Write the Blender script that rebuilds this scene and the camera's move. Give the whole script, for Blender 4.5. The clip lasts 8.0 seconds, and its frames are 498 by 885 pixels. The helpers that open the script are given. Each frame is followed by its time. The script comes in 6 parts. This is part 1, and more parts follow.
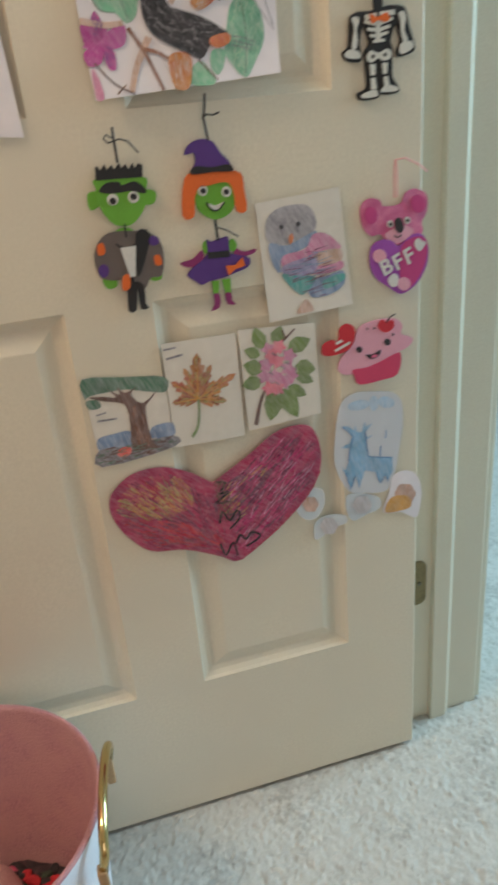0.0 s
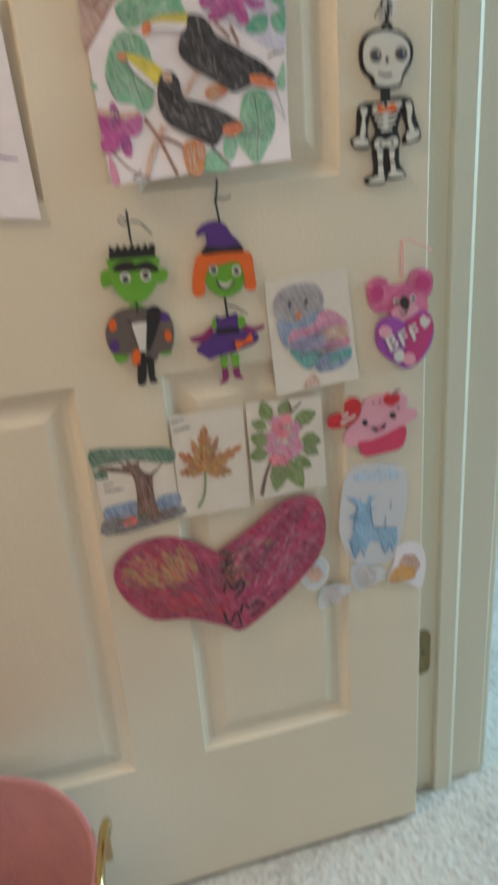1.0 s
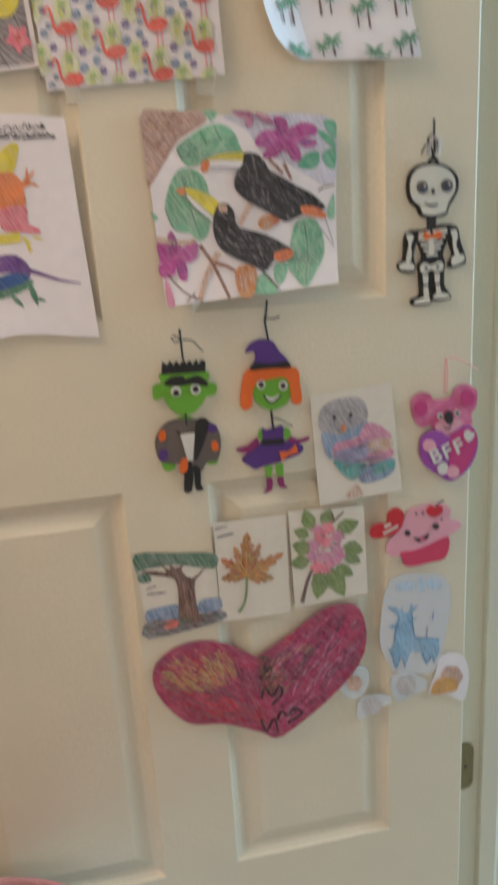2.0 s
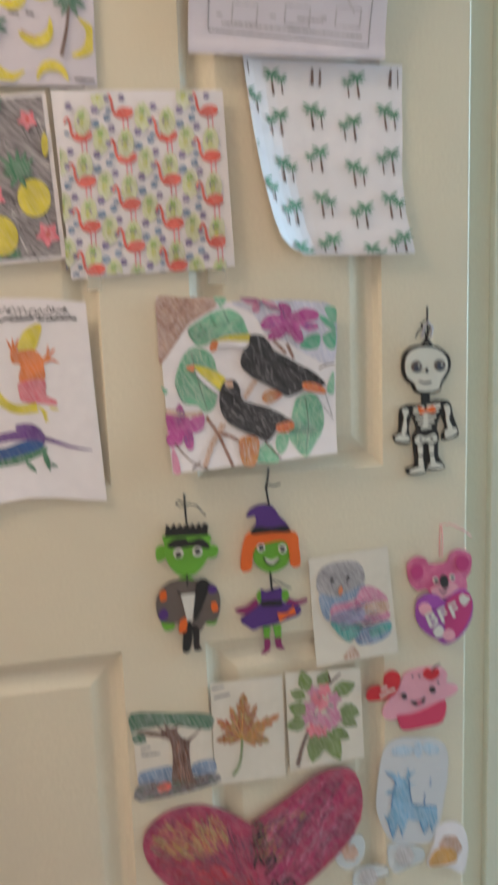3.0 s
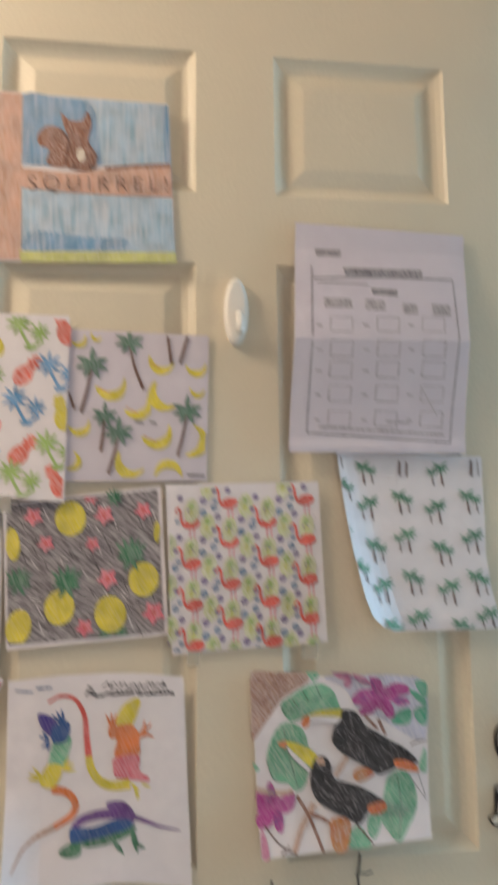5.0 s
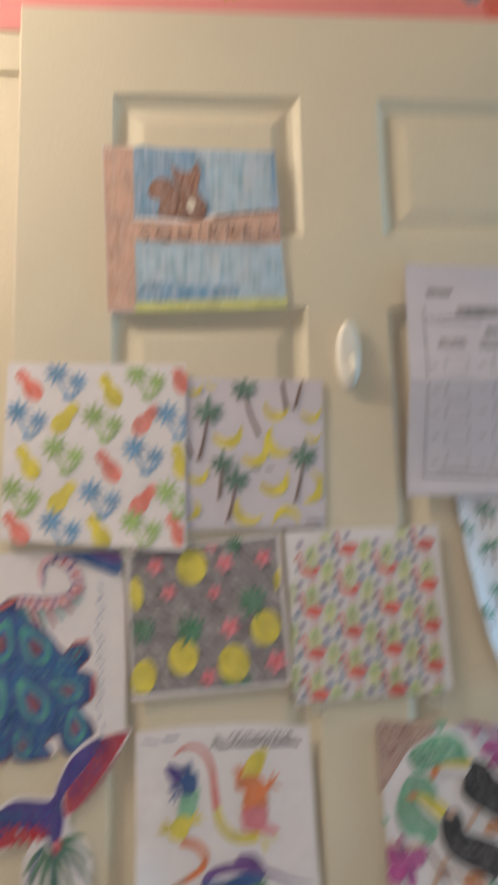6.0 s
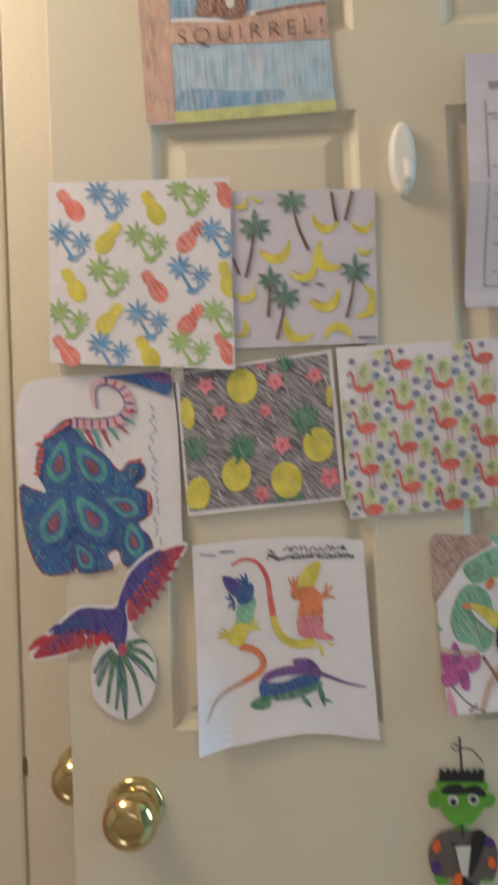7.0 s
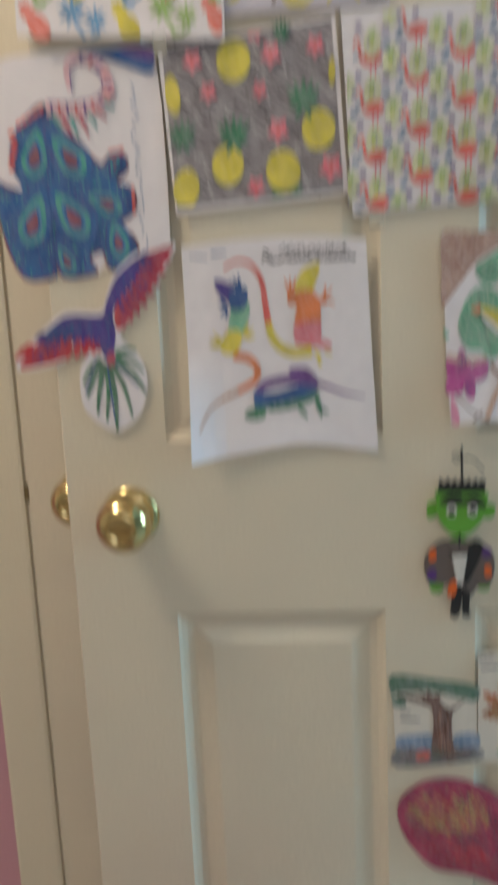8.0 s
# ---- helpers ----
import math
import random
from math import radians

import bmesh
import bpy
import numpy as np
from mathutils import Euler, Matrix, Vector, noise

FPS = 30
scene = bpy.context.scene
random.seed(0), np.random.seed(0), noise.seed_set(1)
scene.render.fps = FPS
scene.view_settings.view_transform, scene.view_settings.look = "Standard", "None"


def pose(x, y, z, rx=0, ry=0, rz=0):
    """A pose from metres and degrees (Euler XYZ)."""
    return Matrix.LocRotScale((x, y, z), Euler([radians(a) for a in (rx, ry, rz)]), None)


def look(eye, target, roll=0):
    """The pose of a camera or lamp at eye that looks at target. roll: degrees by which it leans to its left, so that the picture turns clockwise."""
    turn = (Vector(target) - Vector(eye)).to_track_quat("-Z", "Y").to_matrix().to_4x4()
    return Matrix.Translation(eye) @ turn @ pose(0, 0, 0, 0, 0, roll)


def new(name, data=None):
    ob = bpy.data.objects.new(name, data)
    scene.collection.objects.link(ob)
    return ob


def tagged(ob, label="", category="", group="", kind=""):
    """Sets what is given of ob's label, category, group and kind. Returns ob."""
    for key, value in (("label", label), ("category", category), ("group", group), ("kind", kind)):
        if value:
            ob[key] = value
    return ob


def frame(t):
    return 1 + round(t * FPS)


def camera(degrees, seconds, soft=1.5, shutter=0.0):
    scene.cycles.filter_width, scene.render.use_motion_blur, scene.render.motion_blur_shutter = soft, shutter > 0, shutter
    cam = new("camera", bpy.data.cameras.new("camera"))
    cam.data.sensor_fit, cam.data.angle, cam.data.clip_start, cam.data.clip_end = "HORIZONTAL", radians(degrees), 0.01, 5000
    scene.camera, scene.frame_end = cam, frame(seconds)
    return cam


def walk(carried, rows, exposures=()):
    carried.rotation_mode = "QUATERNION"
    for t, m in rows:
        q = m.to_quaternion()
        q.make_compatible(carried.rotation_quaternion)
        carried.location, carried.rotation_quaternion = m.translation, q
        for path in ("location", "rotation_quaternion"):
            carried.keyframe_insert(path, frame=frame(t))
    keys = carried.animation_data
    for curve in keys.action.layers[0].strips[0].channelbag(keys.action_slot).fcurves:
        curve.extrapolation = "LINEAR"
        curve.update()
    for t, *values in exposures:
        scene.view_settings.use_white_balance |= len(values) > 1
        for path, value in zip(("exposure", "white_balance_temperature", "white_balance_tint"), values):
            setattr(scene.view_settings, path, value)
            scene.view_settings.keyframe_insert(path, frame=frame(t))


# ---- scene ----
cam = camera(36.0, 8.0, soft=3.0, shutter=1.0)
PATH = [
    (0, (0.321, -0.828, 1.012), (0.765, 0.92, 0.147), -5.1),
    (0.5, (0.326, -0.817, 1.018), (0.702, 0.933, 0.126), -5.1),
    (1, (0.322, -0.82, 1.045), (0.779, 0.972, 0.284), -4.2),
    (1.5, (0.314, -0.815, 1.073), (0.746, 1.017, 0.397), -4.2),
    (1.7, (0.321, -0.817, 1.077), (0.708, 1.039, 0.44), -4.4),
    (2.8, (0.336, -0.836, 1.159), (0.695, 1.091, 0.759), -2.2),
    (3, (0.331, -0.838, 1.162), (0.712, 1.1, 0.85), -2.0),
    (3.5, (0.314, -0.837, 1.195), (0.711, 1.112, 0.992), -2.6),
    (3.7, (0.320, -0.845, 1.226), (0.702, 1.13, 1.077), -2.4),
    (4, (0.319, -0.842, 1.248), (0.652, 1.128, 1.161), -2.3),
    (4.5, (0.305, -0.854, 1.297), (0.602, 1.119, 1.428), -1.2),
    (4.7, (0.297, -0.86, 1.307), (0.589, 1.109, 1.503), -0.9),
    (5.8, (0.222, -0.87, 1.377), (0.394, 1.091, 1.731), -0.6),
    (6, (0.204, -0.859, 1.36), (0.351, 1.11, 1.678), -1.3),
    (6.2, (0.203, -0.849, 1.330), (0.219, 1.132, 1.572), -1.5),
    (6.3, (0.203, -0.844, 1.317), (0.205, 1.142, 1.550), -1.6),
    (6.5, (0.23, -0.833, 1.308), (0.12, 1.159, 1.446), -2.2),
    (7, (0.22, -0.836, 1.282), (0.188, 1.163, 1.322), -2.3),
    (7.2, (0.225, -0.841, 1.265), (0.207, 1.13, 1.271), -2.5),
    (7.5, (0.249, -0.822, 1.236), (0.164, 1.169, 1.071), -2.3),
    (8, (0.254, -0.793, 1.131), (0.12, 1.17, 0.772), -2.6),
]
walk(cam, [(t, look(eye, target, roll)) for t, eye, target, roll in PATH], [(0, 0.06, 6900, 15), (1.7, 0.1, 6900, 17), (3, 0.18, 6650, 15), (4, 0.2, 6650, 14), (4.5, 0.04, 6650, 15), (5.8, -0.18, 6250, 12), (6.5, -0.3, 6250, 11), (7, -0.2, 6250, 11), (8, -0.14, 6050, 9)])

# ---- light ----
world = bpy.data.worlds.new("sky")
scene.world = world
world.use_nodes = True
wn = world.node_tree.nodes
sky = wn.new("ShaderNodeTexSky")
sky.sky_type, sky.sun_disc, sky.sun_elevation, sky.sun_rotation = "NISHITA", False, radians(40), radians(100)
world.node_tree.links.new(sky.outputs[0], wn["Background"].inputs[0])
wn["Background"].inputs[1].default_value = 0.1


def area_lamp(name, eye, target, sx, sy, watts, colour):
    data = bpy.data.lights.new(name, "AREA")
    data.shape, data.size, data.size_y, data.energy, data.color = "RECTANGLE", sx, sy, watts, colour
    ob = new(name, data)
    ob.matrix_world = look(eye, target)
    return ob


# hall window daylight; added fill lamp at an unseen opening behind the camera
area_lamp("hall_daylight", (2.52, 0.0, 1.45), (0.8, 0.0, 0.9), 1.1, 1.15, 52, (0.42, 0.78, 1.0))
area_lamp("bedroom_fill", (0.27, -3.04, 1.45), (0.3, 0, 1.2), 0.95, 1.2, 7.5, (1.0, 0.94, 0.94))
# warm lamp at upper left, out of view; that it hangs from the ceiling is assumed
bulb = bpy.data.lights.new("assumed_ceiling_bulb", "POINT")
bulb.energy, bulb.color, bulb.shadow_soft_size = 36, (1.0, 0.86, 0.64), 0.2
new("assumed_ceiling_bulb", bulb).location = (-0.62, -0.40, 2.29)


# ---- materials ----
def lin(r, g, b):
    return tuple(((c / 255 + 0.055) / 1.055) ** 2.4 if c > 10 else c / 255 / 12.92 for c in (r, g, b)) + (1,)


def base_material(name, colour, rough, metal=0.0):
    m = bpy.data.materials.new(name)
    m.use_nodes = True
    p = m.node_tree.nodes["Principled BSDF"]
    p.inputs["Base Color"].default_value = colour
    p.inputs["Roughness"].default_value = rough
    p.inputs["Metallic"].default_value = metal
    return m, p


def noise_fac(m, scale, stretch=(1, 1, 1), turn=0.0, detail=4.0, low=0.35, high=0.65):
    nt = m.node_tree
    tc, mp = nt.nodes.new("ShaderNodeTexCoord"), nt.nodes.new("ShaderNodeMapping")
    nz, rp = nt.nodes.new("ShaderNodeTexNoise"), nt.nodes.new("ShaderNodeMapRange")
    vr = nt.nodes.new("ShaderNodeVectorRotate")
    vr.rotation_type = "Y_AXIS"
    vr.inputs["Angle"].default_value = turn
    mp.inputs["Scale"].default_value = stretch
    nz.inputs["Scale"].default_value, nz.inputs["Detail"].default_value = scale, detail
    rp.inputs["From Min"].default_value, rp.inputs["From Max"].default_value = low, high
    nt.links.new(tc.outputs["Object"], vr.inputs["Vector"])
    nt.links.new(vr.outputs[0], mp.inputs[0])
    nt.links.new(mp.outputs[0], nz.inputs["Vector"])
    nt.links.new(nz.outputs["Fac"], rp.inputs["Value"])
    return rp.outputs["Result"]


def blend(m, fac, a, b):
    mx = m.node_tree.nodes.new("ShaderNodeMix")
    mx.data_type = "RGBA"
    for sock, val in ((mx.inputs["Factor"], fac), (mx.inputs["A"], a), (mx.inputs["B"], b)):
        if isinstance(val, (tuple, float, int)):
            sock.default_value = val
        else:
            m.node_tree.links.new(val, sock)
    return mx.outputs["Result"]


def relief(m, p, fac, strength, distance):
    b = m.node_tree.nodes.new("ShaderNodeBump")
    b.inputs["Strength"].default_value, b.inputs["Distance"].default_value = strength, distance
    m.node_tree.links.new(fac, b.inputs["Height"])
    m.node_tree.links.new(b.outputs[0], p.inputs["Normal"])


def surface(name, colour, second, rough, scale, bump=0.0, big=1.5, metal=0.0, low=0.35, high=0.65):
    """A surface with fine grain and broad unevenness between two colours."""
    m, p = base_material(name, colour, rough, metal)
    fine = noise_fac(m, scale, low=low, high=high)
    broad = noise_fac(m, big, detail=2)
    c = blend(m, fine, colour, second)
    c = blend(m, broad, c, tuple(x * 0.93 for x in colour[:3]) + (1,))
    m.node_tree.links.new(c, p.inputs["Base Color"])
    if bump:
        relief(m, p, fine, bump, 0.001)
    return m


PAPER_WHITE = lin(242, 235, 240)


def crayon(name, colour, turn=0.5, cover=0.75, second=None, scale=620.0, longer=0.1):
    """Wax or pencil strokes that let the paper through."""
    m, p = base_material(name, colour, 0.75)
    streak = noise_fac(m, scale, (1, 1, longer), turn, 3, 0.36, 0.64)
    patch = noise_fac(m, 45.0, detail=3)
    ink = blend(m, patch, colour, second if second else tuple(c * 0.72 for c in colour[:3]) + (1,))
    mul = m.node_tree.nodes.new("ShaderNodeMath")
    mul.operation = "MULTIPLY"
    mul.inputs[1].default_value = 1 - cover
    m.node_tree.links.new(streak, mul.inputs[0])
    m.node_tree.links.new(blend(m, mul.outputs[0], ink, PAPER_WHITE), p.inputs["Base Color"])
    return m


def foam(name, colour):
    return surface(name, colour, tuple(c * 0.8 for c in colour[:3]) + (1,), 0.8, 900, 0.25, 30)


M_DOOR = surface("cream_gloss_paint", lin(228, 217, 196), lin(220, 209, 188), 0.42, 260, 0.04, 7.0)
M_TRIM = surface("trim_paint", lin(226, 217, 196), lin(218, 208, 186), 0.3, 400, 0.05)
M_CREAM = surface("cream_wall_paint", lin(222, 218, 204), lin(214, 209, 194), 0.75, 300, 0.1)
M_WALL = surface("pink_wall_paint", lin(206, 156, 168), lin(198, 146, 160), 0.7, 350, 0.12)
M_CEIL = surface("ceiling_paint", lin(235, 232, 224), lin(228, 224, 216), 0.85, 220, 0.2)
M_HALL = surface("hall_wall_paint", lin(205, 208, 204), lin(196, 199, 196), 0.75, 300, 0.1)
M_DARK = surface("dark_hall_end", lin(58, 52, 50), lin(42, 38, 38), 0.5, 60, 0.1)
M_CARPET = surface("beige_carpet", lin(190, 184, 176), lin(178, 172, 165), 0.95, 120, 0.2, 6.0)
M_TUFT = surface("carpet_pile", lin(202, 196, 187), lin(172, 166, 158), 0.95, 90, 0.0, 9.0)
M_PAPER = surface("paper", PAPER_WHITE, lin(234, 227, 233), 0.8, 60, 0.02, 8.0)
M_LILAC = surface("thin_copy_paper", lin(220, 212, 224), lin(212, 204, 217), 0.8, 50, 0.02, 8.0)
M_BRASS, _p = base_material("polished_brass", lin(210, 190, 136), 0.11, 1.0)
M_HINGE = surface("old_brass", lin(150, 134, 98), lin(116, 102, 76), 0.4, 300, 0.1, 40, 0.7)
M_STEEL, _p = base_material("screw_metal", lin(120, 112, 98), 0.35, 1.0)
M_PLASTIC, _p = base_material("white_plastic", lin(238, 234, 228), 0.28)
M_TAPE, _p = base_material("clear_tape", lin(228, 224, 210), 0.25)
_p.inputs["Alpha"].default_value = 0.35
M_CARD = surface("drawing_card_paper", lin(230, 221, 210), lin(220, 211, 199), 0.7, 80, 0.03, 10.0)
M_FILM, _p = base_material("laminated_paper", lin(226, 226, 232), 0.3)
_p.inputs["Alpha"].default_value = 0.8
M_LAMINATE, _p = base_material("laminate_film", lin(232, 236, 242), 0.15)
_p.inputs["Alpha"].default_value = 0.55
M_INK = crayon("pencil_grey", lin(98, 92, 100), 0.3, 0.6)
M_PRINT = crayon("grey_print", lin(138, 132, 142), 0.3, 0.7)
M_FAINT = crayon("faint_print", lin(176, 168, 178), 0.3, 0.6)
M_INKDARK = crayon("dark_pen", lin(58, 54, 62), 0.3, 0.8)
M_BLUEINK = crayon("blue_pen", lin(110, 130, 170), 0.3, 0.6)


# ---- mesh helpers ----
def finish(name, bm, mats, parent=None, label="", origin=None, smooth=False):
    bmesh.ops.recalc_face_normals(bm, faces=bm.faces)
    me = bpy.data.meshes.new(name)
    if origin is not None:
        bmesh.ops.translate(bm, vec=-Vector(origin), verts=bm.verts)
    if smooth:
        for face in bm.faces:
            face.smooth = True
    bm.to_mesh(me)
    bm.free()
    for m in mats if isinstance(mats, (list, tuple)) else [mats]:
        me.materials.append(m)
    ob = new(name, me)
    if origin is not None:
        ob.location = origin
    if parent is not None:
        ob.parent = parent
        ob.matrix_parent_inverse = Matrix.Translation(-parent.location)
    if label:
        ob["label"] = label
    return ob


def part(name, bm, material, parent, label="", smooth=False):
    return finish(name, bm, material, parent, label, None, smooth)


def box(bm, x0, x1, y0, y1, z0, z1, bevel=0.0):
    made = bmesh.ops.create_cube(bm, size=1.0)["verts"]
    for v in made:
        v.co = ((x0 + x1) / 2 + v.co.x * (x1 - x0), (y0 + y1) / 2 + v.co.y * (y1 - y0), (z0 + z1) / 2 + v.co.z * (z1 - z0))
    if bevel:
        edges = list({e for v in made for e in v.link_edges})
        bmesh.ops.bevel(bm, geom=edges, offset=bevel, segments=2, affect="EDGES", profile=0.6)
    return bm


def slab(name, dims, material, bevel=0.0, parent=None, label="", kind=""):
    ob = finish(name, box(bmesh.new(), *dims, bevel), material, parent, "" if not parent else label)
    if kind:
        tagged(ob, label, name.split("_")[0], kind=kind)
    return ob


def tube(bm, pts, r0, r1=None, seg=7):
    r1 = r0 if r1 is None else r1
    rings, n = [], len(pts)
    for i, p in enumerate(pts):
        p = Vector(p)
        d = (Vector(pts[min(i + 1, n - 1)]) - Vector(pts[max(i - 1, 0)])).normalized()
        a = d.cross(Vector((0.3, 1, 0.2))).normalized()
        b = d.cross(a)
        r = r0 + (r1 - r0) * i / max(1, n - 1)
        rings.append([bm.verts.new(p + (a * math.cos(k * math.tau / seg) + b * math.sin(k * math.tau / seg)) * r) for k in range(seg)])
    for A, B in zip(rings, rings[1:]):
        for k in range(seg):
            bm.faces.new((A[k], A[(k + 1) % seg], B[(k + 1) % seg], B[k]))
    bm.faces.new(rings[0])
    bm.faces.new(rings[-1][::-1])
    return bm


def lathe(bm, profile, centre, axis="Y", seg=32, capped=True):
    """profile: (radius, along the axis) from end to end."""
    cx, cy, cz = centre
    rings = []
    for r, a in profile:
        ring = []
        for k in range(seg):
            c, s = r * math.cos(k * math.tau / seg), r * math.sin(k * math.tau / seg)
            ring.append(bm.verts.new((cx + c, cy + a, cz + s) if axis == "Y" else (cx + c, cy + s, cz + a)))
        rings.append(ring)
    for A, B in zip(rings, rings[1:]):
        for k in range(seg):
            bm.faces.new((A[k], A[(k + 1) % seg], B[(k + 1) % seg], B[k]))
    if capped and profile[0][0] > 1e-5:
        bm.faces.new(rings[0])
    if capped and profile[-1][0] > 1e-5:
        bm.faces.new(rings[-1][::-1])
    return bm


# ---- setting ----
DOOR_W, DOOR_H, DOOR_T, DOOR_Z = 0.762, 2.045, 0.035, 0.012
BACK = 0.12

floor = finish("floor", box(bmesh.new(), -2.6, 2.8, -3.3, 3.2, -0.05, 0.0), M_CARPET)
tagged(floor, "beige cut-pile carpet running from bedroom into hall", "floor", kind="structure")
slab("ceiling", (-2.6, 2.8, -3.3, 3.2, 2.44, 2.5), M_CEIL, label="plain white painted ceiling", kind="structure")

# wall behind the open door, with the opening of a closet in it
CL0, CL1, CLH = -0.091, 0.60, 2.04
slab("wall_north", (-2.5, CL0 - 0.02, BACK + 0.012, BACK + 0.13, 0, 2.44), M_WALL, label="pink painted bedroom wall beside closet door", kind="structure")
slab("wall_north_over_closet", (CL0 - 0.02, CL1 + 0.02, BACK + 0.012, BACK + 0.13, CLH + 0.02, 2.44), M_WALL, label="pink painted wall above closet door", kind="structure")
slab("wall_north_corner", (CL1 + 0.02, 0.77, BACK + 0.012, BACK + 0.13, 0, 2.44), M_WALL, label="pink painted wall in corner behind door", kind="structure")
# wall with the bedroom doorway, along y
slab("wall_east_corner", (0.775, 0.905, 0.068, BACK + 0.13, 0, 2.44), M_CREAM, label="short wall beside bedroom doorway", kind="structure")
slab("wall_east", (0.775, 0.905, -3.1, -0.80, 0, 2.44), M_CREAM, label="cream painted wall beyond bedroom doorway", kind="structure")
slab("wall_east_lintel", (0.775, 0.905, -0.80, 0.068, 2.09, 2.44), M_CREAM, label="cream painted wall above bedroom doorway", kind="structure")
slab("wall_west", (-2.5, -2.4, -3.1, BACK + 0.012, 0, 2.44), M_CREAM, label="cream painted bedroom wall", kind="structure")


def wall_with_window(name, axis, at, thick, a0, a1, w0, w1, material, label):
    """A wall with one window opening w0..w1 between 0.85 and 2.05 m high, as four butted blocks of one mesh."""
    bm = bmesh.new()
    for lo, hi, z0, z1 in ((a0, w0, 0, 2.44), (w1, a1, 0, 2.44), (w0, w1, 0, 0.85), (w0, w1, 2.05, 2.44)):
        if axis == "x":
            box(bm, lo, hi, at, at + thick, z0, z1)
        else:
            box(bm, at, at + thick, lo, hi, z0, z1)
    return tagged(finish(name, bm, material), label, "wall", kind="structure")


# the south window is made up, out of view, to go with the fill lamp
wall_with_window("wall_south", "x", -3.2, 0.1, -2.5, 0.905, -0.23, 0.77, M_CREAM, "cream painted bedroom wall with unseen opening for fill lamp")
wall_with_window("wall_hall_east", "y", 2.6, 0.1, -3.1, 3.1, -0.6, 0.6, M_HALL, "pale hall wall with window")
slab("wall_hall_north", (0.905, 2.6, 1.46, 1.56, 0, 2.44), M_HALL, label="pale wall at end of hall", kind="structure")
slab("wall_hall_west", (0.775, 0.905, BACK + 0.13, 1.46, 0, 2.44), M_HALL, label="pale hall wall", kind="structure")
slab("wall_hall_south", (0.905, 2.6, -3.2, -3.1, 0, 2.44), M_HALL, label="pale wall at near end of hall", kind="structure")

# assumed door, its dark colour standing in for the dark end of the hall
hall_door = slab("door_2", (0.93, 2.03, 1.42, 1.456, 0.01, 2.04), M_DARK, 0.003, label="dark panelled door assumed at dark end of hall", kind="structure")
for z0, z1 in ((0.25, 0.95), (1.1, 1.85)):
    for x0 in (1.04, 1.54):
        part("panel", box(bmesh.new(), x0, x0 + 0.38, 1.412, 1.424, z0, z1, 0.005), M_DARK, hall_door)

# hinge-side door frame: rebate, stop, jamb edge
frame_e = bpy.data.objects.new("door_frame", None)
scene.collection.objects.link(frame_e)
tagged(frame_e, "cream painted door frame of bedroom doorway", "door frame", kind="structure")
part("jamb", box(bmesh.new(), 0.769, 0.907, 0.048, 0.067, 0, 2.07, 0.0045), M_TRIM, frame_e)
bm = bmesh.new()
for lo, hi in ((0.0, 2.07),):
    section = [(0.814, 0.0478), (0.814, 0.037), (0.8155, 0.0355), (0.8405, 0.0355), (0.8515, 0.0465), (0.8515, 0.0478)]
    a, b = ([bm.verts.new((x, y, z)) for x, y in section] for z in (lo, hi))
    for k in range(6):
        bm.faces.new((a[k], a[(k + 1) % 6], b[(k + 1) % 6], b[k]))
    bm.faces.new(a)
    bm.faces.new(b[::-1])
part("stop", bm, M_TRIM, frame_e)
part("jamb", box(bmesh.new(), 0.769, 0.907, -0.80, -0.781, 0, 2.07, 0.004), M_TRIM, frame_e)
part("head", box(bmesh.new(), 0.769, 0.907, -0.78, 0.047, 2.07, 2.089, 0.004), M_TRIM, frame_e)
part("casing", box(bmesh.new(), 0.757, 0.7685, 0.055, 0.115, 0, 2.13, 0.004), M_TRIM, frame_e)
part("casing", box(bmesh.new(), 0.757, 0.7685, -0.85, -0.79, 0, 2.13, 0.004), M_TRIM, frame_e)
part("casing", box(bmesh.new(), 0.757, 0.7685, -0.79, 0.055, 2.08, 2.14, 0.004), M_TRIM, frame_e)
part("casing", box(bmesh.new(), 0.9075, 0.919, 0.055, 0.115, 0, 2.13, 0.004), M_TRIM, frame_e)

# hinges on the jamb
def hinge(z):
    bm = bmesh.new()
    x0, x1, r = 0.771, 0.8045, 0.012
    outline = [(x0, z - 0.04), (x0, z + 0.04)]
    outline += [(x1 - r + r * math.sin(a), z + 0.04 - r + r * math.cos(a)) for a in (0, 0.5, 1.05, 1.57)]
    outline += [(x1 - r + r * math.cos(a), z - 0.04 + r - r * math.sin(a)) for a in (0, 0.5, 1.05, 1.57)]
    face = bm.faces.new([bm.verts.new((x, 0.0452, zz)) for x, zz in outline])
    ex = bmesh.ops.extrude_face_region(bm, geom=[face])["geom"]
    bmesh.ops.translate(bm, vec=(0, 0.003, 0), verts=[v for v in ex if isinstance(v, bmesh.types.BMVert)])
    ob = finish("hinge", bm, M_HINGE, None, "", (x0, 0.047, z))
    tagged(ob, "tarnished brass butt hinge on door frame", "hinge", "door hinges")
    for dx, dz in ((0.011, 0.03), (0.022, 0.0), (0.011, -0.03)):
        part("screw", lathe(bmesh.new(), [(0.0, -0.0012), (0.003, -0.001), (0.0036, 0.001)], (x0 + dx, 0.0445, z + dz), seg=10), M_STEEL, ob)
    tub = part("knuckle", tube(bmesh.new(), [(x0 - 0.006, 0.045, z - 0.045), (x0 - 0.006, 0.045, z + 0.045)], 0.0055), M_HINGE, ob)
    return ob


for hz in (0.284, 1.82):
    hinge(hz)

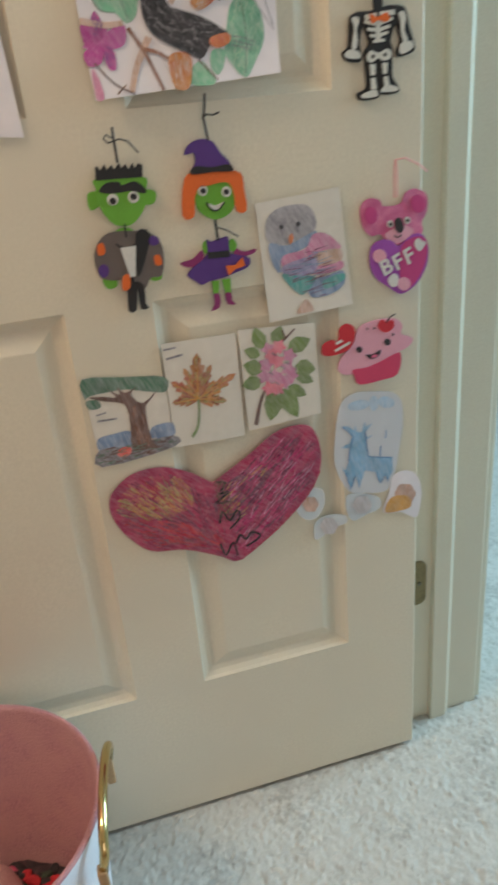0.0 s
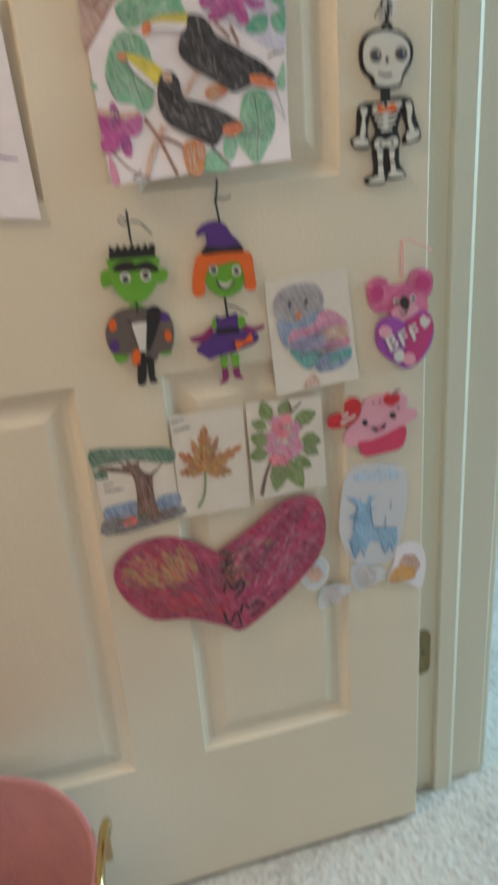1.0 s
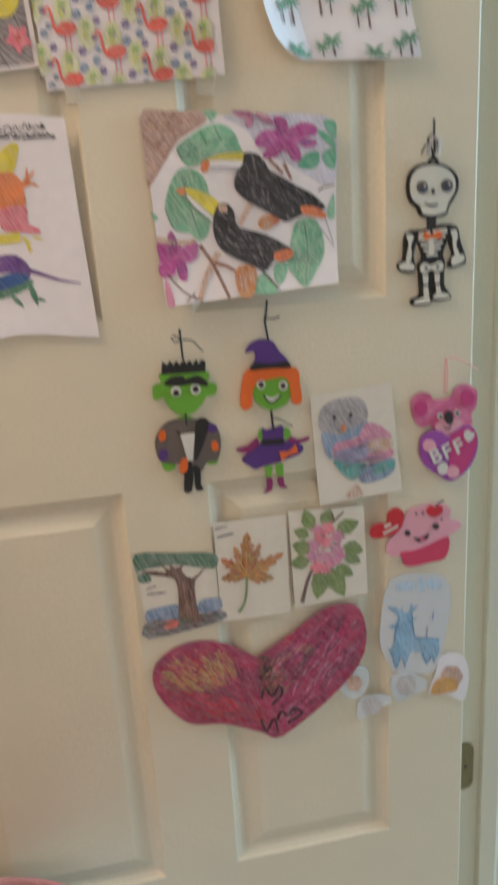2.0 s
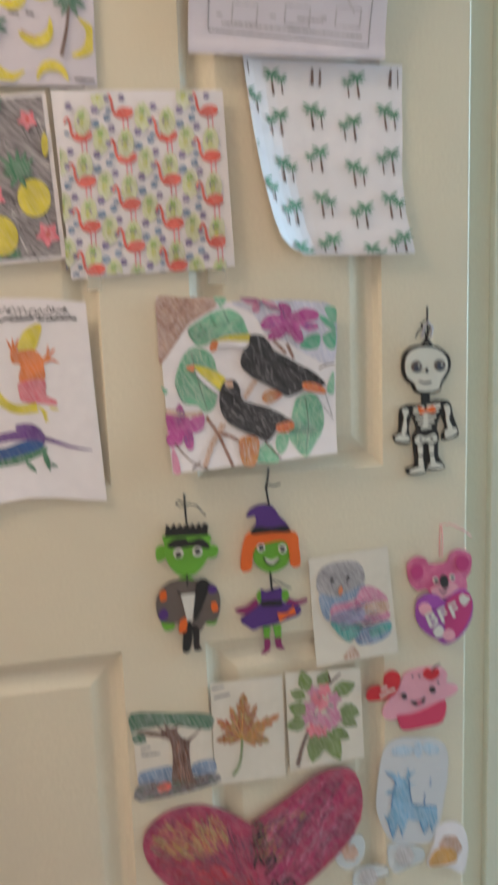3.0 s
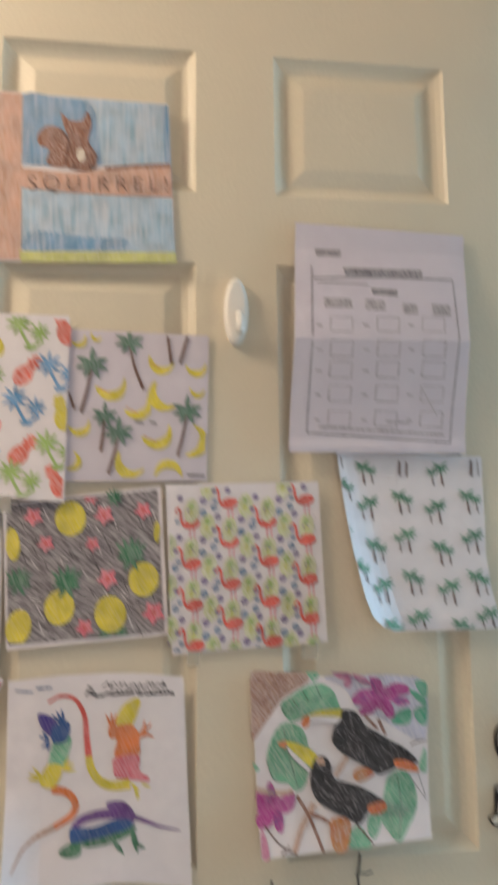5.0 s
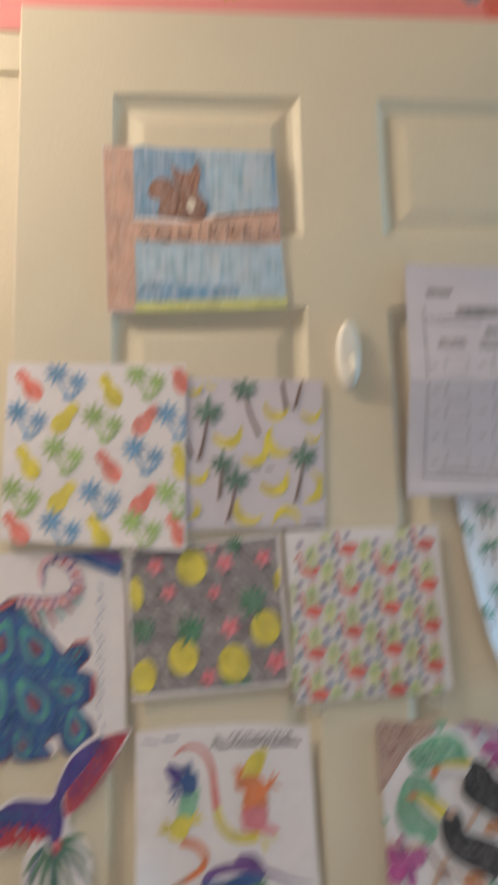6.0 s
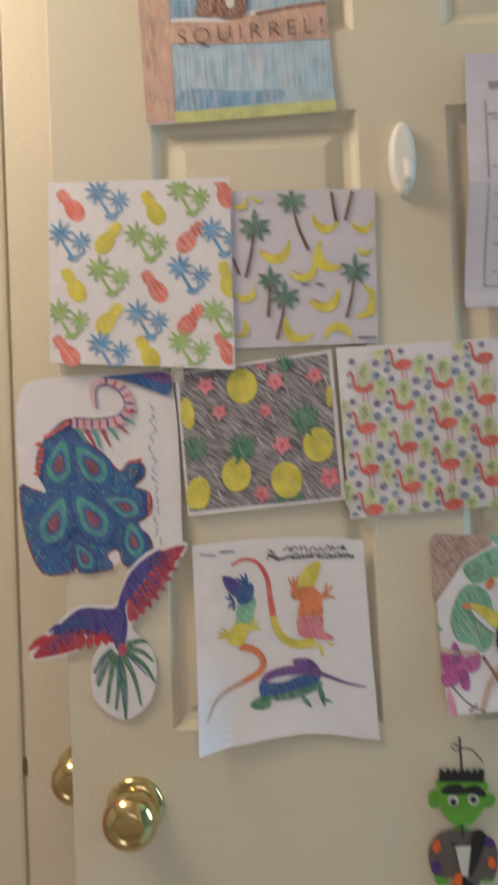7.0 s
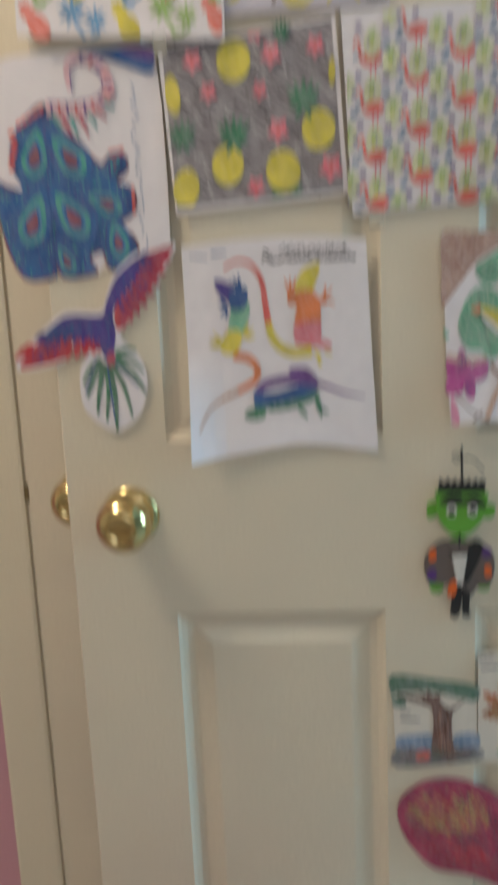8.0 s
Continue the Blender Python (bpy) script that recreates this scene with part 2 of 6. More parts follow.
# shallow filler added behind the closet gap so that it stays less dark
slab("closet_jamb", (CL0 - 0.0005, CL0 + 0.0021, BACK + 0.004, BACK + 0.03, 0, CLH - 0.004), M_TRIM, label="narrow cream strip added in gap beside closet door", kind="structure")

# closet door behind, closed
closet = slab("door_3", (CL0 + 0.0022, CL1 - 0.003, BACK, BACK + 0.034, 0.012, CLH - 0.003), M_DOOR, 0.002, label="closed cream closet door behind open door", kind="structure")
part("latch", box(bmesh.new(), CL0 - 0.003, CL0 + 0.004, BACK - 0.0015, BACK + 0.01, 0.898, 0.920, 0.001), M_HINGE, closet)
cframe = bpy.data.objects.new("door_frame", None)
scene.collection.objects.link(cframe)
tagged(cframe, "cream painted frame round closet door", "door frame", kind="structure")
part("jamb", box(bmesh.new(), CL0 - 0.02, CL0, BACK + 0.0117, BACK + 0.12, 0, CLH, 0.001), M_TRIM, cframe)
part("casing", box(bmesh.new(), CL0 - 0.062, CL0 - 0.0004, BACK - 0.003, BACK + 0.0115, 0, 2.098, 0.005), M_TRIM, cframe)
part("casing", box(bmesh.new(), CL1 + 0.006, CL1 + 0.076, BACK - 0.008, BACK + 0.0115, 0, 2.098, 0.005), M_TRIM, cframe)
part("casing", box(bmesh.new(), CL0 - 0.0003, CL1 + 0.0055, BACK - 0.003, BACK - 0.0005, CLH - 0.006, 2.098, 0.005), M_TRIM, cframe)


def knob(name, x, y, z, parent):
    """Rosette, neck and ball of a round brass knob that points to -y."""
    bm = bmesh.new()
    prof = [(0.0315, 0.0), (0.0315, -0.0025), (0.0295, -0.006), (0.022, -0.008), (0.0135, -0.010), (0.0125, -0.014), (0.0165, -0.018)]
    prof += [(0.0292 * math.sin(a), -0.037 + 0.022 * math.cos(a)) for a in (0.65, 0.85, 1.05, 1.25, 1.45, 1.65, 1.85, 2.05, 2.25, 2.5)]
    prof += [(0.0145, -0.0565), (0.0135, -0.0556), (0.010, -0.0550), (0.0, -0.0548)]
    ob = part(name, lathe(bm, prof, (x, y, z), seg=40), M_BRASS, parent, "polished brass knob", smooth=True)
    return ob


knob("door_handle", -0.018, BACK, 0.905, closet)


# ---- the open six-panel door ----
door = bpy.data.objects.new("door_1", None)
scene.collection.objects.link(door)
tagged(door, "open cream six-panel door covered in children's drawings", "door", kind="structure")
XS = [(0.112, 0.340), (0.436, 0.655)]
ZS = [(0.248, 0.796), (0.990, 1.660), (1.748, 1.930)]


def leaf_mesh():
    """Front with six openings, eased front edges, sides and back."""
    bm = bmesh.new()
    ease = 0.0015
    xs = sorted({ease, DOOR_W - ease, *[v for p in XS for v in p]})
    zs = sorted({DOOR_Z + ease, DOOR_H - ease, *[v for p in ZS for v in p]})
    for xa, xb in zip(xs, xs[1:]):
        for za, zb in zip(zs, zs[1:]):
            if (xa, xb) in XS and (za, zb) in ZS:
                continue
            bm.faces.new([bm.verts.new((x, 0.0, z)) for x, z in ((xa, za), (xb, za), (xb, zb), (xa, zb))])
    rings = []
    for e, y in ((ease, 0.0), (0.0, ease), (0.0, DOOR_T)):
        rings.append([(x, y, z) for x, z in ((e, DOOR_Z + e), (DOOR_W - e, DOOR_Z + e), (DOOR_W - e, DOOR_H - e), (e, DOOR_H - e))])
    for A, B in zip(rings, rings[1:]):
        for k in range(4):
            bm.faces.new([bm.verts.new(p) for p in (A[k], A[(k + 1) % 4], B[(k + 1) % 4], B[k])])
    bm.faces.new([bm.verts.new(p) for p in rings[-1]])
    bmesh.ops.remove_doubles(bm, verts=bm.verts, dist=1e-5)
    return bm


part("leaf", leaf_mesh(), M_DOOR, door)


def panel_mesh(x0, x1, z0, z1):
    """Moulded panel: ovolo edge, flat groove, long bevel up to a raised field."""
    bm = bmesh.new()
    rings = []
    for inset, deep in ((0, 0), (0.003, 0.0035), (0.009, 0.0075), (0.015, 0.0095), (0.0175, 0.0095), (0.037, 0.0032), (0.039, 0.003)):
        rings.append([bm.verts.new(p) for p in ((x0 + inset, deep, z0 + inset), (x1 - inset, deep, z0 + inset), (x1 - inset, deep, z1 - inset), (x0 + inset, deep, z1 - inset))])
    for A, B in zip(rings, rings[1:]):
        for k in range(4):
            bm.faces.new((A[k], A[(k + 1) % 4], B[(k + 1) % 4], B[k]))
    bm.faces.new(rings[-1])
    return bm


for px in XS:
    for pz in ZS:
        part("panel", panel_mesh(*px, *pz), M_DOOR, door)
knob("door_handle", 0.0685, 0.0, 0.910, door)
part("latch", box(bmesh.new(), -0.0015, 0.001, 0.006, 0.029, 0.884, 0.942, 0.0005), M_BRASS, door)

from mathutils import geometry

# ---- drawing grids: where a drafting grid lies on the door, in millimetres ----
GRIDS = {
    "A1": (-50.77, 382.3, -6.917, 1406, 16.51, -346.6, 0.0212, 0.0236),
    "A2": (119.7, 299.5, -5.394, 1216, 10.21, -272.3, 0.0148, 0.0190),
    "A3": (-8.964, 338.1, -6.478, 1607, 11.66, -308.5, 0.0165, 0.0203),
    "A4": (124.8, 292.2, -5.172, 1406, 7.703, -264.3, 0.0129, 0.0195),
    "B1": (382.1, 195.7, -69.99, 1006, -92.71, -314.4, -0.0739, -0.0996),
    "B2": (547.9, 223.7, -80.48, 946.6, -109.8, -361.2, -0.0880, -0.1141),
    "B3": (344.3, 268.5, -95.39, 792.8, -129.4, -430.9, -0.1028, -0.1363),
    "B4": (579, 193.8, -68.52, 676.1, -96.16, -313.1, -0.0785, -0.0969),
    "C1": (393.6, 211.5, -65.22, 1200, -97.34, -327.1, -0.0752, -0.0918),
}
GRIDS["C2"] = (654.8, 167, -51.35, 1177, -79.07, -259.3, -0.0606, -0.0727)
GRIDS["S1"] = (97.71, 255.6, -4.509, 1848, 0.2491, -231.9, 0.0081, 0.0163)
GRIDS["F1"] = (302.7, 223.7, -30.64, 1436, -74.86, -294, -0.0573, -0.0427)
GRIDS["F2"] = (491.7, 223.7, -31.92, 1441, -77.7, -299.8, -0.0596, -0.0462)
GRIDS["W1"] = (442.2, 315.4, 1.224, 1730, -89.79, -309.7, -0.0626, 0.0222)


class Grid:
    """Turns places on a drafting grid into places on or over the door. lift, bend: metres towards the room."""

    def __init__(self, key, lift=0.001, bend=None):
        self.k, self.lift, self.bend = GRIDS[key], lift, bend

    def flat(self, u, v):
        a, b, c, d, e, f, g, h = self.k
        u, v = u / 1000, v / 1000
        w = 1 + g * u + h * v
        return (a + b * u + c * v) / w / 1000, (d + e * u + f * v) / w / 1000

    def raise_to(self, x, z, more=0.0):
        return Vector((x, -self.lift - more - (self.bend(x, z) if self.bend else 0.0), z))


def spline(pts, n=5):
    """A closed smooth outline through the points."""
    out, m = [], len(pts)
    for i in range(m):
        p = [Vector(pts[(i + k) % m] + (0,)) for k in (-1, 0, 1, 2)]
        for s in range(n):
            t = s / n
            q = 0.5 * (2 * p[1] + (p[2] - p[0]) * t + (2 * p[0] - 5 * p[1] + 4 * p[2] - p[3]) * t * t + (3 * p[1] - p[0] - 3 * p[2] + p[3]) * t ** 3)
            out.append((q.x, q.y))
    return out


def oval(x, y, rx, ry, turn=0.0, n=18):
    c, s = math.cos(radians(turn)), math.sin(radians(turn))
    return [(x + rx * math.cos(a) * c - ry * math.sin(a) * s, y + rx * math.cos(a) * s + ry * math.sin(a) * c) for a in (k * math.tau / n for k in range(n))]


def stroke(pts, w0, w1=None):
    """A brush stroke along the points, from width w0 to w1."""
    w1 = w0 if w1 is None else w1
    n, left, right = len(pts), [], []
    for i, (x, y) in enumerate(pts):
        ax, ay = pts[max(i - 1, 0)]
        bx, by = pts[min(i + 1, n - 1)]
        d = math.hypot(bx - ax, by - ay) or 1
        w = (w0 + (w1 - w0) * i / max(1, n - 1)) / 2
        left.append((x - (by - ay) / d * w, y + (bx - ax) / d * w))
        right.append((x + (by - ay) / d * w, y - (bx - ax) / d * w))
    return left + right[::-1]


def curve_pts(pts, n=5):
    out, m = [], len(pts)
    for i in range(m - 1):
        p = [Vector(pts[max(0, min(m - 1, i + k))] + (0,)) for k in (-1, 0, 1, 2)]
        for s in range(n):
            t = s / n
            q = 0.5 * (2 * p[1] + (p[2] - p[0]) * t + (2 * p[0] - 5 * p[1] + 4 * p[2] - p[3]) * t * t + (3 * p[1] - p[0] - 3 * p[2] + p[3]) * t ** 3)
            out.append((q.x, q.y))
    return out + [pts[-1]]


def leafy(x, y, length, width, turn):
    """A pointed leaf from its stem at x, y; turn: degrees, 0 to the right, 90 down."""
    c, s = math.cos(radians(turn)), math.sin(radians(turn))
    half = [(0, 0), (0.2, 0.38), (0.5, 0.5), (0.8, 0.28), (1, 0)]
    pts = half + [(a, -b) for a, b in half[-2:0:-1]]
    return [(x + a * length * c - b * width * s, y + a * length * s + b * width * c) for a, b in pts]


def star(x, y, r0, r1, n, turn=0.0):
    return [(x + (r0 if k % 2 else r1) * math.cos(radians(turn) + k * math.pi / n), y + (r0 if k % 2 else r1) * math.sin(radians(turn) + k * math.pi / n)) for k in range(2 * n)]


def holds(poly, u, v):
    """Whether an outline holds the place u, v."""
    odd = False
    for (xa, ya), (xb, yb) in zip(poly, poly[1:] + poly[:1]):
        if (ya > v) != (yb > v) and u < (xb - xa) * (v - ya) / (yb - ya) + xa:
            odd = not odd
    return odd


def hatch(poly, count, seed, turn, spread, length, width):
    """Short pencil strokes inside an outline; turn: degrees, or a place that they point to."""
    rnd, out = random.Random(seed), []
    lo_u, hi_u = min(p[0] for p in poly), max(p[0] for p in poly)
    lo_v, hi_v = min(p[1] for p in poly), max(p[1] for p in poly)
    for _ in range(count * 6):
        if len(out) >= count:
            break
        u, v = rnd.uniform(lo_u, hi_u), rnd.uniform(lo_v, hi_v)
        a = math.atan2(turn[1] - v, turn[0] - u) if isinstance(turn, tuple) else radians(turn)
        a, ln = a + radians(rnd.uniform(-spread, spread)), length * rnd.uniform(0.5, 1.3) / 2
        ends = [(u - ln * math.cos(a), v - ln * math.sin(a)), (u + ln * math.cos(a), v + ln * math.sin(a))]
        if all(holds(poly, *e) for e in ends):
            out.append(stroke([ends[0], (u + rnd.uniform(-1, 1) * width * 0.5, v), ends[1]], width * rnd.uniform(0.6, 1.2), width * 0.4))
    return out


def clip_to(pts, lo_u, hi_u, lo_v, hi_v):
    """Cut an outline to a rectangle."""
    for axis, lim, sign in ((0, lo_u, 1), (0, hi_u, -1), (1, lo_v, 1), (1, hi_v, -1)):
        out = []
        for p, q in zip(pts, pts[1:] + pts[:1]):
            ip, iq = sign * (p[axis] - lim) >= 0, sign * (q[axis] - lim) >= 0
            if ip:
                out.append(p)
            if ip != iq:
                t = (lim - p[axis]) / (q[axis] - p[axis])
                out.append((p[0] + (q[0] - p[0]) * t, p[1] + (q[1] - p[1]) * t))
        pts = out
        if len(pts) < 3:
            return []
    return pts


def refine(co, tris, longest):
    """Split the triangles until no edge is longer than that; neighbours stay joined."""
    for _ in range(6):
        mids, out = {}, []

        def mid(i, j):
            key = (min(i, j), max(i, j))
            if key not in mids:
                a, b = co[i], co[j]
                if math.hypot(a[0] - b[0], a[1] - b[1]) <= longest:
                    mids[key] = None
                else:
                    co.append(((a[0] + b[0]) / 2, (a[1] + b[1]) / 2))
                    mids[key] = len(co) - 1
            return mids[key]

        for t in tris:
            m = [mid(t[k], t[(k + 1) % 3]) for k in range(3)]
            cut = [k for k in range(3) if m[k] is not None]
            if not cut:
                out.append(t)
            elif len(cut) == 3:
                out += [(t[0], m[0], m[2]), (m[0], t[1], m[1]), (m[2], m[1], t[2]), tuple(m)]
            elif len(cut) == 1:
                k = cut[0]
                out += [(t[k], m[k], t[(k + 2) % 3]), (m[k], t[(k + 1) % 3], t[(k + 2) % 3])]
            else:
                k = next(k for k in range(3) if m[k] is None)
                a, b, c = t[k], t[(k + 1) % 3], t[(k + 2) % 3]
                p, q = m[(k + 1) % 3], m[(k + 2) % 3]
                out += [(a, b, p), (a, p, q), (q, p, c)]
        if len(out) == len(tris):
            break
        tris = out
    return tris


def add_outline(bm, g, pts, more, thick=0.0):
    """One outline as a face over the door; thick: gives it sides and a back towards the door."""
    pts = [p for i, p in enumerate(pts) if math.hypot(p[0] - pts[i - 1][0], p[1] - pts[i - 1][1]) > 0.05]
    if len(pts) < 3:
        return
    co = [g.flat(u, v) for u, v in pts]
    tris = [tuple(t) for t in geometry.tessellate_polygon([[Vector((x, z, 0)) for x, z in co]])]
    if g.bend:
        tris = refine(co, tris, 0.013)
    front = [bm.verts.new(g.raise_to(x, z, more)) for x, z in co]
    seen = {}
    for t in tris:
        if len(set(t)) < 3:
            continue
        bm.faces.new([front[k] for k in t])
        for k in range(3):
            e = (t[k], t[(k + 1) % 3])
            seen[frozenset(e)] = None if frozenset(e) in seen else e
    if thick:
        back = [bm.verts.new(g.raise_to(x, z, more - thick)) for x, z in co]
        for t in tris:
            if len(set(t)) == 3:
                bm.faces.new([back[k] for k in reversed(t)])
        for e in seen.values():
            if e:
                bm.faces.new((front[e[1]], front[e[0]], back[e[0]], back[e[1]]))


def outline_mesh(g, shapes, level=1, thick=0.0):
    bm = bmesh.new()
    for i, s in enumerate(shapes):
        add_outline(bm, g, s, level * 0.00022 + 0.000024 * i / max(1, len(shapes)), thick)
    return bm


def centre_of(g, pts):
    fl = [g.flat(u, v) for u, v in pts]
    return Vector((sum(p[0] for p in fl) / len(fl), 0.0, sum(p[1] for p in fl) / len(fl)))


def sheet(name, g, outline, material, label, category="drawing", group=""):
    """A sheet of paper cut to an outline, 0.3 mm thick."""
    bm = outline_mesh(g, [outline], 0, 0.0004)
    ob = finish(name, bm, material, None, "", centre_of(g, outline))
    return tagged(ob, label, category, group)


WHOLE = {"palm_crown", "red_pineapple", "yellow_pineapple", "blue_palm", "green_palm", "leaf_tuft", "red_bird", "magenta_flower", "green_leg", "violet_back"}
FINE = {"pencil_stroke", "printed_box", "printed_frame", "printed_bar", "handwriting", "handwriting_bar", "scribble", "yellow_stroke", "pale_stroke", "edge_line", "dark_scribble", "petal_line", "outline", "inner_border", "thin_leg", "pencil_mark", "blue_outline"}


LAYERS = {}


def draw(ob, g, name, shapes, material, level=1, label=""):
    """Coloured shapes on a sheet: each one a part, but for those that make up one motif and for fine strokes."""
    LAYERS[ob.name] = LAYERS.get(ob.name, 0) + 1
    level += 0.11 * LAYERS[ob.name]
    if name in WHOLE or name in FINE or len(shapes) < 2:
        made = part(name, outline_mesh(g, shapes, level), material, ob, label)
        if name in FINE and len(shapes) > 1:
            made["kind"] = "stuff"
        return made
    for i, s in enumerate(shapes):
        made = part(name, outline_mesh(g, [s], level + 0.1 * i / len(shapes)), material, ob, label)
    return made


def quad(tl, tr, br, bl, n=8):
    """A four-cornered outline with points along its sides."""
    out = []
    for a, b in ((tl, tr), (tr, br), (br, bl), (bl, tl)):
        out += [(a[0] + (b[0] - a[0]) * k / n, a[1] + (b[1] - a[1]) * k / n) for k in range(n)]
    return out


def tape(ob, g, u, v, w, h, turn=0.0):
    c, s = math.cos(radians(turn)), math.sin(radians(turn))
    pts = [(u + x * c - y * s, v + x * s + y * c) for x, y in ((-w / 2, -h / 2), (w / 2, -h / 2), (w / 2, h / 2), (-w / 2, h / 2))]
    part("tape", outline_mesh(g, [pts], 3), M_TAPE, ob, "strip of clear sticky tape")


def lettering(ob, g, text, u, v, size_m, material, turn=0.0, level=4, spread=1.0, bold=0.0):
    """Words in the built-in font, laid on a sheet."""
    cu = bpy.data.curves.new("lettering", "FONT")
    cu.body, cu.size, cu.align_x, cu.space_character, cu.offset = text, size_m, "CENTER", spread, bold
    tmp = bpy.data.objects.new("lettering", cu)
    me = bpy.data.meshes.new_from_object(tmp)
    bpy.data.objects.remove(tmp)
    x0, z0 = g.flat(u, v)
    c, s = math.cos(radians(turn)), math.sin(radians(turn))
    for vert in me.vertices:
        x, z = vert.co.x * c - vert.co.y * s, vert.co.x * s + vert.co.y * c
        vert.co = g.raise_to(x0 + x, z0 + z, level * 0.00022)
    me.materials.append(material)
    lo = new("lettering", me)
    lo.parent = ob
    lo.matrix_parent_inverse = Matrix.Translation(-ob.location)
    return lo


# colours of crayons, pencils and pens
K = {}
for _n, _c, _t, _v in (("red", (226, 84, 74), 0.6, 0.8), ("coral", (238, 98, 84), 0.7, 0.8), ("orange", (238, 132, 66), 0.4, 0.85), ("amber", (222, 160, 70), 0.5, 0.8),
                       ("yellow", (236, 218, 74), 0.5, 0.85), ("lime", (162, 196, 104), 0.5, 0.75), ("green", (70, 134, 100), 0.4, 0.8), ("mint", (122, 196, 158), 0.6, 0.7),
                       ("olive", (122, 144, 74), 0.5, 0.8), ("teal", (76, 164, 158), 0.3, 0.8), ("sky", (132, 184, 222), 0.02, 0.45), ("blue", (62, 132, 190), 0.4, 0.85),
                       ("deepblue", (44, 92, 158), 0.5, 0.9), ("indigo", (76, 58, 150), 0.5, 0.9), ("purple", (112, 66, 146), 0.5, 0.85), ("lilac", (160, 146, 188), 0.5, 0.7),
                       ("magenta", (190, 66, 150), 0.6, 0.85), ("pink", (236, 122, 140), 0.5, 0.75), ("rose", (216, 130, 166), 0.5, 0.7), ("crimson", (182, 44, 80), 0.75, 0.82),
                       ("brown", (150, 96, 70), 0.2, 0.75), ("umber", (112, 76, 62), 0.2, 0.85), ("tan", (206, 164, 140), 0.1, 0.6), ("grey", (128, 122, 128), 0.6, 0.7),
                       ("black", (52, 48, 52), 0.9, 0.93), ("slate", (120, 112, 118), 0.9, 0.6), ("paleblue", (176, 204, 226), 0.05, 0.6), ("yellowgreen", (208, 212, 124), 0.02, 0.75),
                       ("bluegrey", (120, 146, 180), 0.3, 0.7), ("palepink", (238, 190, 202), 0.3, 0.7), ("peach", (214, 168, 146), 0.05, 0.72), ("paleyellow", (216, 222, 172), 0.5, 0.45)):
    K[_n] = crayon("crayon_" + _n, lin(*_c), _t, _v)

K["palmblue"] = crayon("crayon_palmblue", lin(92, 160, 214), 0.7, 0.7)
K["skyblue"] = crayon("crayon_skyblue", lin(112, 162, 204), 0.02, 0.6, None, 620, 0.03)
K["sky"] = crayon("crayon_pale_sky", lin(158, 194, 220), 0.02, 0.5, None, 560, 0.03)
K["deer"] = crayon("crayon_deer", lin(132, 182, 216), 0.3, 0.75)
K["heartred"] = crayon("crayon_heart", lin(182, 36, 84), 0.85, 0.84, lin(146, 28, 76))
K["ochre"] = crayon("crayon_ochre", lin(208, 156, 92), 0.6, 0.85)
K["palmgreen"] = crayon("crayon_palmgreen", lin(78, 146, 110), 0.4, 0.75)
K["rust"] = crayon("crayon_rust", lin(186, 92, 62), 0.5, 0.8, lin(206, 140, 60))
K["scarlet"] = crayon("crayon_scarlet", lin(204, 48, 62), 0.5, 0.88)
K["plume"] = crayon("crayon_plume", lin(42, 108, 168), 0.6, 0.9, lin(40, 84, 152))
K["dullred"] = crayon("crayon_dullred", lin(140, 72, 92), 0.5, 0.85)
K["seagreen"] = crayon("crayon_seagreen", lin(70, 164, 146), 0.5, 0.85, lin(56, 140, 150))
K["leafbrown"] = crayon("crayon_leafbrown", lin(168, 98, 66), 0.5, 0.8, lin(190, 128, 66))
K["brick"] = crayon("crayon_brick", lin(160, 58, 50), 0.5, 0.85)
K["cerise"] = crayon("crayon_cerise", lin(200, 44, 108), 0.8, 0.85)
K["orchid"] = crayon("crayon_orchid", lin(206, 88, 170), 0.6, 0.8)
K["ash"] = crayon("crayon_ash", lin(166, 160, 164), 0.5, 0.65)
K["heather"] = crayon("crayon_heather", lin(134, 116, 164), 0.5, 0.75)
K["palmgrey"] = crayon("crayon_palmgrey", lin(84, 126, 108), 0.4, 0.8)
K["dusty"] = crayon("crayon_dusty", lin(190, 150, 132), 0.7, 0.62, lin(168, 126, 110))
K["wash"] = crayon("crayon_wash", lin(206, 204, 226), 0.4, 0.5)
K["jade"] = crayon("crayon_jade", lin(82, 172, 138), 0.6, 0.8)
K["fern"] = crayon("crayon_fern", lin(74, 118, 92), 0.4, 0.75)
K["palegreen"] = crayon("crayon_palegreen", lin(172, 212, 180), 0.4, 0.7)
K["coal"] = crayon("crayon_coal", lin(34, 32, 36), 0.4, 0.95)
K["plum"] = crayon("crayon_plum", lin(124, 46, 82), 0.8, 0.85)
K["moss"] = crayon("crayon_moss", lin(176, 164, 92), 0.6, 0.8)
K["faint"] = crayon("crayon_faint", lin(192, 184, 184), 0.3, 0.5)
K["fruitred"] = crayon("crayon_fruitred", lin(240, 118, 100), 0.6, 0.68)


def clamp(x):
    return max(0.0, min(1.0, x))


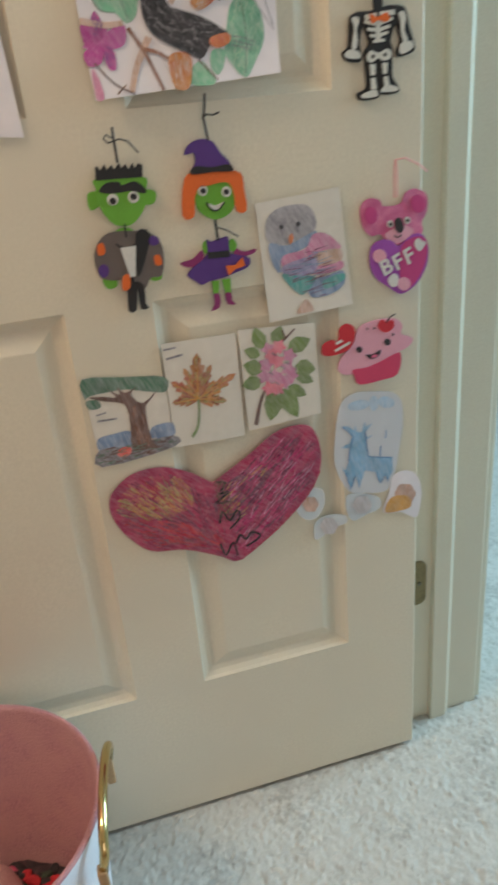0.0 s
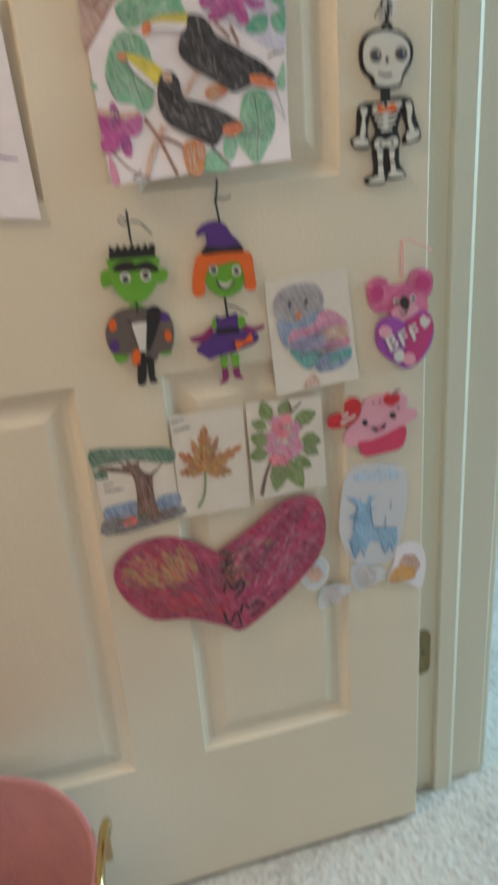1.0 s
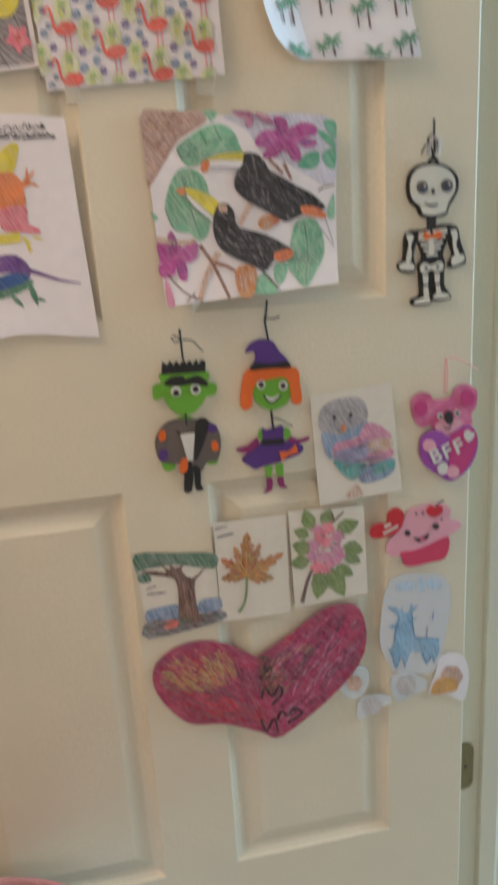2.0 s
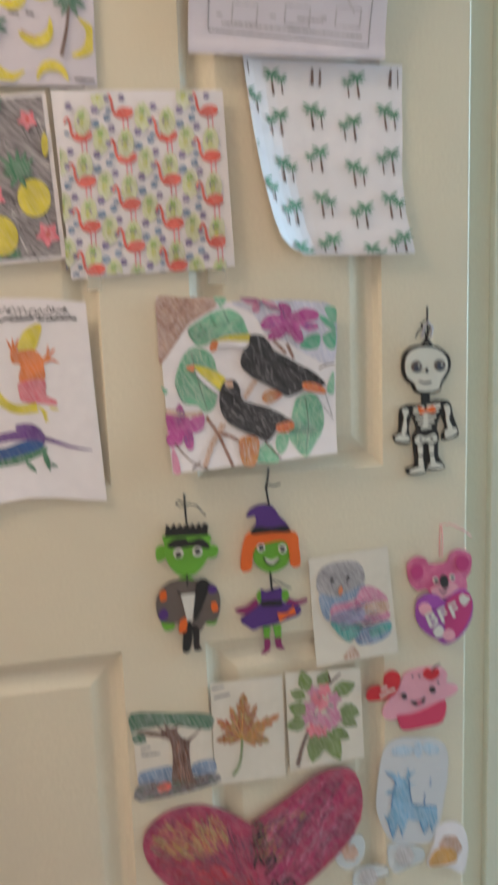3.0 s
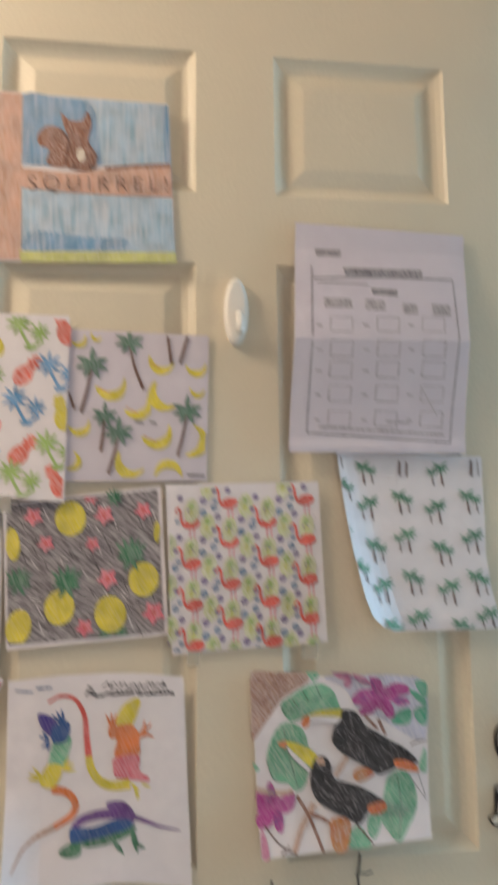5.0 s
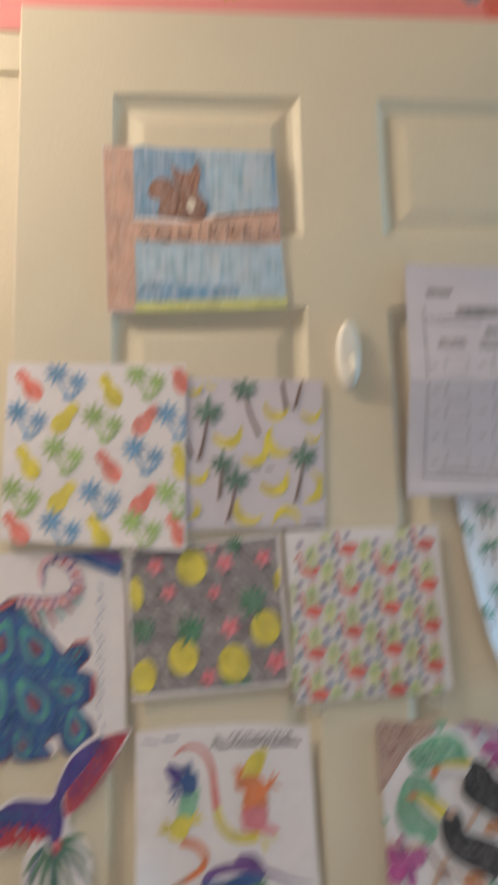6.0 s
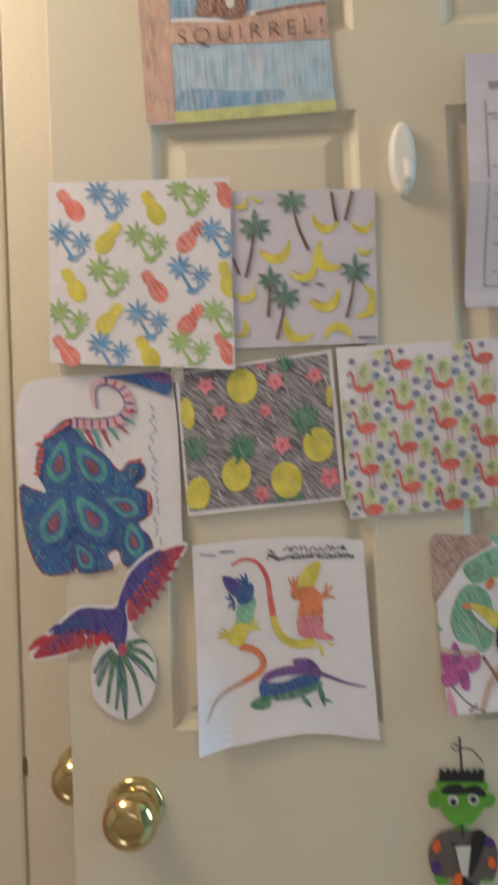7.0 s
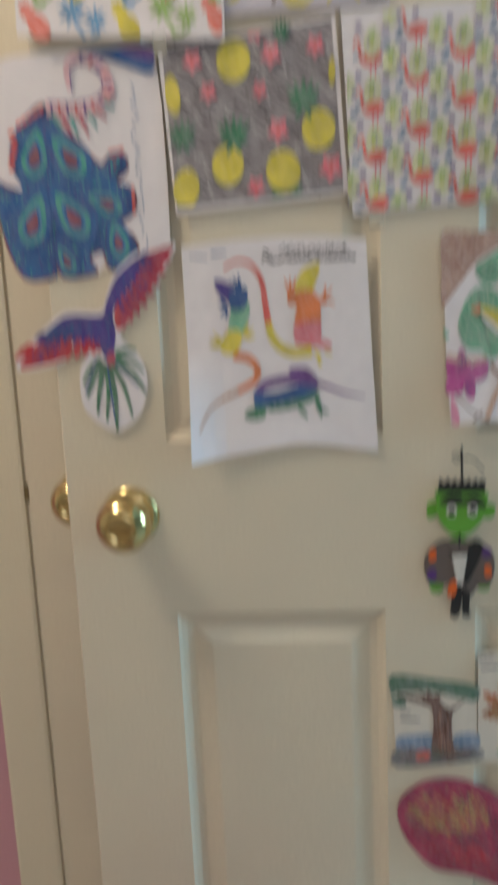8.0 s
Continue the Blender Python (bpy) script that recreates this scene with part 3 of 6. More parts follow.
# ---- squirrel-coloured tree picture, upper left panel ----
def tree_creature_sheet():
    g = Grid("S1", 0.003, lambda x, z: 0.003 * clamp((1.78 - z) / 0.13) ** 2)
    out = quad((8, -42), (824, -76), (890, 698), (60, 762))
    ob = sheet("crayon_drawing", g, out, M_PAPER, "crayon picture, blue sky and brown trunk, lettered in capitals")
    draw(ob, g, "sky", [quad((150, -44), (822, -72), (848, 225), (160, 300))], K["sky"])
    draw(ob, g, "sky", [quad((175, 400), (858, 385), (885, 650), (190, 700))], K["sky"])
    draw(ob, g, "sky_shadow", [spline([(156, -38), (300, -44), (470, -20), (515, 200), (495, 262), (165, 285), (158, 150)]),
                               quad((796, -66), (822, -66), (846, 215), (818, 225)), spline([(200, 640), (260, 600), (480, 610), (650, 600), (640, 650), (400, 680), (205, 700)])], K["skyblue"], 2)
    draw(ob, g, "trunk", [quad((12, -38), (150, -42), (186, 742), (62, 756))], K["peach"], 2)
    draw(ob, g, "trunk_line", [stroke([(148, -36), (156, 120), (168, 400), (186, 730)], 10, 7), stroke([(60, -30), (80, 250), (105, 500), (120, 740)], 14, 8)], K["tan"], 3)
    draw(ob, g, "branch", [[(160, 312), (400, 310), (560, 272), (720, 242), (846, 222), (860, 378), (600, 398), (400, 405), (168, 405)]], K["peach"], 3)
    draw(ob, g, "branch_edge", [stroke([(540, 275), (700, 245), (845, 225)], 14, 20)], K["brown"], 4)
    draw(ob, g, "grass", [quad((180, 705), (888, 645), (890, 698), (190, 755))], K["yellowgreen"], 3)
    draw(ob, g, "tail_shape", [spline([(230, 150), (270, 100), (330, 105), (370, 150), (380, 230), (360, 285), (280, 280), (285, 210), (240, 195)])], K["brown"], 4)
    draw(ob, g, "body_shape", [spline([(345, 90), (330, 30), (370, 60), (425, 55), (450, 10), (470, 70), (460, 150), (500, 210), (490, 285), (400, 295), (360, 270), (375, 170)])], K["brown"], 5)
    tail = spline([(240, 152), (275, 110), (328, 115), (362, 155), (370, 230), (352, 278), (290, 272), (292, 210), (250, 190)])
    torso = spline([(350, 95), (372, 68), (425, 64), (462, 75), (455, 150), (490, 212), (482, 278), (402, 288), (366, 265), (380, 170)])
    draw(ob, g, "pencil_stroke", hatch(tail, 60, 161, 60, 35, 26, 4), K["dusty"], 6)
    draw(ob, g, "pencil_stroke", hatch(torso, 70, 162, 75, 30, 26, 4), K["dusty"], 6)
    draw(ob, g, "pencil_stroke", hatch(torso, 26, 163, 75, 30, 22, 3), K["umber"], 6.2)
    draw(ob, g, "dark_dot", [oval(384, 112, 5, 6), oval(440, 106, 5, 6), oval(414, 140, 5, 4)], K["umber"], 7)
    draw(ob, g, "pale_patch", [oval(430, 222, 20, 32)], M_CARD, 6.5)
    draw(ob, g, "outline", [stroke([(330, 105), (375, 165), (362, 270)], 7), stroke([(455, 160), (505, 225), (490, 280)], 7), stroke([(400, 290), (405, 270)], 12), stroke([(475, 285), (480, 262)], 12)], K["umber"], 7)
    lettering(ob, g, "SQUIRREL!", 522, 386, 0.0255, K["umber"], 2.5, 12, 1.42, -0.0004)


tree_creature_sheet()


# ---- pineapple and palm print ----
def fruit(u, v, ln, wd, turn):
    """A pineapple: an oval body with a tufted crown at its upper end; turn: the way the crown points."""
    c, s = math.cos(radians(turn)), math.sin(radians(turn))
    body = oval(u - c * ln * 0.12, v - s * ln * 0.12, ln * 0.36, wd * 0.40, turn)
    crown = star(u + c * ln * 0.4, v + s * ln * 0.4, wd * 0.2, wd * 0.36, 7, turn)
    neck = stroke([(u + c * ln * 0.15, v + s * ln * 0.15), (u + c * ln * 0.62, v + s * ln * 0.62)], wd * 0.5, wd * 0.34)
    return [body, crown, neck]


def palm_pair(u, v, s, flip=1):
    out = []
    for du, dv, k in ((-0.32 * flip, -0.28, 1.0), (0.42 * flip, 0.02, 0.8)):
        cx, cy = u + du * s, v + dv * s
        for a in (-5, 35, 75, 110, 150, 190, 225, 270, 315):
            out.append(leafy(cx, cy, 0.52 * s * k, 0.13 * s * k, a))
        out.append(stroke([(cx, cy), (cx + 0.1 * s * flip, cy + 0.35 * s), (u + 0.12 * s * flip, v + 0.62 * s)], 0.1 * s, 0.12 * s))
    out.append(oval(u + 0.12 * s * flip, v + 0.6 * s, 0.22 * s, 0.11 * s))
    return out


def fruit_print():
    g = Grid("A3", 0.007, lambda x, z: 0.004 * clamp((1.45 - z) / 0.08) ** 2)
    out = quad((22, 45), (615, 28), (630, 660), (20, 632))
    ob = sheet("crayon_print", g, out, M_PAPER, "white sheet printed with red, yellow pineapples and palms")
    box_ = (24, 622, 44, 645)
    for name, mat, spots in (("red_pineapple", "fruitred", ((100, 125, -128), (370, 390, -125), (480, 230, -52), (480, 500, -52), (80, 600, -128), (600, 80, -110), (605, 600, -120))),
                             ("yellow_pineapple", "yellow", ((368, 135, -118), (105, 385, -120), (212, 232, -52), (212, 495, -52), (345, 608, -120), (608, 370, -105)))):
        for u, v, a in spots:
            sh = [c for c in (clip_to(p, *box_) for p in fruit(u, v, 110, 74, a)) if c]
            draw(ob, g, name, sh, K[mat])
    for name, mat, spots in (("blue_palm", "palmblue", ((215, 100, 1), (90, 235, 1), (480, 345, 1), (340, 495, 1), (215, 595, 1), (585, 225, 1))),
                             ("green_palm", "lime", ((480, 90, 1), (340, 240, 1), (215, 350, 1), (80, 490, 1), (480, 590, 1), (590, 490, 1)))):
        for u, v, f in spots:
            sh = [c for c in (clip_to(p, *box_) for p in palm_pair(u, v, 92, f)) if c]
            draw(ob, g, name, sh, K[mat])
    tape(ob, g, 440, 672, 60, 40, 85)


fruit_print()


def banana_shape(u, v, ln, turn):
    c, s = math.cos(radians(turn)), math.sin(radians(turn))
    pts = [(-0.5, -0.12), (-0.25, 0.08), (0.05, 0.12), (0.32, 0.02), (0.52, -0.28), (0.5, 0.08), (0.32, 0.36), (0.02, 0.46), (-0.3, 0.34), (-0.5, 0.06)]
    return spline([(u + a * ln * c - b * ln * s, v + a * ln * s + b * ln * c) for a, b in pts], 3)


def palm_tree(u, v, h, lean, r):
    crown = [leafy(u, v, r, r * 0.34, a) for a in (-20, 20, 62, 118, 160, 200, 270)]
    trunk = stroke(curve_pts([(u, v), (u + lean * 0.35, v + h * 0.5), (u + lean, v + h)], 3), 7, 12)
    return crown, trunk


def banana_print():
    g = Grid("A3", 0.0035)
    out = quad((610, 70), (1096, 62), (1108, 572), (612, 590))
    ob = sheet("crayon_print", g, out, M_LILAC, "pale sheet patterned with yellow bananas and palm trees")
    for u, v, ln, a in ((765, 265, 100, -10), (930, 170, 85, 20), (1055, 180, 70, 0), (940, 285, 105, 55), (860, 330, 90, -25), (930, 425, 100, -18), (1062, 440, 105, -70),
                        (835, 525, 100, 40), (975, 545, 90, -175), (1062, 262, 50, 10), (665, 405, 70, -10), (650, 525, 60, -60), (705, 92, 36, 30), (650, 110, 50, -20)):
        sh = [c for c in [clip_to(banana_shape(u, v, ln, a), 618, 1098, 70, 570)] if c]
        draw(ob, g, "banana", sh, K["yellow"], 2)
        draw(ob, g, "banana_edge", [c for c in [clip_to(stroke([(u - ln * 0.45, v), (u, v + ln * 0.2)], 4, 3), 618, 1098, 70, 570)] if c and abs(a) < 30 and ln > 80], K["amber"], 3)
    for u, v, h, l, r in ((820, 100, 165, 55, 52), (697, 185, 170, -30, 58), (748, 360, 125, -8, 46), (797, 415, 145, -28, 54), (1030, 330, 160, -28, 54)):
        crown, trunk = palm_tree(u, v, h, l, r)
        draw(ob, g, "trunk", [trunk], K["umber"], 3)
        draw(ob, g, "palm_crown", [c for c in (clip_to(p, 614, 1098, 70, 570) for p in crown) if c], K["palmgrey"], 4)
    draw(ob, g, "trunk", [stroke([(952, 75), (968, 170)], 10, 12), stroke([(1022, 72), (998, 168)], 10, 12), stroke([(625, 290), (645, 345)], 8, 10)], K["umber"], 3)
    draw(ob, g, "pencil_mark", [stroke([(850, 378), (880, 380)], 8), stroke([(900, 375), (925, 380)], 8), stroke([(1040, 555), (1100, 555)], 8)], M_INK, 2)


banana_print()


def pineapple_sheet():
    g = Grid("A4", 0.0025)
    out = quad((16, 100), (608, 12), (662, 582), (60, 640))
    ob = sheet("crayon_drawing", g, out, M_PAPER, "crayon picture, pineapples and pink flowers on grey scribble")
    draw(ob, g, "scribble", [quad((30, 104), (595, 26), (645, 572), (66, 622))], K["slate"])
    rnd = random.Random(4)
    marks = []
    for _ in range(150):
        u, v = rnd.uniform(60, 590), rnd.uniform(80, 560)
        a, ln = rnd.uniform(0.2, 1.1), rnd.uniform(30, 70)
        marks.append(stroke([(u, v), (u + ln * math.cos(a) * 0.7, v + ln * math.sin(a))], 3.5, 1.5))
    draw(ob, g, "pencil_stroke", marks[:105], K["black"], 2)
    draw(ob, g, "pencil_stroke", marks[105:], M_PAPER, 2)
    for u, v, rx, ry, a in ((270, 148, 58, 66, 0), (62, 250, 26, 62, -8), (246, 482, 56, 66, 5), (437, 505, 60, 70, -10), (557, 372, 58, 66, 0), (100, 556, 46, 66, 10), (600, 190, 12, 40, 0)):
        draw(ob, g, "pineapple", [clip_to(oval(u, v, rx, ry, a), 38, 640, 60, 612)], K["yellow"], 4)
    for u, v, r in ((268, 358, 60), (505, 248, 62), (92, 362, 52), (430, 48, 34)):
        draw(ob, g, "leaf_tuft", [leafy(u, v + r * 0.7, r * (1.35 if 200 < a < 340 else 0.9), r * 0.3, a) for a in (175, 200, 222, 245, 270, 292, 315, 340, 5, 60, 120)], K["green"], 5)
    draw(ob, g, "leaf_tuft", [leafy(450, 575, 60, 18, a) for a in (-20, 0, 165, 190)], K["green"], 3)
    for u, v, r in ((132, 145, 38), (395, 132, 40), (543, 110, 36), (183, 245, 34), (357, 243, 30), (420, 372, 42), (600, 498, 46), (343, 556, 36)):
        draw(ob, g, "flower", [spline(star(u, v, r * 0.62, r, 5, 20), 3)], K["pink"], 5)
        draw(ob, g, "flower_centre", [oval(u, v, r * 0.2, r * 0.24)], K["red"], 6)
    draw(ob, g, "flower", [clip_to(spline(star(345, 62, 20, 34, 5), 3), 40, 600, 66, 600)], K["pink"], 5)


pineapple_sheet()


def flamingo_print():
    g = Grid("F1", 0.004)
    out = quad((22, 165), (712, 165), (764, 872), (108, 925))
    ob = sheet("crayon_print", g, out, M_PAPER, "sheet patterned with small red birds, dots and pineapples")

    def keep(p):
        c = [(u - 0.058 * (v - 170), v + 0.045 * (u - 60)) for u, v in p]
        c = clip_to(c, 46, 690, 192, 912)
        return [(u + 0.058 * (v2 - 170), v2) for u, v2, in [(u, v - 0.045 * (u - 60)) for u, v in c]] if c else []

    spots = [(315, 258), (655, 250), (150, 350), (492, 350), (330, 437), (668, 430), (168, 532), (508, 525), (347, 622), (682, 605), (187, 712), (520, 700), (365, 792), (695, 772), (205, 885), (535, 868)]
    extra = [(-15, 442), (0, 620), (20, 800), (810, 520), (835, 700), (850, 340), (140, 170), (480, 170), (385, 960), (720, 950)]
    dots, teal, fruit_y, fruit_g, wash = [], [], [], [], []
    for i, (u, v) in enumerate(spots + extra):
        if i < len(spots):
            bird = [spline([(u - 36, v + 8), (u - 20, v - 18), (u + 12, v - 24), (u + 38, v - 12), (u + 32, v + 12), (u + 4, v + 24), (u - 24, v + 20)], 3),
                    stroke(curve_pts([(u - 30, v + 10), (u - 44, v - 15), (u - 50, v - 50), (u - 60, v - 72), (u - 70, v - 62), (u - 72, v - 48)], 3), 12, 7)]
            draw(ob, g, "red_bird", [c for c in (keep(p) for p in bird) if c], K["coral"], 3)
            draw(ob, g, "thin_leg", [c for c in (keep(p) for p in (stroke([(u - 2, v + 20), (u + 2, v + 80)], 5, 4), stroke([(u + 16, v + 20), (u + 20, v + 78)], 5, 4))) if c], K["pink"], 2)
        for du, dv, r in ((-47, 62, 16), (58, 75, 18), (-10, -60, 15), (104, 30, 13)):
            dots.append(keep(spline(star(u + du, v + dv, r * 0.72, r, 6), 2)))
        for du, dv, r in ((108, 107, 15), (62, 132, 17), (-62, -10, 11)):
            teal.append(keep(oval(u + du, v + dv, r, r, n=9)))
        for du, dv in ((72, 22), (6, 130)):
            fruit_y.append(keep(oval(u + du, v + dv, 10, 18, n=9)))
            wash.append(keep(oval(u + du + 4, v + dv - 8, 34, 60, n=9)))
            fruit_g.append(keep(star(u + du, v + dv - 32, 9, 21, 6)))
    draw(ob, g, "green_wash", [s for s in wash if s], K["paleyellow"], 0.4)
    draw(ob, g, "violet_dot", [s for s in dots if s], K["heather"])
    draw(ob, g, "teal_dot", [s for s in teal if s], K["bluegrey"])
    draw(ob, g, "small_pineapple", [s for s in fruit_y if s], K["yellowgreen"], 2)
    draw(ob, g, "small_crown", [s for s in fruit_g if s], K["lime"], 2)
    tape(ob, g, 200, 925, 55, 90)
    tape(ob, g, 690, 915, 70, 60)


flamingo_print()


def palm_print():
    def curl(x, z):
        left = 0.492 + (1.437 - z) * 0.09
        side = clamp((left + 0.03 + 0.035 * clamp((1.44 - z) / 0.2) - x) / 0.06)
        low = clamp((1.44 - z) / 0.2)
        return 0.046 * side ** 1.5 * (0.3 + 0.7 * low) + 0.006 * low ** 3

    g = Grid("F2", 0.0025, curl)
    out = [(42, 25), (200, 35), (370, 45), (550, 55), (712, 65), (710, 200), (712, 380), (708, 520), (722, 680), (757, 850), (600, 856), (440, 858), (290, 858), (225, 830), (180, 790), (150, 710), (110, 520), (80, 330), (58, 160)]
    brim = ((25, 46), (160, 62), (330, 84), (520, 114), (710, 154), (790, 186), (830, 232), (852, 290))

    def inside(pts):
        kept = []
        for u, v in pts:
            v = min(v, 850)
            for (va, ua), (vb, ub) in zip(brim, brim[1:]):
                if va <= v <= vb:
                    u = max(u, ua + (ub - ua) * (v - va) / (vb - va))
            kept.append((u, v))
        return kept

    ob = sheet("crayon_print", g, out, M_PAPER, "curling white sheet patterned with green palm trees")
    for i, (u, v) in enumerate(((180, 95), (505, 110), (75, 175), (185, 265), (345, 240), (490, 290), (650, 245), (105, 380), (225, 465), (350, 420), (520, 480), (648, 430), (138, 555), (245, 645), (385, 610), (535, 655), (668, 615), (168, 735), (290, 820), (400, 785), (590, 825), (692, 775))):
        flip = 1 if (i % 4) in (0, 2) else -1
        edge = u < 170
        for du, dv, k in ((-16 * flip, 0, 1.0), (24 * flip, 22, 0.72)):
            if edge and du > 0 and flip < 0:
                continue
            cx, cy = u + du, v + dv
            tip = min(cy + 92 * k, 845)
            draw(ob, g, "trunk", [inside(stroke([(cx, cy), (cx + 4, (cy + tip) / 2), (cx + 10 * k, tip)], 6 * k, 10 * k))], K["umber"], 2)
            draw(ob, g, "palm_crown", [inside(leafy(cx, cy, 42 * k, 11 * k, a)) for a in (15, 50, 85, 125, 165, 205, 330)], K["palmgreen"], 3)
    draw(ob, g, "trunk", [stroke([(333, 80), (333, 150)], 9, 13), stroke([(366, 85), (364, 155)], 8, 11), stroke([(660, 85), (656, 160)], 9, 14), stroke([(688, 82), (690, 160)], 4, 5), stroke([(60, 50), (66, 105)], 5)], K["umber"], 2)


palm_print()


def worksheet():
    def folded(x, z):
        return 0.003 + 0.019 * max(0.0, 1 - abs(z - 1.565) / 0.115) + 0.006 * clamp((1.5 - z) / 0.06) ** 2

    g = Grid("W1", 0.004, folded)
    out = quad((50, 55), (640, 105), (632, 870), (28, 868), 10)
    ob = sheet("worksheet", g, out, M_LILAC, "folded white printed worksheet with boxed table", "paper")
    draw(ob, g, "printed_frame", [stroke([(105, 215), (100, 500), (90, 800)], 4), stroke([(592, 265), (600, 480), (580, 830)], 4), stroke([(105, 260), (350, 258), (592, 268)], 6), stroke([(90, 800), (330, 815), (580, 832)], 5), stroke([(120, 275), (300, 285)], 4)], M_PRINT, 2)
    draw(ob, g, "printed_bar", [quad((215, 222), (490, 232), (488, 262), (220, 250), 3), quad((118, 150), (210, 155), (205, 180), (122, 178), 2), quad((310, 300), (400, 305), (398, 330), (312, 322), 2)], M_PRINT, 2)
    draw(ob, g, "printed_bar", [quad((u, v), (u + w, v + 4), (u + w, v + h), (u, v + h - 3), 2) for u, v, w, h in ((145, 335, 95, 38), (285, 340, 70, 42), (415, 355, 50, 40), (515, 358, 62, 44))], M_FAINT, 2)
    cells = []
    for row, v in enumerate((405, 490, 560, 640, 725)):
        for col, u in enumerate((165, 325, 480)):
            w, h = 75, 52
            cells += [stroke([(u, v), (u + w, v + 3)], 3), stroke([(u, v), (u - 4, v + h)], 4), stroke([(u + w, v + 3), (u + w - 4, v + h + 3)], 4), stroke([(u, v + h), (u + w, v + h + 3)], 4), stroke([(u - 50, v + 30), (u - 30, v + 32)], 7)]
    cells += [stroke([(475, 640), (535, 740)], 4), stroke([(130, 780), (560, 805)], 8), stroke([(360, 760), (440, 765)], 7)]
    draw(ob, g, "printed_box", cells, M_FAINT, 2)


worksheet()


# ---- blue feathered sheet and the winged cut-out ----
def feather_sheet():
    g = Grid("A1", 0.0015)
    out = [(25, 110), (45, 82), (90, 70), (200, 62), (330, 58), (465, 58), (480, 200), (488, 400), (490, 560), (405, 600), (380, 622), (330, 628), (305, 612), (285, 634), (230, 640), (182, 641), (170, 622), (160, 642), (80, 642), (58, 615), (35, 540), (18, 385), (12, 250), (14, 150)]
    ob = sheet("crayon_drawing", g, out, M_PAPER, "sheet with big blue feathered shape, cut along its edge")
    body = spline([(172, 190), (110, 225), (72, 285), (68, 345), (95, 402), (55, 395), (20, 388), (35, 530), (80, 640), (160, 640), (176, 600), (190, 640), (285, 632), (268, 592), (302, 575), (318, 618), (362, 624), (402, 578), (388, 532), (350, 505), (396, 470), (396, 410), (352, 392), (382, 360), (376, 325), (340, 315), (310, 345), (262, 292), (210, 250)], 3)
    draw(ob, g, "blue_plumage", [body], K["plume"], 1)
    dark = [stroke(curve_pts(p, 4), 14, 5) for p in ([(172, 200), (180, 300), (178, 420), (170, 640)], [(180, 300), (250, 385), (320, 420), (395, 430)], [(178, 420), (250, 520), (300, 575)], [(175, 400), (110, 420), (25, 410)], [(72, 300), (110, 410), (90, 520)], [(250, 390), (330, 500), (388, 560)])]
    draw(ob, g, "dark_vein", dark, K["deepblue"], 2)
    rnd = random.Random(21)
    quills = []
    while len(quills) < 150:
        u, v = rnd.uniform(25, 395), rnd.uniform(215, 630)
        inside = False
        for (xa, ya), (xb, yb) in zip(body, body[1:] + body[:1]):
            if (ya > v) != (yb > v) and u < (xb - xa) * (v - ya) / (yb - ya) + xa:
                inside = not inside
        if inside:
            a = rnd.uniform(0.9, 2.2)
            quills.append(stroke([(u - 9 * math.cos(a), v - 9 * math.sin(a)), (u + 9 * math.cos(a), v + 9 * math.sin(a))], 4, 2))
    draw(ob, g, "edge_line", [stroke(body + body[:1], 6)], K["dullred"], 1.2)
    draw(ob, g, "pencil_stroke", hatch(body, 150, 23, 75, 40, 24, 4), K["seagreen"], 2)
    draw(ob, g, "pencil_stroke", hatch(body, 110, 24, 105, 40, 24, 3.5), K["indigo"], 2.1)
    draw(ob, g, "pencil_stroke", quills[:90], K["deepblue"], 2)
    draw(ob, g, "pencil_stroke", quills[90:], K["teal"], 2)
    eyes = ((134, 325, 112, 100), (232, 332, 112, 52), (116, 498, 122, 110), (232, 486, 122, 56), (326, 450, 88, 24), (350, 554, 88, 78), (206, 600, 70, 62), (350, 345, 40, -70))
    for u, v, ln, a in eyes:
        c, s = math.cos(radians(a)), math.sin(radians(a))

        def drop(k):
            return spline([(u - c * ln * 0.9 * k, v - s * ln * 0.9 * k), (u + c * ln * 0.1 * k - s * ln * 0.42 * k, v + s * ln * 0.1 * k + c * ln * 0.42 * k), (u + c * ln * 0.62 * k, v + s * ln * 0.62 * k), (u + c * ln * 0.1 * k + s * ln * 0.42 * k, v + s * ln * 0.1 * k - c * ln * 0.42 * k)], 4)

        draw(ob, g, "feather_edge", [drop(1.1)], K["deepblue"], 2.6)
        draw(ob, g, "feather_eye", [drop(1.0)], K["plume"], 3)
        draw(ob, g, "pencil_stroke", hatch(drop(1.08), 34, int(u), (u - c * ln, v - s * ln), 12, 20, 3), K["indigo"], 3.2)
        draw(ob, g, "feather_ring", [drop(0.76)], K["seagreen"], 4)
        draw(ob, g, "feather_band", [drop(0.52)], K["blue"], 5)
        draw(ob, g, "feather_band", [drop(0.42)], K["deepblue"], 5.5)
        draw(ob, g, "feather_spot", [drop(0.32)], K["dullred"], 6)
    edge = [oval(78 + 6 * math.sin(k), 262 + k * 17, 11, 6, -20) for k in range(6)] + [oval(100 + k * 15, 240 - k * 9, 10, 6, -35) for k in range(5)] + [oval(340 + k * 10, 318 - 2 * k, 7, 5) for k in range(4)] + [oval(395, 415 + 13 * k, 5, 7) for k in range(5)]
    draw(ob, g, "red_edge", edge, K["red"], 3)
    neck = stroke(curve_pts([(175, 200), (250, 205), (315, 195), (345, 150), (325, 100), (285, 78), (250, 82), (234, 110), (240, 155)], 5), 34, 12)
    draw(ob, g, "pale_neck", [neck], K["palepink"], 2)
    bars = []
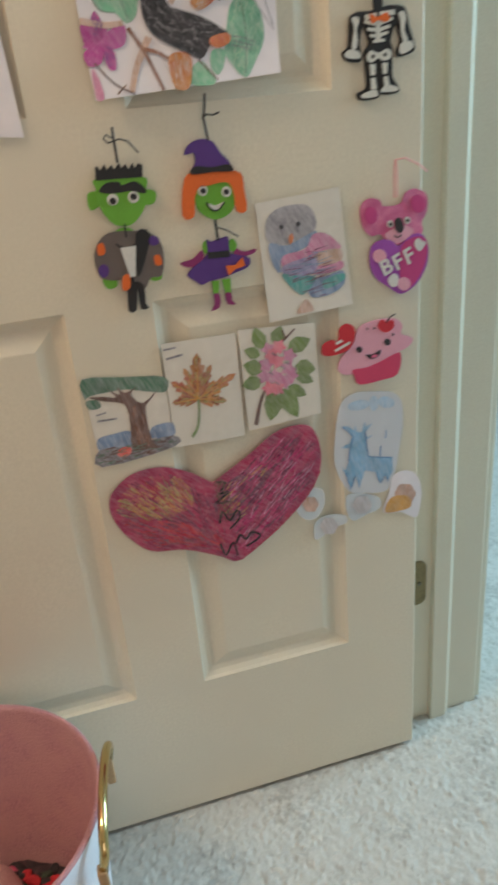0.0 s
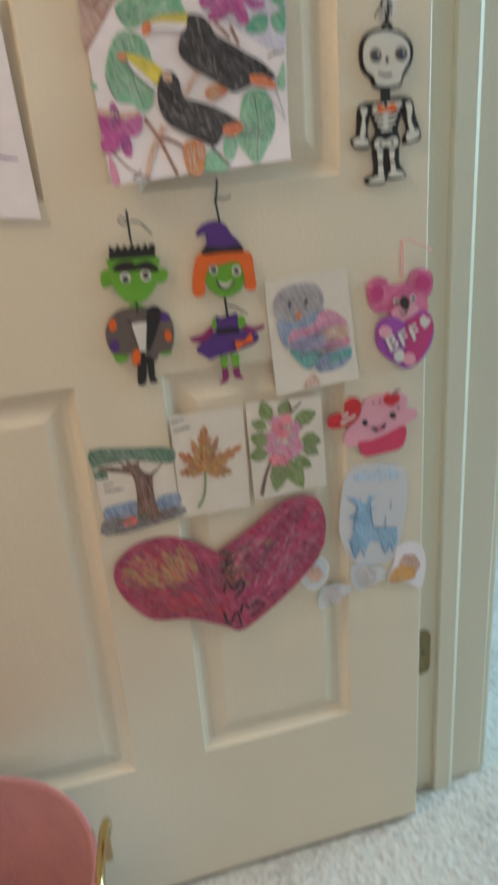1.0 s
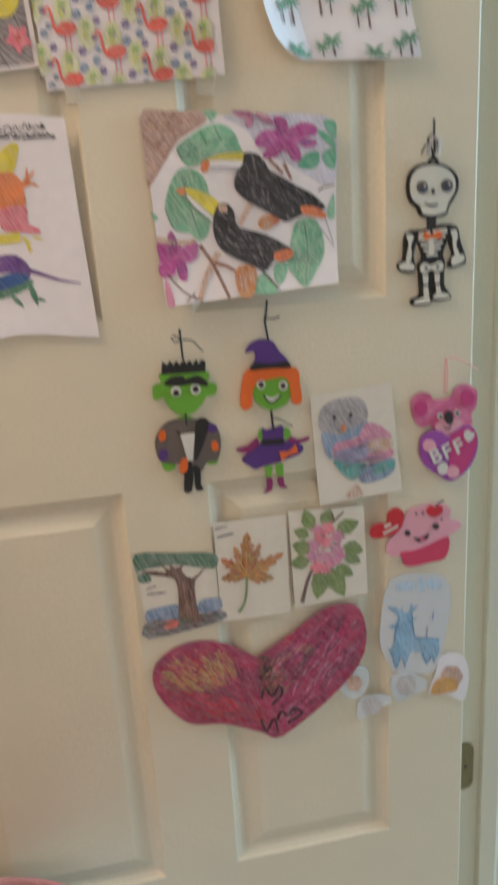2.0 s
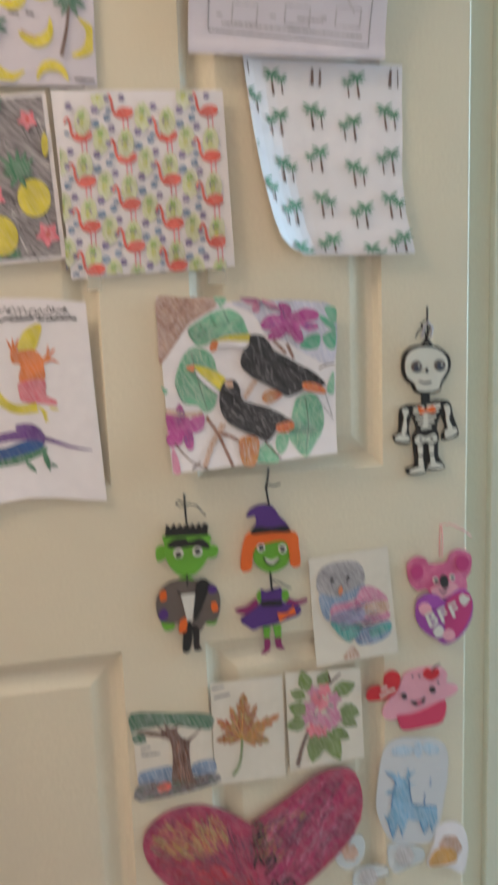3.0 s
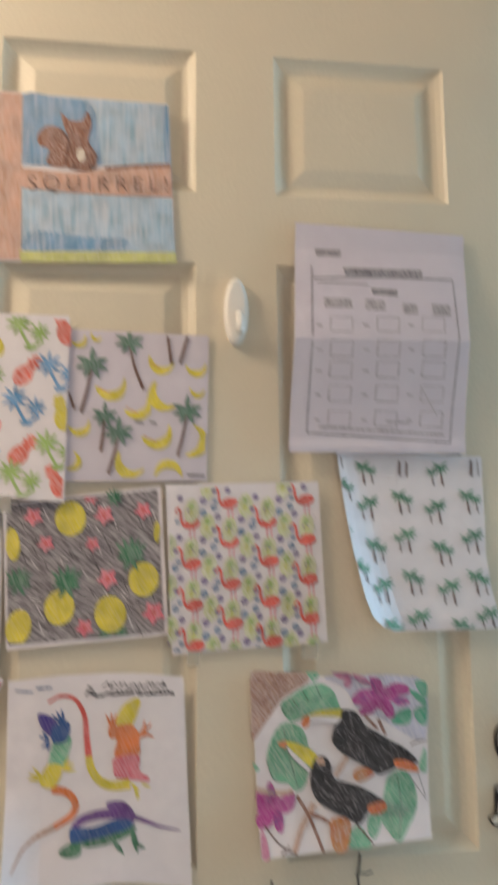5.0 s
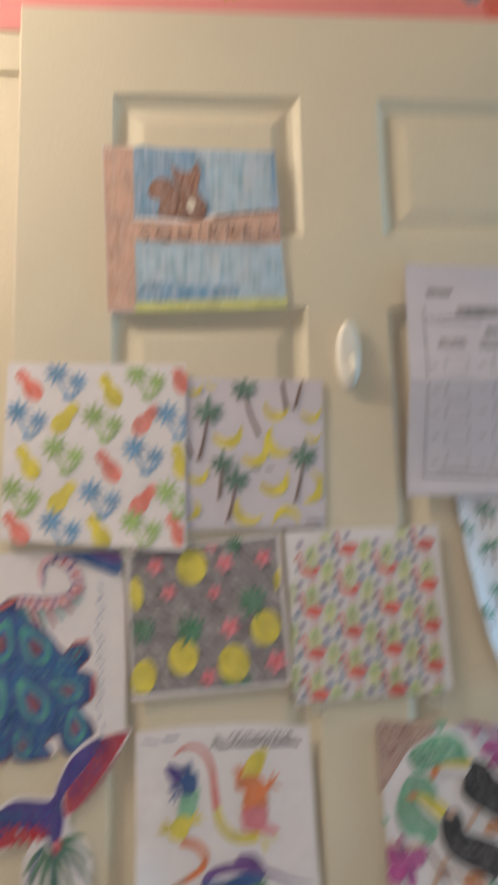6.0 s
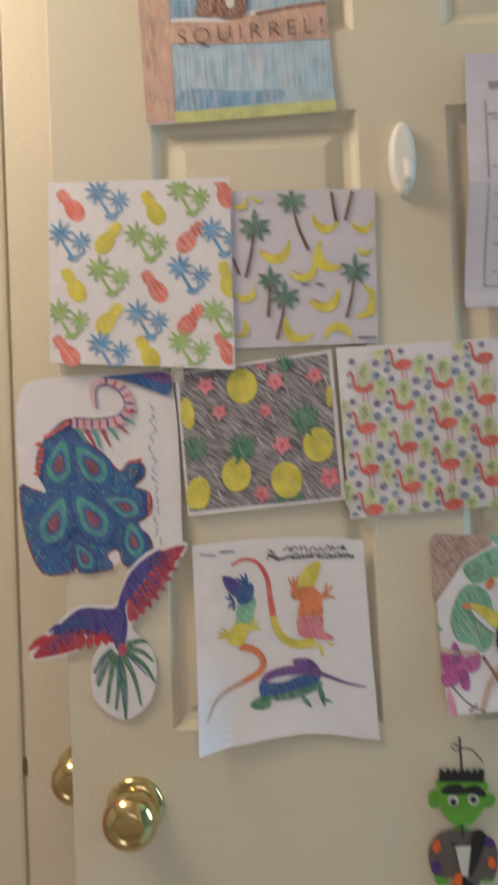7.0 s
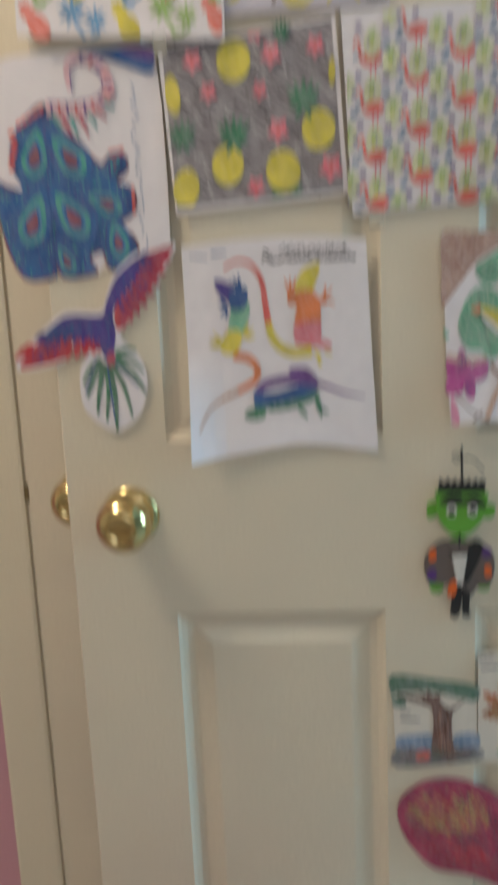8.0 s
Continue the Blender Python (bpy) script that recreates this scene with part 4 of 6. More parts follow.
    for u, v, a in ((190, 202, 90), (210, 205, 90), (232, 206, 90), (255, 206, 90), (278, 204, 85), (300, 198, 70), (322, 186, 45), (336, 168, 25), (342, 146, 5), (336, 122, -20), (322, 102, -40), (300, 88, -60), (275, 82, -80)):
        bars.append(oval(u, v, 14, 3.5, a))
    draw(ob, g, "neck_edge", [stroke(curve_pts([(180, 188), (250, 190), (308, 180), (328, 148), (312, 112), (280, 92), (254, 96), (244, 115), (246, 160)], 5), 4, 3)], K["purple"], 3)
    draw(ob, g, "neck_bar", bars[::2], K["purple"], 3)
    draw(ob, g, "neck_bar", bars[1::2], K["red"], 3)
    fr = [(190, 218, 215, 262), (215, 222, 240, 270), (238, 224, 258, 278), (262, 222, 285, 272), (285, 216, 308, 252), (308, 208, 335, 232), (328, 190, 356, 205), (342, 165, 362, 172)]
    draw(ob, g, "neck_feather", [stroke([(a, b), (c, d)], 12, 5) for a, b, c, d in fr[::2]], K["teal"], 2)
    draw(ob, g, "neck_feather", [stroke([(a, b), (c, d)], 12, 5) for a, b, c, d in fr[1::2]], K["crimson"], 2)
    draw(ob, g, "blue_wedge", [spline([(262, 70), (350, 60), (456, 60), (458, 122), (400, 105), (330, 80)], 3)], K["deepblue"], 3)
    draw(ob, g, "violet_wedge", [spline([(370, 60), (456, 60), (457, 92)], 3)], K["purple"], 4)
    rnd = random.Random(5)
    marks = []
    for v in range(150, 545, 30):
        u = 398 + 0.06 * (v - 150) + rnd.uniform(-4, 8)
        marks.append(stroke(curve_pts([(u, v), (u + rnd.uniform(-8, 10), v + 8), (u + rnd.uniform(-6, 12), v + 16), (u + rnd.uniform(-4, 8), v + 24)], 3), 3.5, 2.5))
    draw(ob, g, "handwriting", marks, M_BLUEINK, 2)


feather_sheet()


def winged_cutout():
    g = Grid("A1", 0.0035)
    out = spline([(38, 893), (70, 835), (120, 788), (190, 736), (285, 738), (305, 700), (330, 640), (385, 585), (440, 565), (504, 556), (490, 600), (445, 665), (375, 745), (342, 798), (350, 822), (395, 870), (412, 940), (392, 1025), (350, 1068), (310, 1082), (258, 1052), (222, 1000), (220, 905), (240, 862), (195, 842), (182, 872), (100, 896)], 3)
    ob = sheet("paper_cutout", g, out, M_PAPER, "cut-out shape with purple and red wings, green tail", "cutout")
    draw(ob, g, "purple_wing", [spline([(100, 830), (150, 775), (200, 745), (288, 748), (308, 705), (340, 640), (395, 592), (430, 580), (390, 650), (345, 705), (322, 745), (328, 800), (316, 862), (296, 872), (272, 828), (190, 808), (130, 842)], 4)], K["indigo"], 1)
    tips = []
    for k in range(9):
        f = k / 8
        tips.append(leafy(95 + 165 * f, 822 + 0 * f, 78 - 42 * f, 24, 142 - 60 * f))
        tips.append(leafy(352 + 84 * (1 - f), 740 - 146 * (1 - f), 70 - 22 * f, 22, -25 + 115 * f))
    draw(ob, g, "red_wing", [spline([(50, 888), (108, 822), (190, 790), (285, 812), (288, 850), (250, 838), (195, 824), (182, 866), (95, 888)], 3), spline([(398, 596), (496, 564), (476, 606), (430, 682), (350, 782), (328, 776), (334, 716), (385, 660)], 3)], K["scarlet"], 0.5)
    draw(ob, g, "red_feather", tips[::2], K["scarlet"], 2)
    draw(ob, g, "red_feather", tips[1::2], K["crimson"], 2)
    draw(ob, g, "purple_feather", [leafy(130 + 145 * f, 790 + 12 * f, 44 - 18 * f, 13, 142 - 60 * f) for f in (0, 0.15, 0.3, 0.45, 0.6, 0.75, 0.9)] + [leafy(335 + 70 * (1 - f), 715 - 115 * (1 - f), 40, 12, -15 + 95 * f) for f in (0, 0.15, 0.3, 0.45, 0.6, 0.75, 0.9)], K["indigo"], 3)
    draw(ob, g, "red_patch", [oval(312, 872, 14, 22)], K["crimson"], 3)
    fan = [((288, 878), (262, 920), (238, 978)), ((292, 884), (276, 950), (264, 1030)), ((298, 888), (300, 960), (290, 1050)), ((302, 888), (318, 980), (318, 1078)), ((310, 884), (344, 950), (364, 1038)), ((318, 876), (372, 916), (406, 970)), ((322, 866), (368, 878), (402, 908)), ((326, 856), (360, 846), (384, 850)), ((284, 872), (250, 900), (228, 940))]
    draw(ob, g, "tail_feather", [stroke(curve_pts(list(f), 4), 20, 7) for f in fan], K["green"], 2)
    draw(ob, g, "pencil_stroke", [stroke(curve_pts([(u + 3, v + 2) for u, v in f], 4), 5, 2) for f in fan], K["fern"], 3)
    wings = [spline([(60, 880), (112, 826), (190, 796), (280, 815), (276, 840), (195, 822), (176, 862), (95, 884)], 3), spline([(405, 600), (488, 568), (470, 604), (426, 680), (352, 774), (336, 766), (340, 716), (388, 660)], 3)]
    draw(ob, g, "pencil_stroke", hatch(wings[0], 60, 141, 110, 25, 26, 4), K["crimson"], 3.4)
    draw(ob, g, "pencil_stroke", hatch(wings[1], 60, 142, 25, 25, 26, 4), K["crimson"], 3.4)
    draw(ob, g, "pencil_stroke", hatch(wings[0], 26, 143, 110, 20, 24, 4) + hatch(wings[1], 26, 144, 30, 20, 24, 4), K["indigo"], 3.6)
    draw(ob, g, "pencil_stroke", hatch(spline([(110, 826), (160, 775), (280, 770), (300, 800), (200, 812)], 3), 40, 145, 115, 20, 34, 4), K["deepblue"], 3.7)
    draw(ob, g, "pencil_stroke", hatch(spline([(300, 740), (345, 650), (400, 605), (380, 655), (330, 720), (320, 800), (305, 860)], 3), 40, 146, 60, 25, 34, 4), K["deepblue"], 3.7)
    draw(ob, g, "blue_quill", [stroke([(270, 870), (232, 968)], 4), stroke([(300, 890), (314, 1050)], 4), stroke([(320, 880), (385, 950)], 4)], K["deepblue"], 3)


winged_cutout()


def long_tailed_sheet():
    def curl(x, z):
        low = clamp((1.08 - z) / 0.13)
        left = clamp((0.178 - x) / 0.05)
        return 0.006 * low ** 2 * (1 + 0.5 * math.sin((x - 0.13) * 26)) + 0.034 * low * left ** 1.6

    g = Grid("A2", 0.002, curl)
    out = [(72, 90), (250, 70), (420, 62), (560, 64), (702, 78), (715, 250), (730, 450), (748, 650), (762, 822), (680, 814), (580, 798), (480, 792), (380, 804), (260, 826), (170, 840), (96, 850), (90, 650), (82, 400), (76, 220)]
    ob = sheet("crayon_drawing", g, out, M_PAPER, "white sheet with three rainbow-coloured long-tailed shapes")
    draw(ob, g, "red_tail", [stroke(curve_pts([(215, 165), (260, 142), (310, 155), (345, 210), (358, 290), (368, 355)], 4), 8, 24)], K["red"], 2)
    draw(ob, g, "yellow_tail", [stroke(curve_pts([(368, 355), (380, 400), (410, 440), (455, 460), (520, 455)], 4), 24, 36)], K["yellow"], 2)
    draw(ob, g, "yellow_head", [spline([(460, 245), (480, 185), (520, 155), (545, 160), (538, 200), (515, 250)], 4), leafy(520, 450, 50, 10, 40), leafy(530, 455, 62, 10, 62), leafy(540, 460, 55, 10, 80), leafy(560, 455, 40, 9, 20)], K["yellow"], 2)
    draw(ob, g, "orange_body", [spline([(450, 250), (515, 245), (545, 275), (560, 262), (575, 285), (548, 300), (548, 355), (462, 360), (468, 300), (438, 290), (435, 250)], 3)] + [leafy(448, 262, 62, 9, a) for a in (-115, -95, -75)] + [leafy(562, 275, 46, 9, a) for a in (-85, -50, 25)], K["orange"], 3)
    draw(ob, g, "pink_body", [spline([(462, 362), (548, 354), (552, 410), (588, 432), (585, 448), (530, 440), (470, 432), (458, 400)], 3)], K["pink"], 3)
    draw(ob, g, "violet_head", [spline([(182, 205), (225, 212), (255, 245), (250, 290), (225, 280), (195, 250)], 4)], K["indigo"], 2)
    draw(ob, g, "blue_body", [spline([(235, 250), (285, 230), (298, 255), (285, 300), (240, 305)], 4)] + [leafy(275, 245, 60, 12, a) for a in (-140, -120, -100)] + [leafy(225, 295, 40, 10, a) for a in (-160, -130, 95, 130)], K["deepblue"], 3)
    draw(ob, g, "green_body", [spline([(245, 295), (300, 285), (300, 330), (280, 385), (230, 385)], 4)], K["mint"], 2)
    draw(ob, g, "yellow_body", [spline([(225, 382), (275, 385), (270, 430), (245, 462), (200, 445)], 4)] + [leafy(215, 430, 60, 12, a) for a in (200, 225, 180)] + [leafy(275, 400, 52, 12, a) for a in (-30, 0, -60)], K["yellow"], 3)
    draw(ob, g, "orange_tail", [stroke(curve_pts([(245, 465), (300, 480), (330, 520), (315, 560), (250, 600)], 4), 28, 20)], K["orange"], 2)
    draw(ob, g, "brown_tail", [stroke(curve_pts([(260, 596), (200, 625), (155, 665), (122, 738)], 4), 20, 4)], K["tan"], 2)
    draw(ob, g, "violet_back", [stroke(curve_pts([(325, 620), (345, 580), (400, 560), (470, 555), (500, 560)], 4), 24, 40), spline([(440, 518), (500, 515), (540, 555), (535, 600), (490, 585), (455, 550)], 4)], K["purple"], 3)
    draw(ob, g, "blue_flank", [spline([(315, 605), (340, 600), (400, 600), (480, 575), (535, 585), (520, 610), (430, 635), (340, 650), (318, 645)], 4)], K["deepblue"], 3)
    draw(ob, g, "green_leg", [spline([(350, 650), (440, 632), (535, 600), (545, 620), (470, 655), (380, 668)], 3), spline([(350, 645), (355, 690), (310, 700), (280, 685), (300, 660)], 3), leafy(535, 610, 90, 22, 75), leafy(470, 650, 62, 18, 50), leafy(550, 665, 40, 12, 20)], K["green"], 2)
    draw(ob, g, "violet_tail", [stroke(curve_pts([(535, 568), (580, 585), (640, 608), (712, 624)], 4), 18, 3)], K["purple"], 2)
    draw(ob, g, "handwriting_bar", [stroke([(98, 122), (160, 128)], 6), stroke([(172, 115), (226, 112)], 8)], M_BLUEINK, 2)
    rnd = random.Random(77)
    crossed = []
    for row, (u0, u1, v) in enumerate(((405, 640, 106), (346, 560, 134), (530, 672, 132))):
        pts, u = [], u0
        while u < u1:
            pts.append((u, v + rnd.uniform(-13, 11)))
            u += rnd.uniform(4, 13) - (6 if rnd.random() < 0.25 else 0)
        crossed.append(stroke(pts, 5, 6 if row else 4))
    crossed += [stroke([(350, 124), (385, 146), (440, 132)], 9, 7), stroke([(440, 140), (520, 134)], 8), stroke([(560, 140), (666, 134)], 7), stroke([(352, 108), (372, 118)], 6)]
    draw(ob, g, "scribble", crossed, M_INKDARK, 2)


long_tailed_sheet()


def black_shapes_sheet():
    g = Grid("C1", 0.003, lambda x, z: 0.013 * clamp((1.08 - z) / 0.09) ** 2 + 0.002)
    out = quad((28, 40), (805, 88), (818, 735), (150, 835))
    ob = sheet("crayon_drawing", g, out, M_PAPER, "crayon picture, black shapes, green leaves and magenta flowers")

    def at(*pts):
        return [(u * 1.061 + 6.5, v * 1.067 - 9) for u, v in pts]

    def sp(*pts):
        return spline(at(*pts), 4)

    corner = sp((24, 52), (120, 48), (245, 50), (270, 76), (252, 102), (165, 165), (112, 255), (66, 335), (52, 325), (38, 200))
    draw(ob, g, "brown_corner", [corner], K["dusty"])
    draw(ob, g, "pencil_stroke", hatch(corner, 60, 31, -50, 25, 46, 3.5), K["brown"], 1.4)
    draw(ob, g, "pencil_stroke", hatch(corner, 50, 32, 40, 25, 40, 5), K["tan"], 1.5)
    draw(ob, g, "pale_wash", [sp((330, 70), (420, 120), (480, 210), (560, 240), (640, 290), (748, 330), (745, 100), (640, 60), (440, 60))], K["wash"], 0.4)
    leaves = [sp((160, 190), (200, 150), (268, 106), (330, 100), (375, 132), (396, 178), (402, 206), (335, 212), (280, 234), (215, 262), (180, 236)),
              sp((130, 362), (150, 302), (186, 266), (246, 282), (276, 322), (288, 366), (322, 402), (298, 462), (286, 520), (254, 545), (214, 512), (160, 500), (124, 425)),
              sp((606, 482), (640, 456), (690, 470), (714, 538), (712, 600), (682, 660), (646, 714), (600, 672), (580, 630), (590, 556)),
              sp((456, 736), (460, 692), (500, 662), (540, 716), (530, 738)), sp((536, 630), (580, 626), (572, 680), (550, 706), (530, 680)), sp((256, 47), (308, 51), (290, 90), (276, 76)),
              sp((70, 436), (98, 456), (84, 468)), sp((724, 440), (748, 362), (752, 456))]
    draw(ob, g, "green_leaf", leaves, K["mint"], 1)
    for k, (lf, turn) in enumerate(zip(leaves[:3], (-60, 70, 100))):
        draw(ob, g, "pencil_stroke", hatch(lf, 40, 40 + k, turn, 18, 40, 3.5), K["jade"], 2)
        draw(ob, g, "pencil_stroke", hatch(lf, 34, 50 + k, turn, 18, 46, 5), K["palegreen"], 2.2)
    right = [sp((706, 86), (751, 92), (751, 158), (722, 130)), sp((680, 120), (722, 138), (748, 166), (751, 190), (714, 168)), sp((614, 262), (640, 216), (690, 206), (682, 266)), sp((702, 214), (751, 190), (751, 266), (722, 262))]
    draw(ob, g, "green_leaf", right, K["jade"], 1)
    draw(ob, g, "leaf_vein", [stroke(curve_pts(at(*p), 4), 4, 3) for p in (((182, 236), (280, 170), (385, 150)), ((180, 290), (215, 410), (258, 530)), ((640, 470), (655, 580), (645, 700)), ((205, 165), (235, 205)), ((245, 130), (275, 175)), ((300, 108), (325, 160)), ((160, 190), (172, 215), (182, 236)), ((124, 425), (160, 500), (214, 512)))], K["fern"], 2)
    petals = [sp((452, 168), (480, 126), (530, 124), (548, 150), (520, 186), (476, 188)), sp((520, 76), (546, 70), (572, 92), (566, 132), (545, 142)), sp((580, 132), (620, 94), (676, 106), (680, 136), (640, 150), (592, 152)),
              sp((600, 152), (668, 158), (682, 178), (640, 190)), sp((565, 166), (610, 180), (626, 232), (600, 242), (574, 206)), sp((540, 166), (562, 190), (530, 226), (484, 226), (500, 190))]
    petals2 = [sp((148, 508), (176, 560), (165, 600), (136, 590), (132, 540)), sp((96, 552), (132, 548), (160, 600), (112, 618)), sp((165, 605), (205, 560), (246, 552), (244, 610), (196, 628)), sp((165, 612), (205, 630), (210, 690), (182, 684)), sp((160, 612), (165, 668), (120, 684), (104, 640))]
    for k, (ps, mid) in enumerate(((petals, (556, 152)), (petals2, (162, 606)))):
        cu, cv = at(mid)[0]
        draw(ob, g, "flower_head", [spline(star(cu, cv, 44, 66, 6, 15 + 30 * k), 3)], K["orchid"], 1.6)
        for i, p in enumerate(ps):
            draw(ob, g, "flower_petal", [p], K["magenta"] if (i + k) % 3 else K["orchid"], 2)
            draw(ob, g, "pencil_stroke", hatch(p, 16, 60 + 10 * k + i, at(mid)[0], 10, 26, 3), K["purple"] if i % 3 == 0 else K["orchid"], 3)
    draw(ob, g, "pale_petal", [sp((366, 50), (430, 50), (446, 66), (400, 76)), sp((420, 76), (446, 76), (440, 112), (416, 106)), sp((450, 54), (500, 70), (526, 102), (480, 92)), sp((128, 690), (150, 720), (165, 782), (138, 784))], K["rose"], 1)
    draw(ob, g, "petal_line", [stroke(curve_pts(at(*p), 3), 4, 3) for p in (((362, 48), (430, 62), (528, 106)), ((418, 108), (440, 90), (446, 66)), ((490, 90), (530, 88), (548, 140)))], K["purple"], 3)
    br = [((256, 560), (310, 640), (366, 756)), ((310, 626), (350, 636), (388, 656)), ((560, 248), (590, 310)), ((505, 232), (558, 288))]
    draw(ob, g, "branch", [stroke(curve_pts(at(*b_), 3), 15, 12) for b_ in br], K["brown"], 2)
    draw(ob, g, "pale_branch", [stroke(curve_pts(at(*b_), 3), 24, 20) for b_ in (((325, 588), (282, 676), (258, 762)), ((442, 404), (402, 482)), ((96, 540), (180, 552), (240, 545)))], K["tan"], 1.6)
    stumps = [sp((388, 652), (440, 634), (466, 660), (452, 746), (404, 746)), sp((470, 480), (490, 448), (546, 446), (550, 470), (500, 502))]
    draw(ob, g, "stump", stumps, K["rust"], 2)
    draw(ob, g, "pencil_stroke", hatch(stumps[0], 24, 81, 85, 12, 40, 5) + hatch(stumps[1], 14, 82, -30, 15, 30, 4), K["tan"], 3)
    draw(ob, g, "twig", [stroke(curve_pts(at(*p), 3), 7, 5) for p in (((138, 672), (200, 736), (268, 768)), ((210, 770), (240, 740)), ((488, 658), (550, 722)), ((690, 352), (715, 338), (750, 330)))], K["umber"], 3)
    draw(ob, g, "outline", [stroke(curve_pts(at(*p), 3), 3) for p in (((680, 462), (705, 500), (750, 562)), ((716, 452), (746, 546)), ((600, 582), (640, 586), (682, 600)), ((602, 610), (672, 624)), ((610, 596), (676, 612)))], K["grey"], 3)
    bodies = [sp((414, 210), (460, 214), (490, 244), (508, 274), (560, 304), (610, 334), (666, 364), (716, 412), (700, 426), (640, 440), (610, 456), (570, 470), (534, 450), (480, 420), (420, 386), (380, 340), (386, 282), (408, 250)),
              sp((320, 408), (356, 404), (380, 434), (392, 486), (430, 500), (500, 520), (560, 550), (592, 576), (540, 590), (528, 616), (498, 656), (460, 640), (390, 610), (340, 580), (310, 530), (303, 460))]
    draw(ob, g, "black_shape", bodies, K["black"], 4)
    for k, bd in enumerate(bodies):
        draw(ob, g, "pencil_stroke", hatch(bd, 85, 90 + k, 55 - 25 * k, 35, 34, 3.2), K["grey"], 5)
        draw(ob, g, "pencil_stroke", hatch(bd, 60, 95 + k, 40, 30, 40, 4), K["coal"], 5.2)
    draw(ob, g, "yellow_wedge", [sp((268, 238), (322, 214), (413, 206), (406, 240), (330, 234)), sp((190, 342), (260, 358), (324, 400), (308, 448), (242, 398), (202, 362))], K["yellow"], 3)
    draw(ob, g, "white_wedge", [sp((284, 264), (300, 244), (405, 240), (400, 268), (330, 262)), sp((200, 366), (244, 402), (302, 455), (294, 464), (228, 412))], M_PAPER, 3)
    draw(ob, g, "outline", [stroke(curve_pts(at(*p), 3), 3) for p in (((286, 268), (330, 264), (400, 270)), ((198, 372), (230, 414), (292, 466)), ((268, 236), (322, 212), (413, 204)))], K["grey"], 4)
    draw(ob, g, "tan_patch", [sp((322, 410), (348, 408), (354, 434), (326, 432))], K["tan"], 6)
    tails = [sp((630, 412), (680, 414), (718, 440), (712, 456), (660, 448), (630, 436)), sp((535, 586), (590, 572), (598, 600), (560, 620), (531, 610))]
    draw(ob, g, "orange_patch", tails + [sp((252, 262), (262, 238), (284, 244), (278, 278), (258, 284)), sp((160, 354), (194, 342), (192, 372))], K["orange"], 5)
    draw(ob, g, "pencil_stroke", hatch(tails[0], 14, 84, 60, 20, 16, 3) + hatch(tails[1], 14, 85, 60, 20, 16, 3), K["red"], 6)


black_shapes_sheet()


# ---- foam and felt figures: one plain piece each, with coloured layers ----
def layered(name, g, layers, label, category, centre, wires=(), group=""):
    """One mesh of stacked foam layers. layers: (material, thickness, level, outlines)."""
    bm, mats = bmesh.new(), []
    for mat, thick, level, shapes in layers:
        if mat not in mats:
            mats.append(mat)
        before = set(bm.faces)
        for s in shapes:
            add_outline(bm, g, s, level * 0.0006 + 0.00002 * shapes.index(s), thick)
        for f in bm.faces:
            if f not in before:
                f.material_index = mats.index(mat)
    for mat, pts, r in wires:
        if mat not in mats:
            mats.append(mat)
        before = set(bm.faces)
        tube(bm, [g.raise_to(*g.flat(u, v), 0.003 + d) for u, v, d in pts], r, seg=6)
        for f in bm.faces:
            if f not in before:
                f.material_index = mats.index(mat)
    x, z = g.flat(*centre)
    ob = finish(name, bm, mats, None, "", (x, 0.0, z))
    return tagged(ob, label, category, group)


F = {}
for _n, _c in (("green", (112, 178, 62)), ("black", (46, 42, 42)), ("purple", (92, 56, 132)), ("orange", (240, 112, 48)), ("white", (226, 222, 216)), ("grey", (112, 100, 96)), ("plum", (150, 52, 110)),
               ("pink", (232, 106, 140)), ("hotpink", (206, 70, 132)), ("violet", (170, 84, 178)), ("lightpink", (240, 172, 190)), ("red", (214, 52, 62)), ("bone", (226, 222, 212)), ("iron", (60, 54, 56))):
    F[_n] = foam("foam_" + _n, lin(*_c))
F["glitter"] = surface("glitter_foam", lin(216, 92, 142), lin(244, 150, 180), 0.5, 1800, 0.5, 60)
F["heap"] = surface("dark_fabric", lin(66, 56, 60), lin(104, 70, 76), 0.9, 160, 0.6, 40)
F["plush"] = surface("pink_plush", lin(224, 180, 174), lin(208, 158, 158), 0.9, 420, 0.6, 25)
F["moss"] = foam("foam_moss", lin(66, 84, 66))
F["slate"] = foam("foam_slate", lin(74, 80, 96))
F["silver"], _p = base_material("silver_thread", lin(176, 172, 182), 0.4)
F["wire"], _p = base_material("black_wire", lin(44, 40, 44), 0.5)
F["pinkwire"], _p = base_material("pink_cord", lin(236, 170, 168), 0.6)


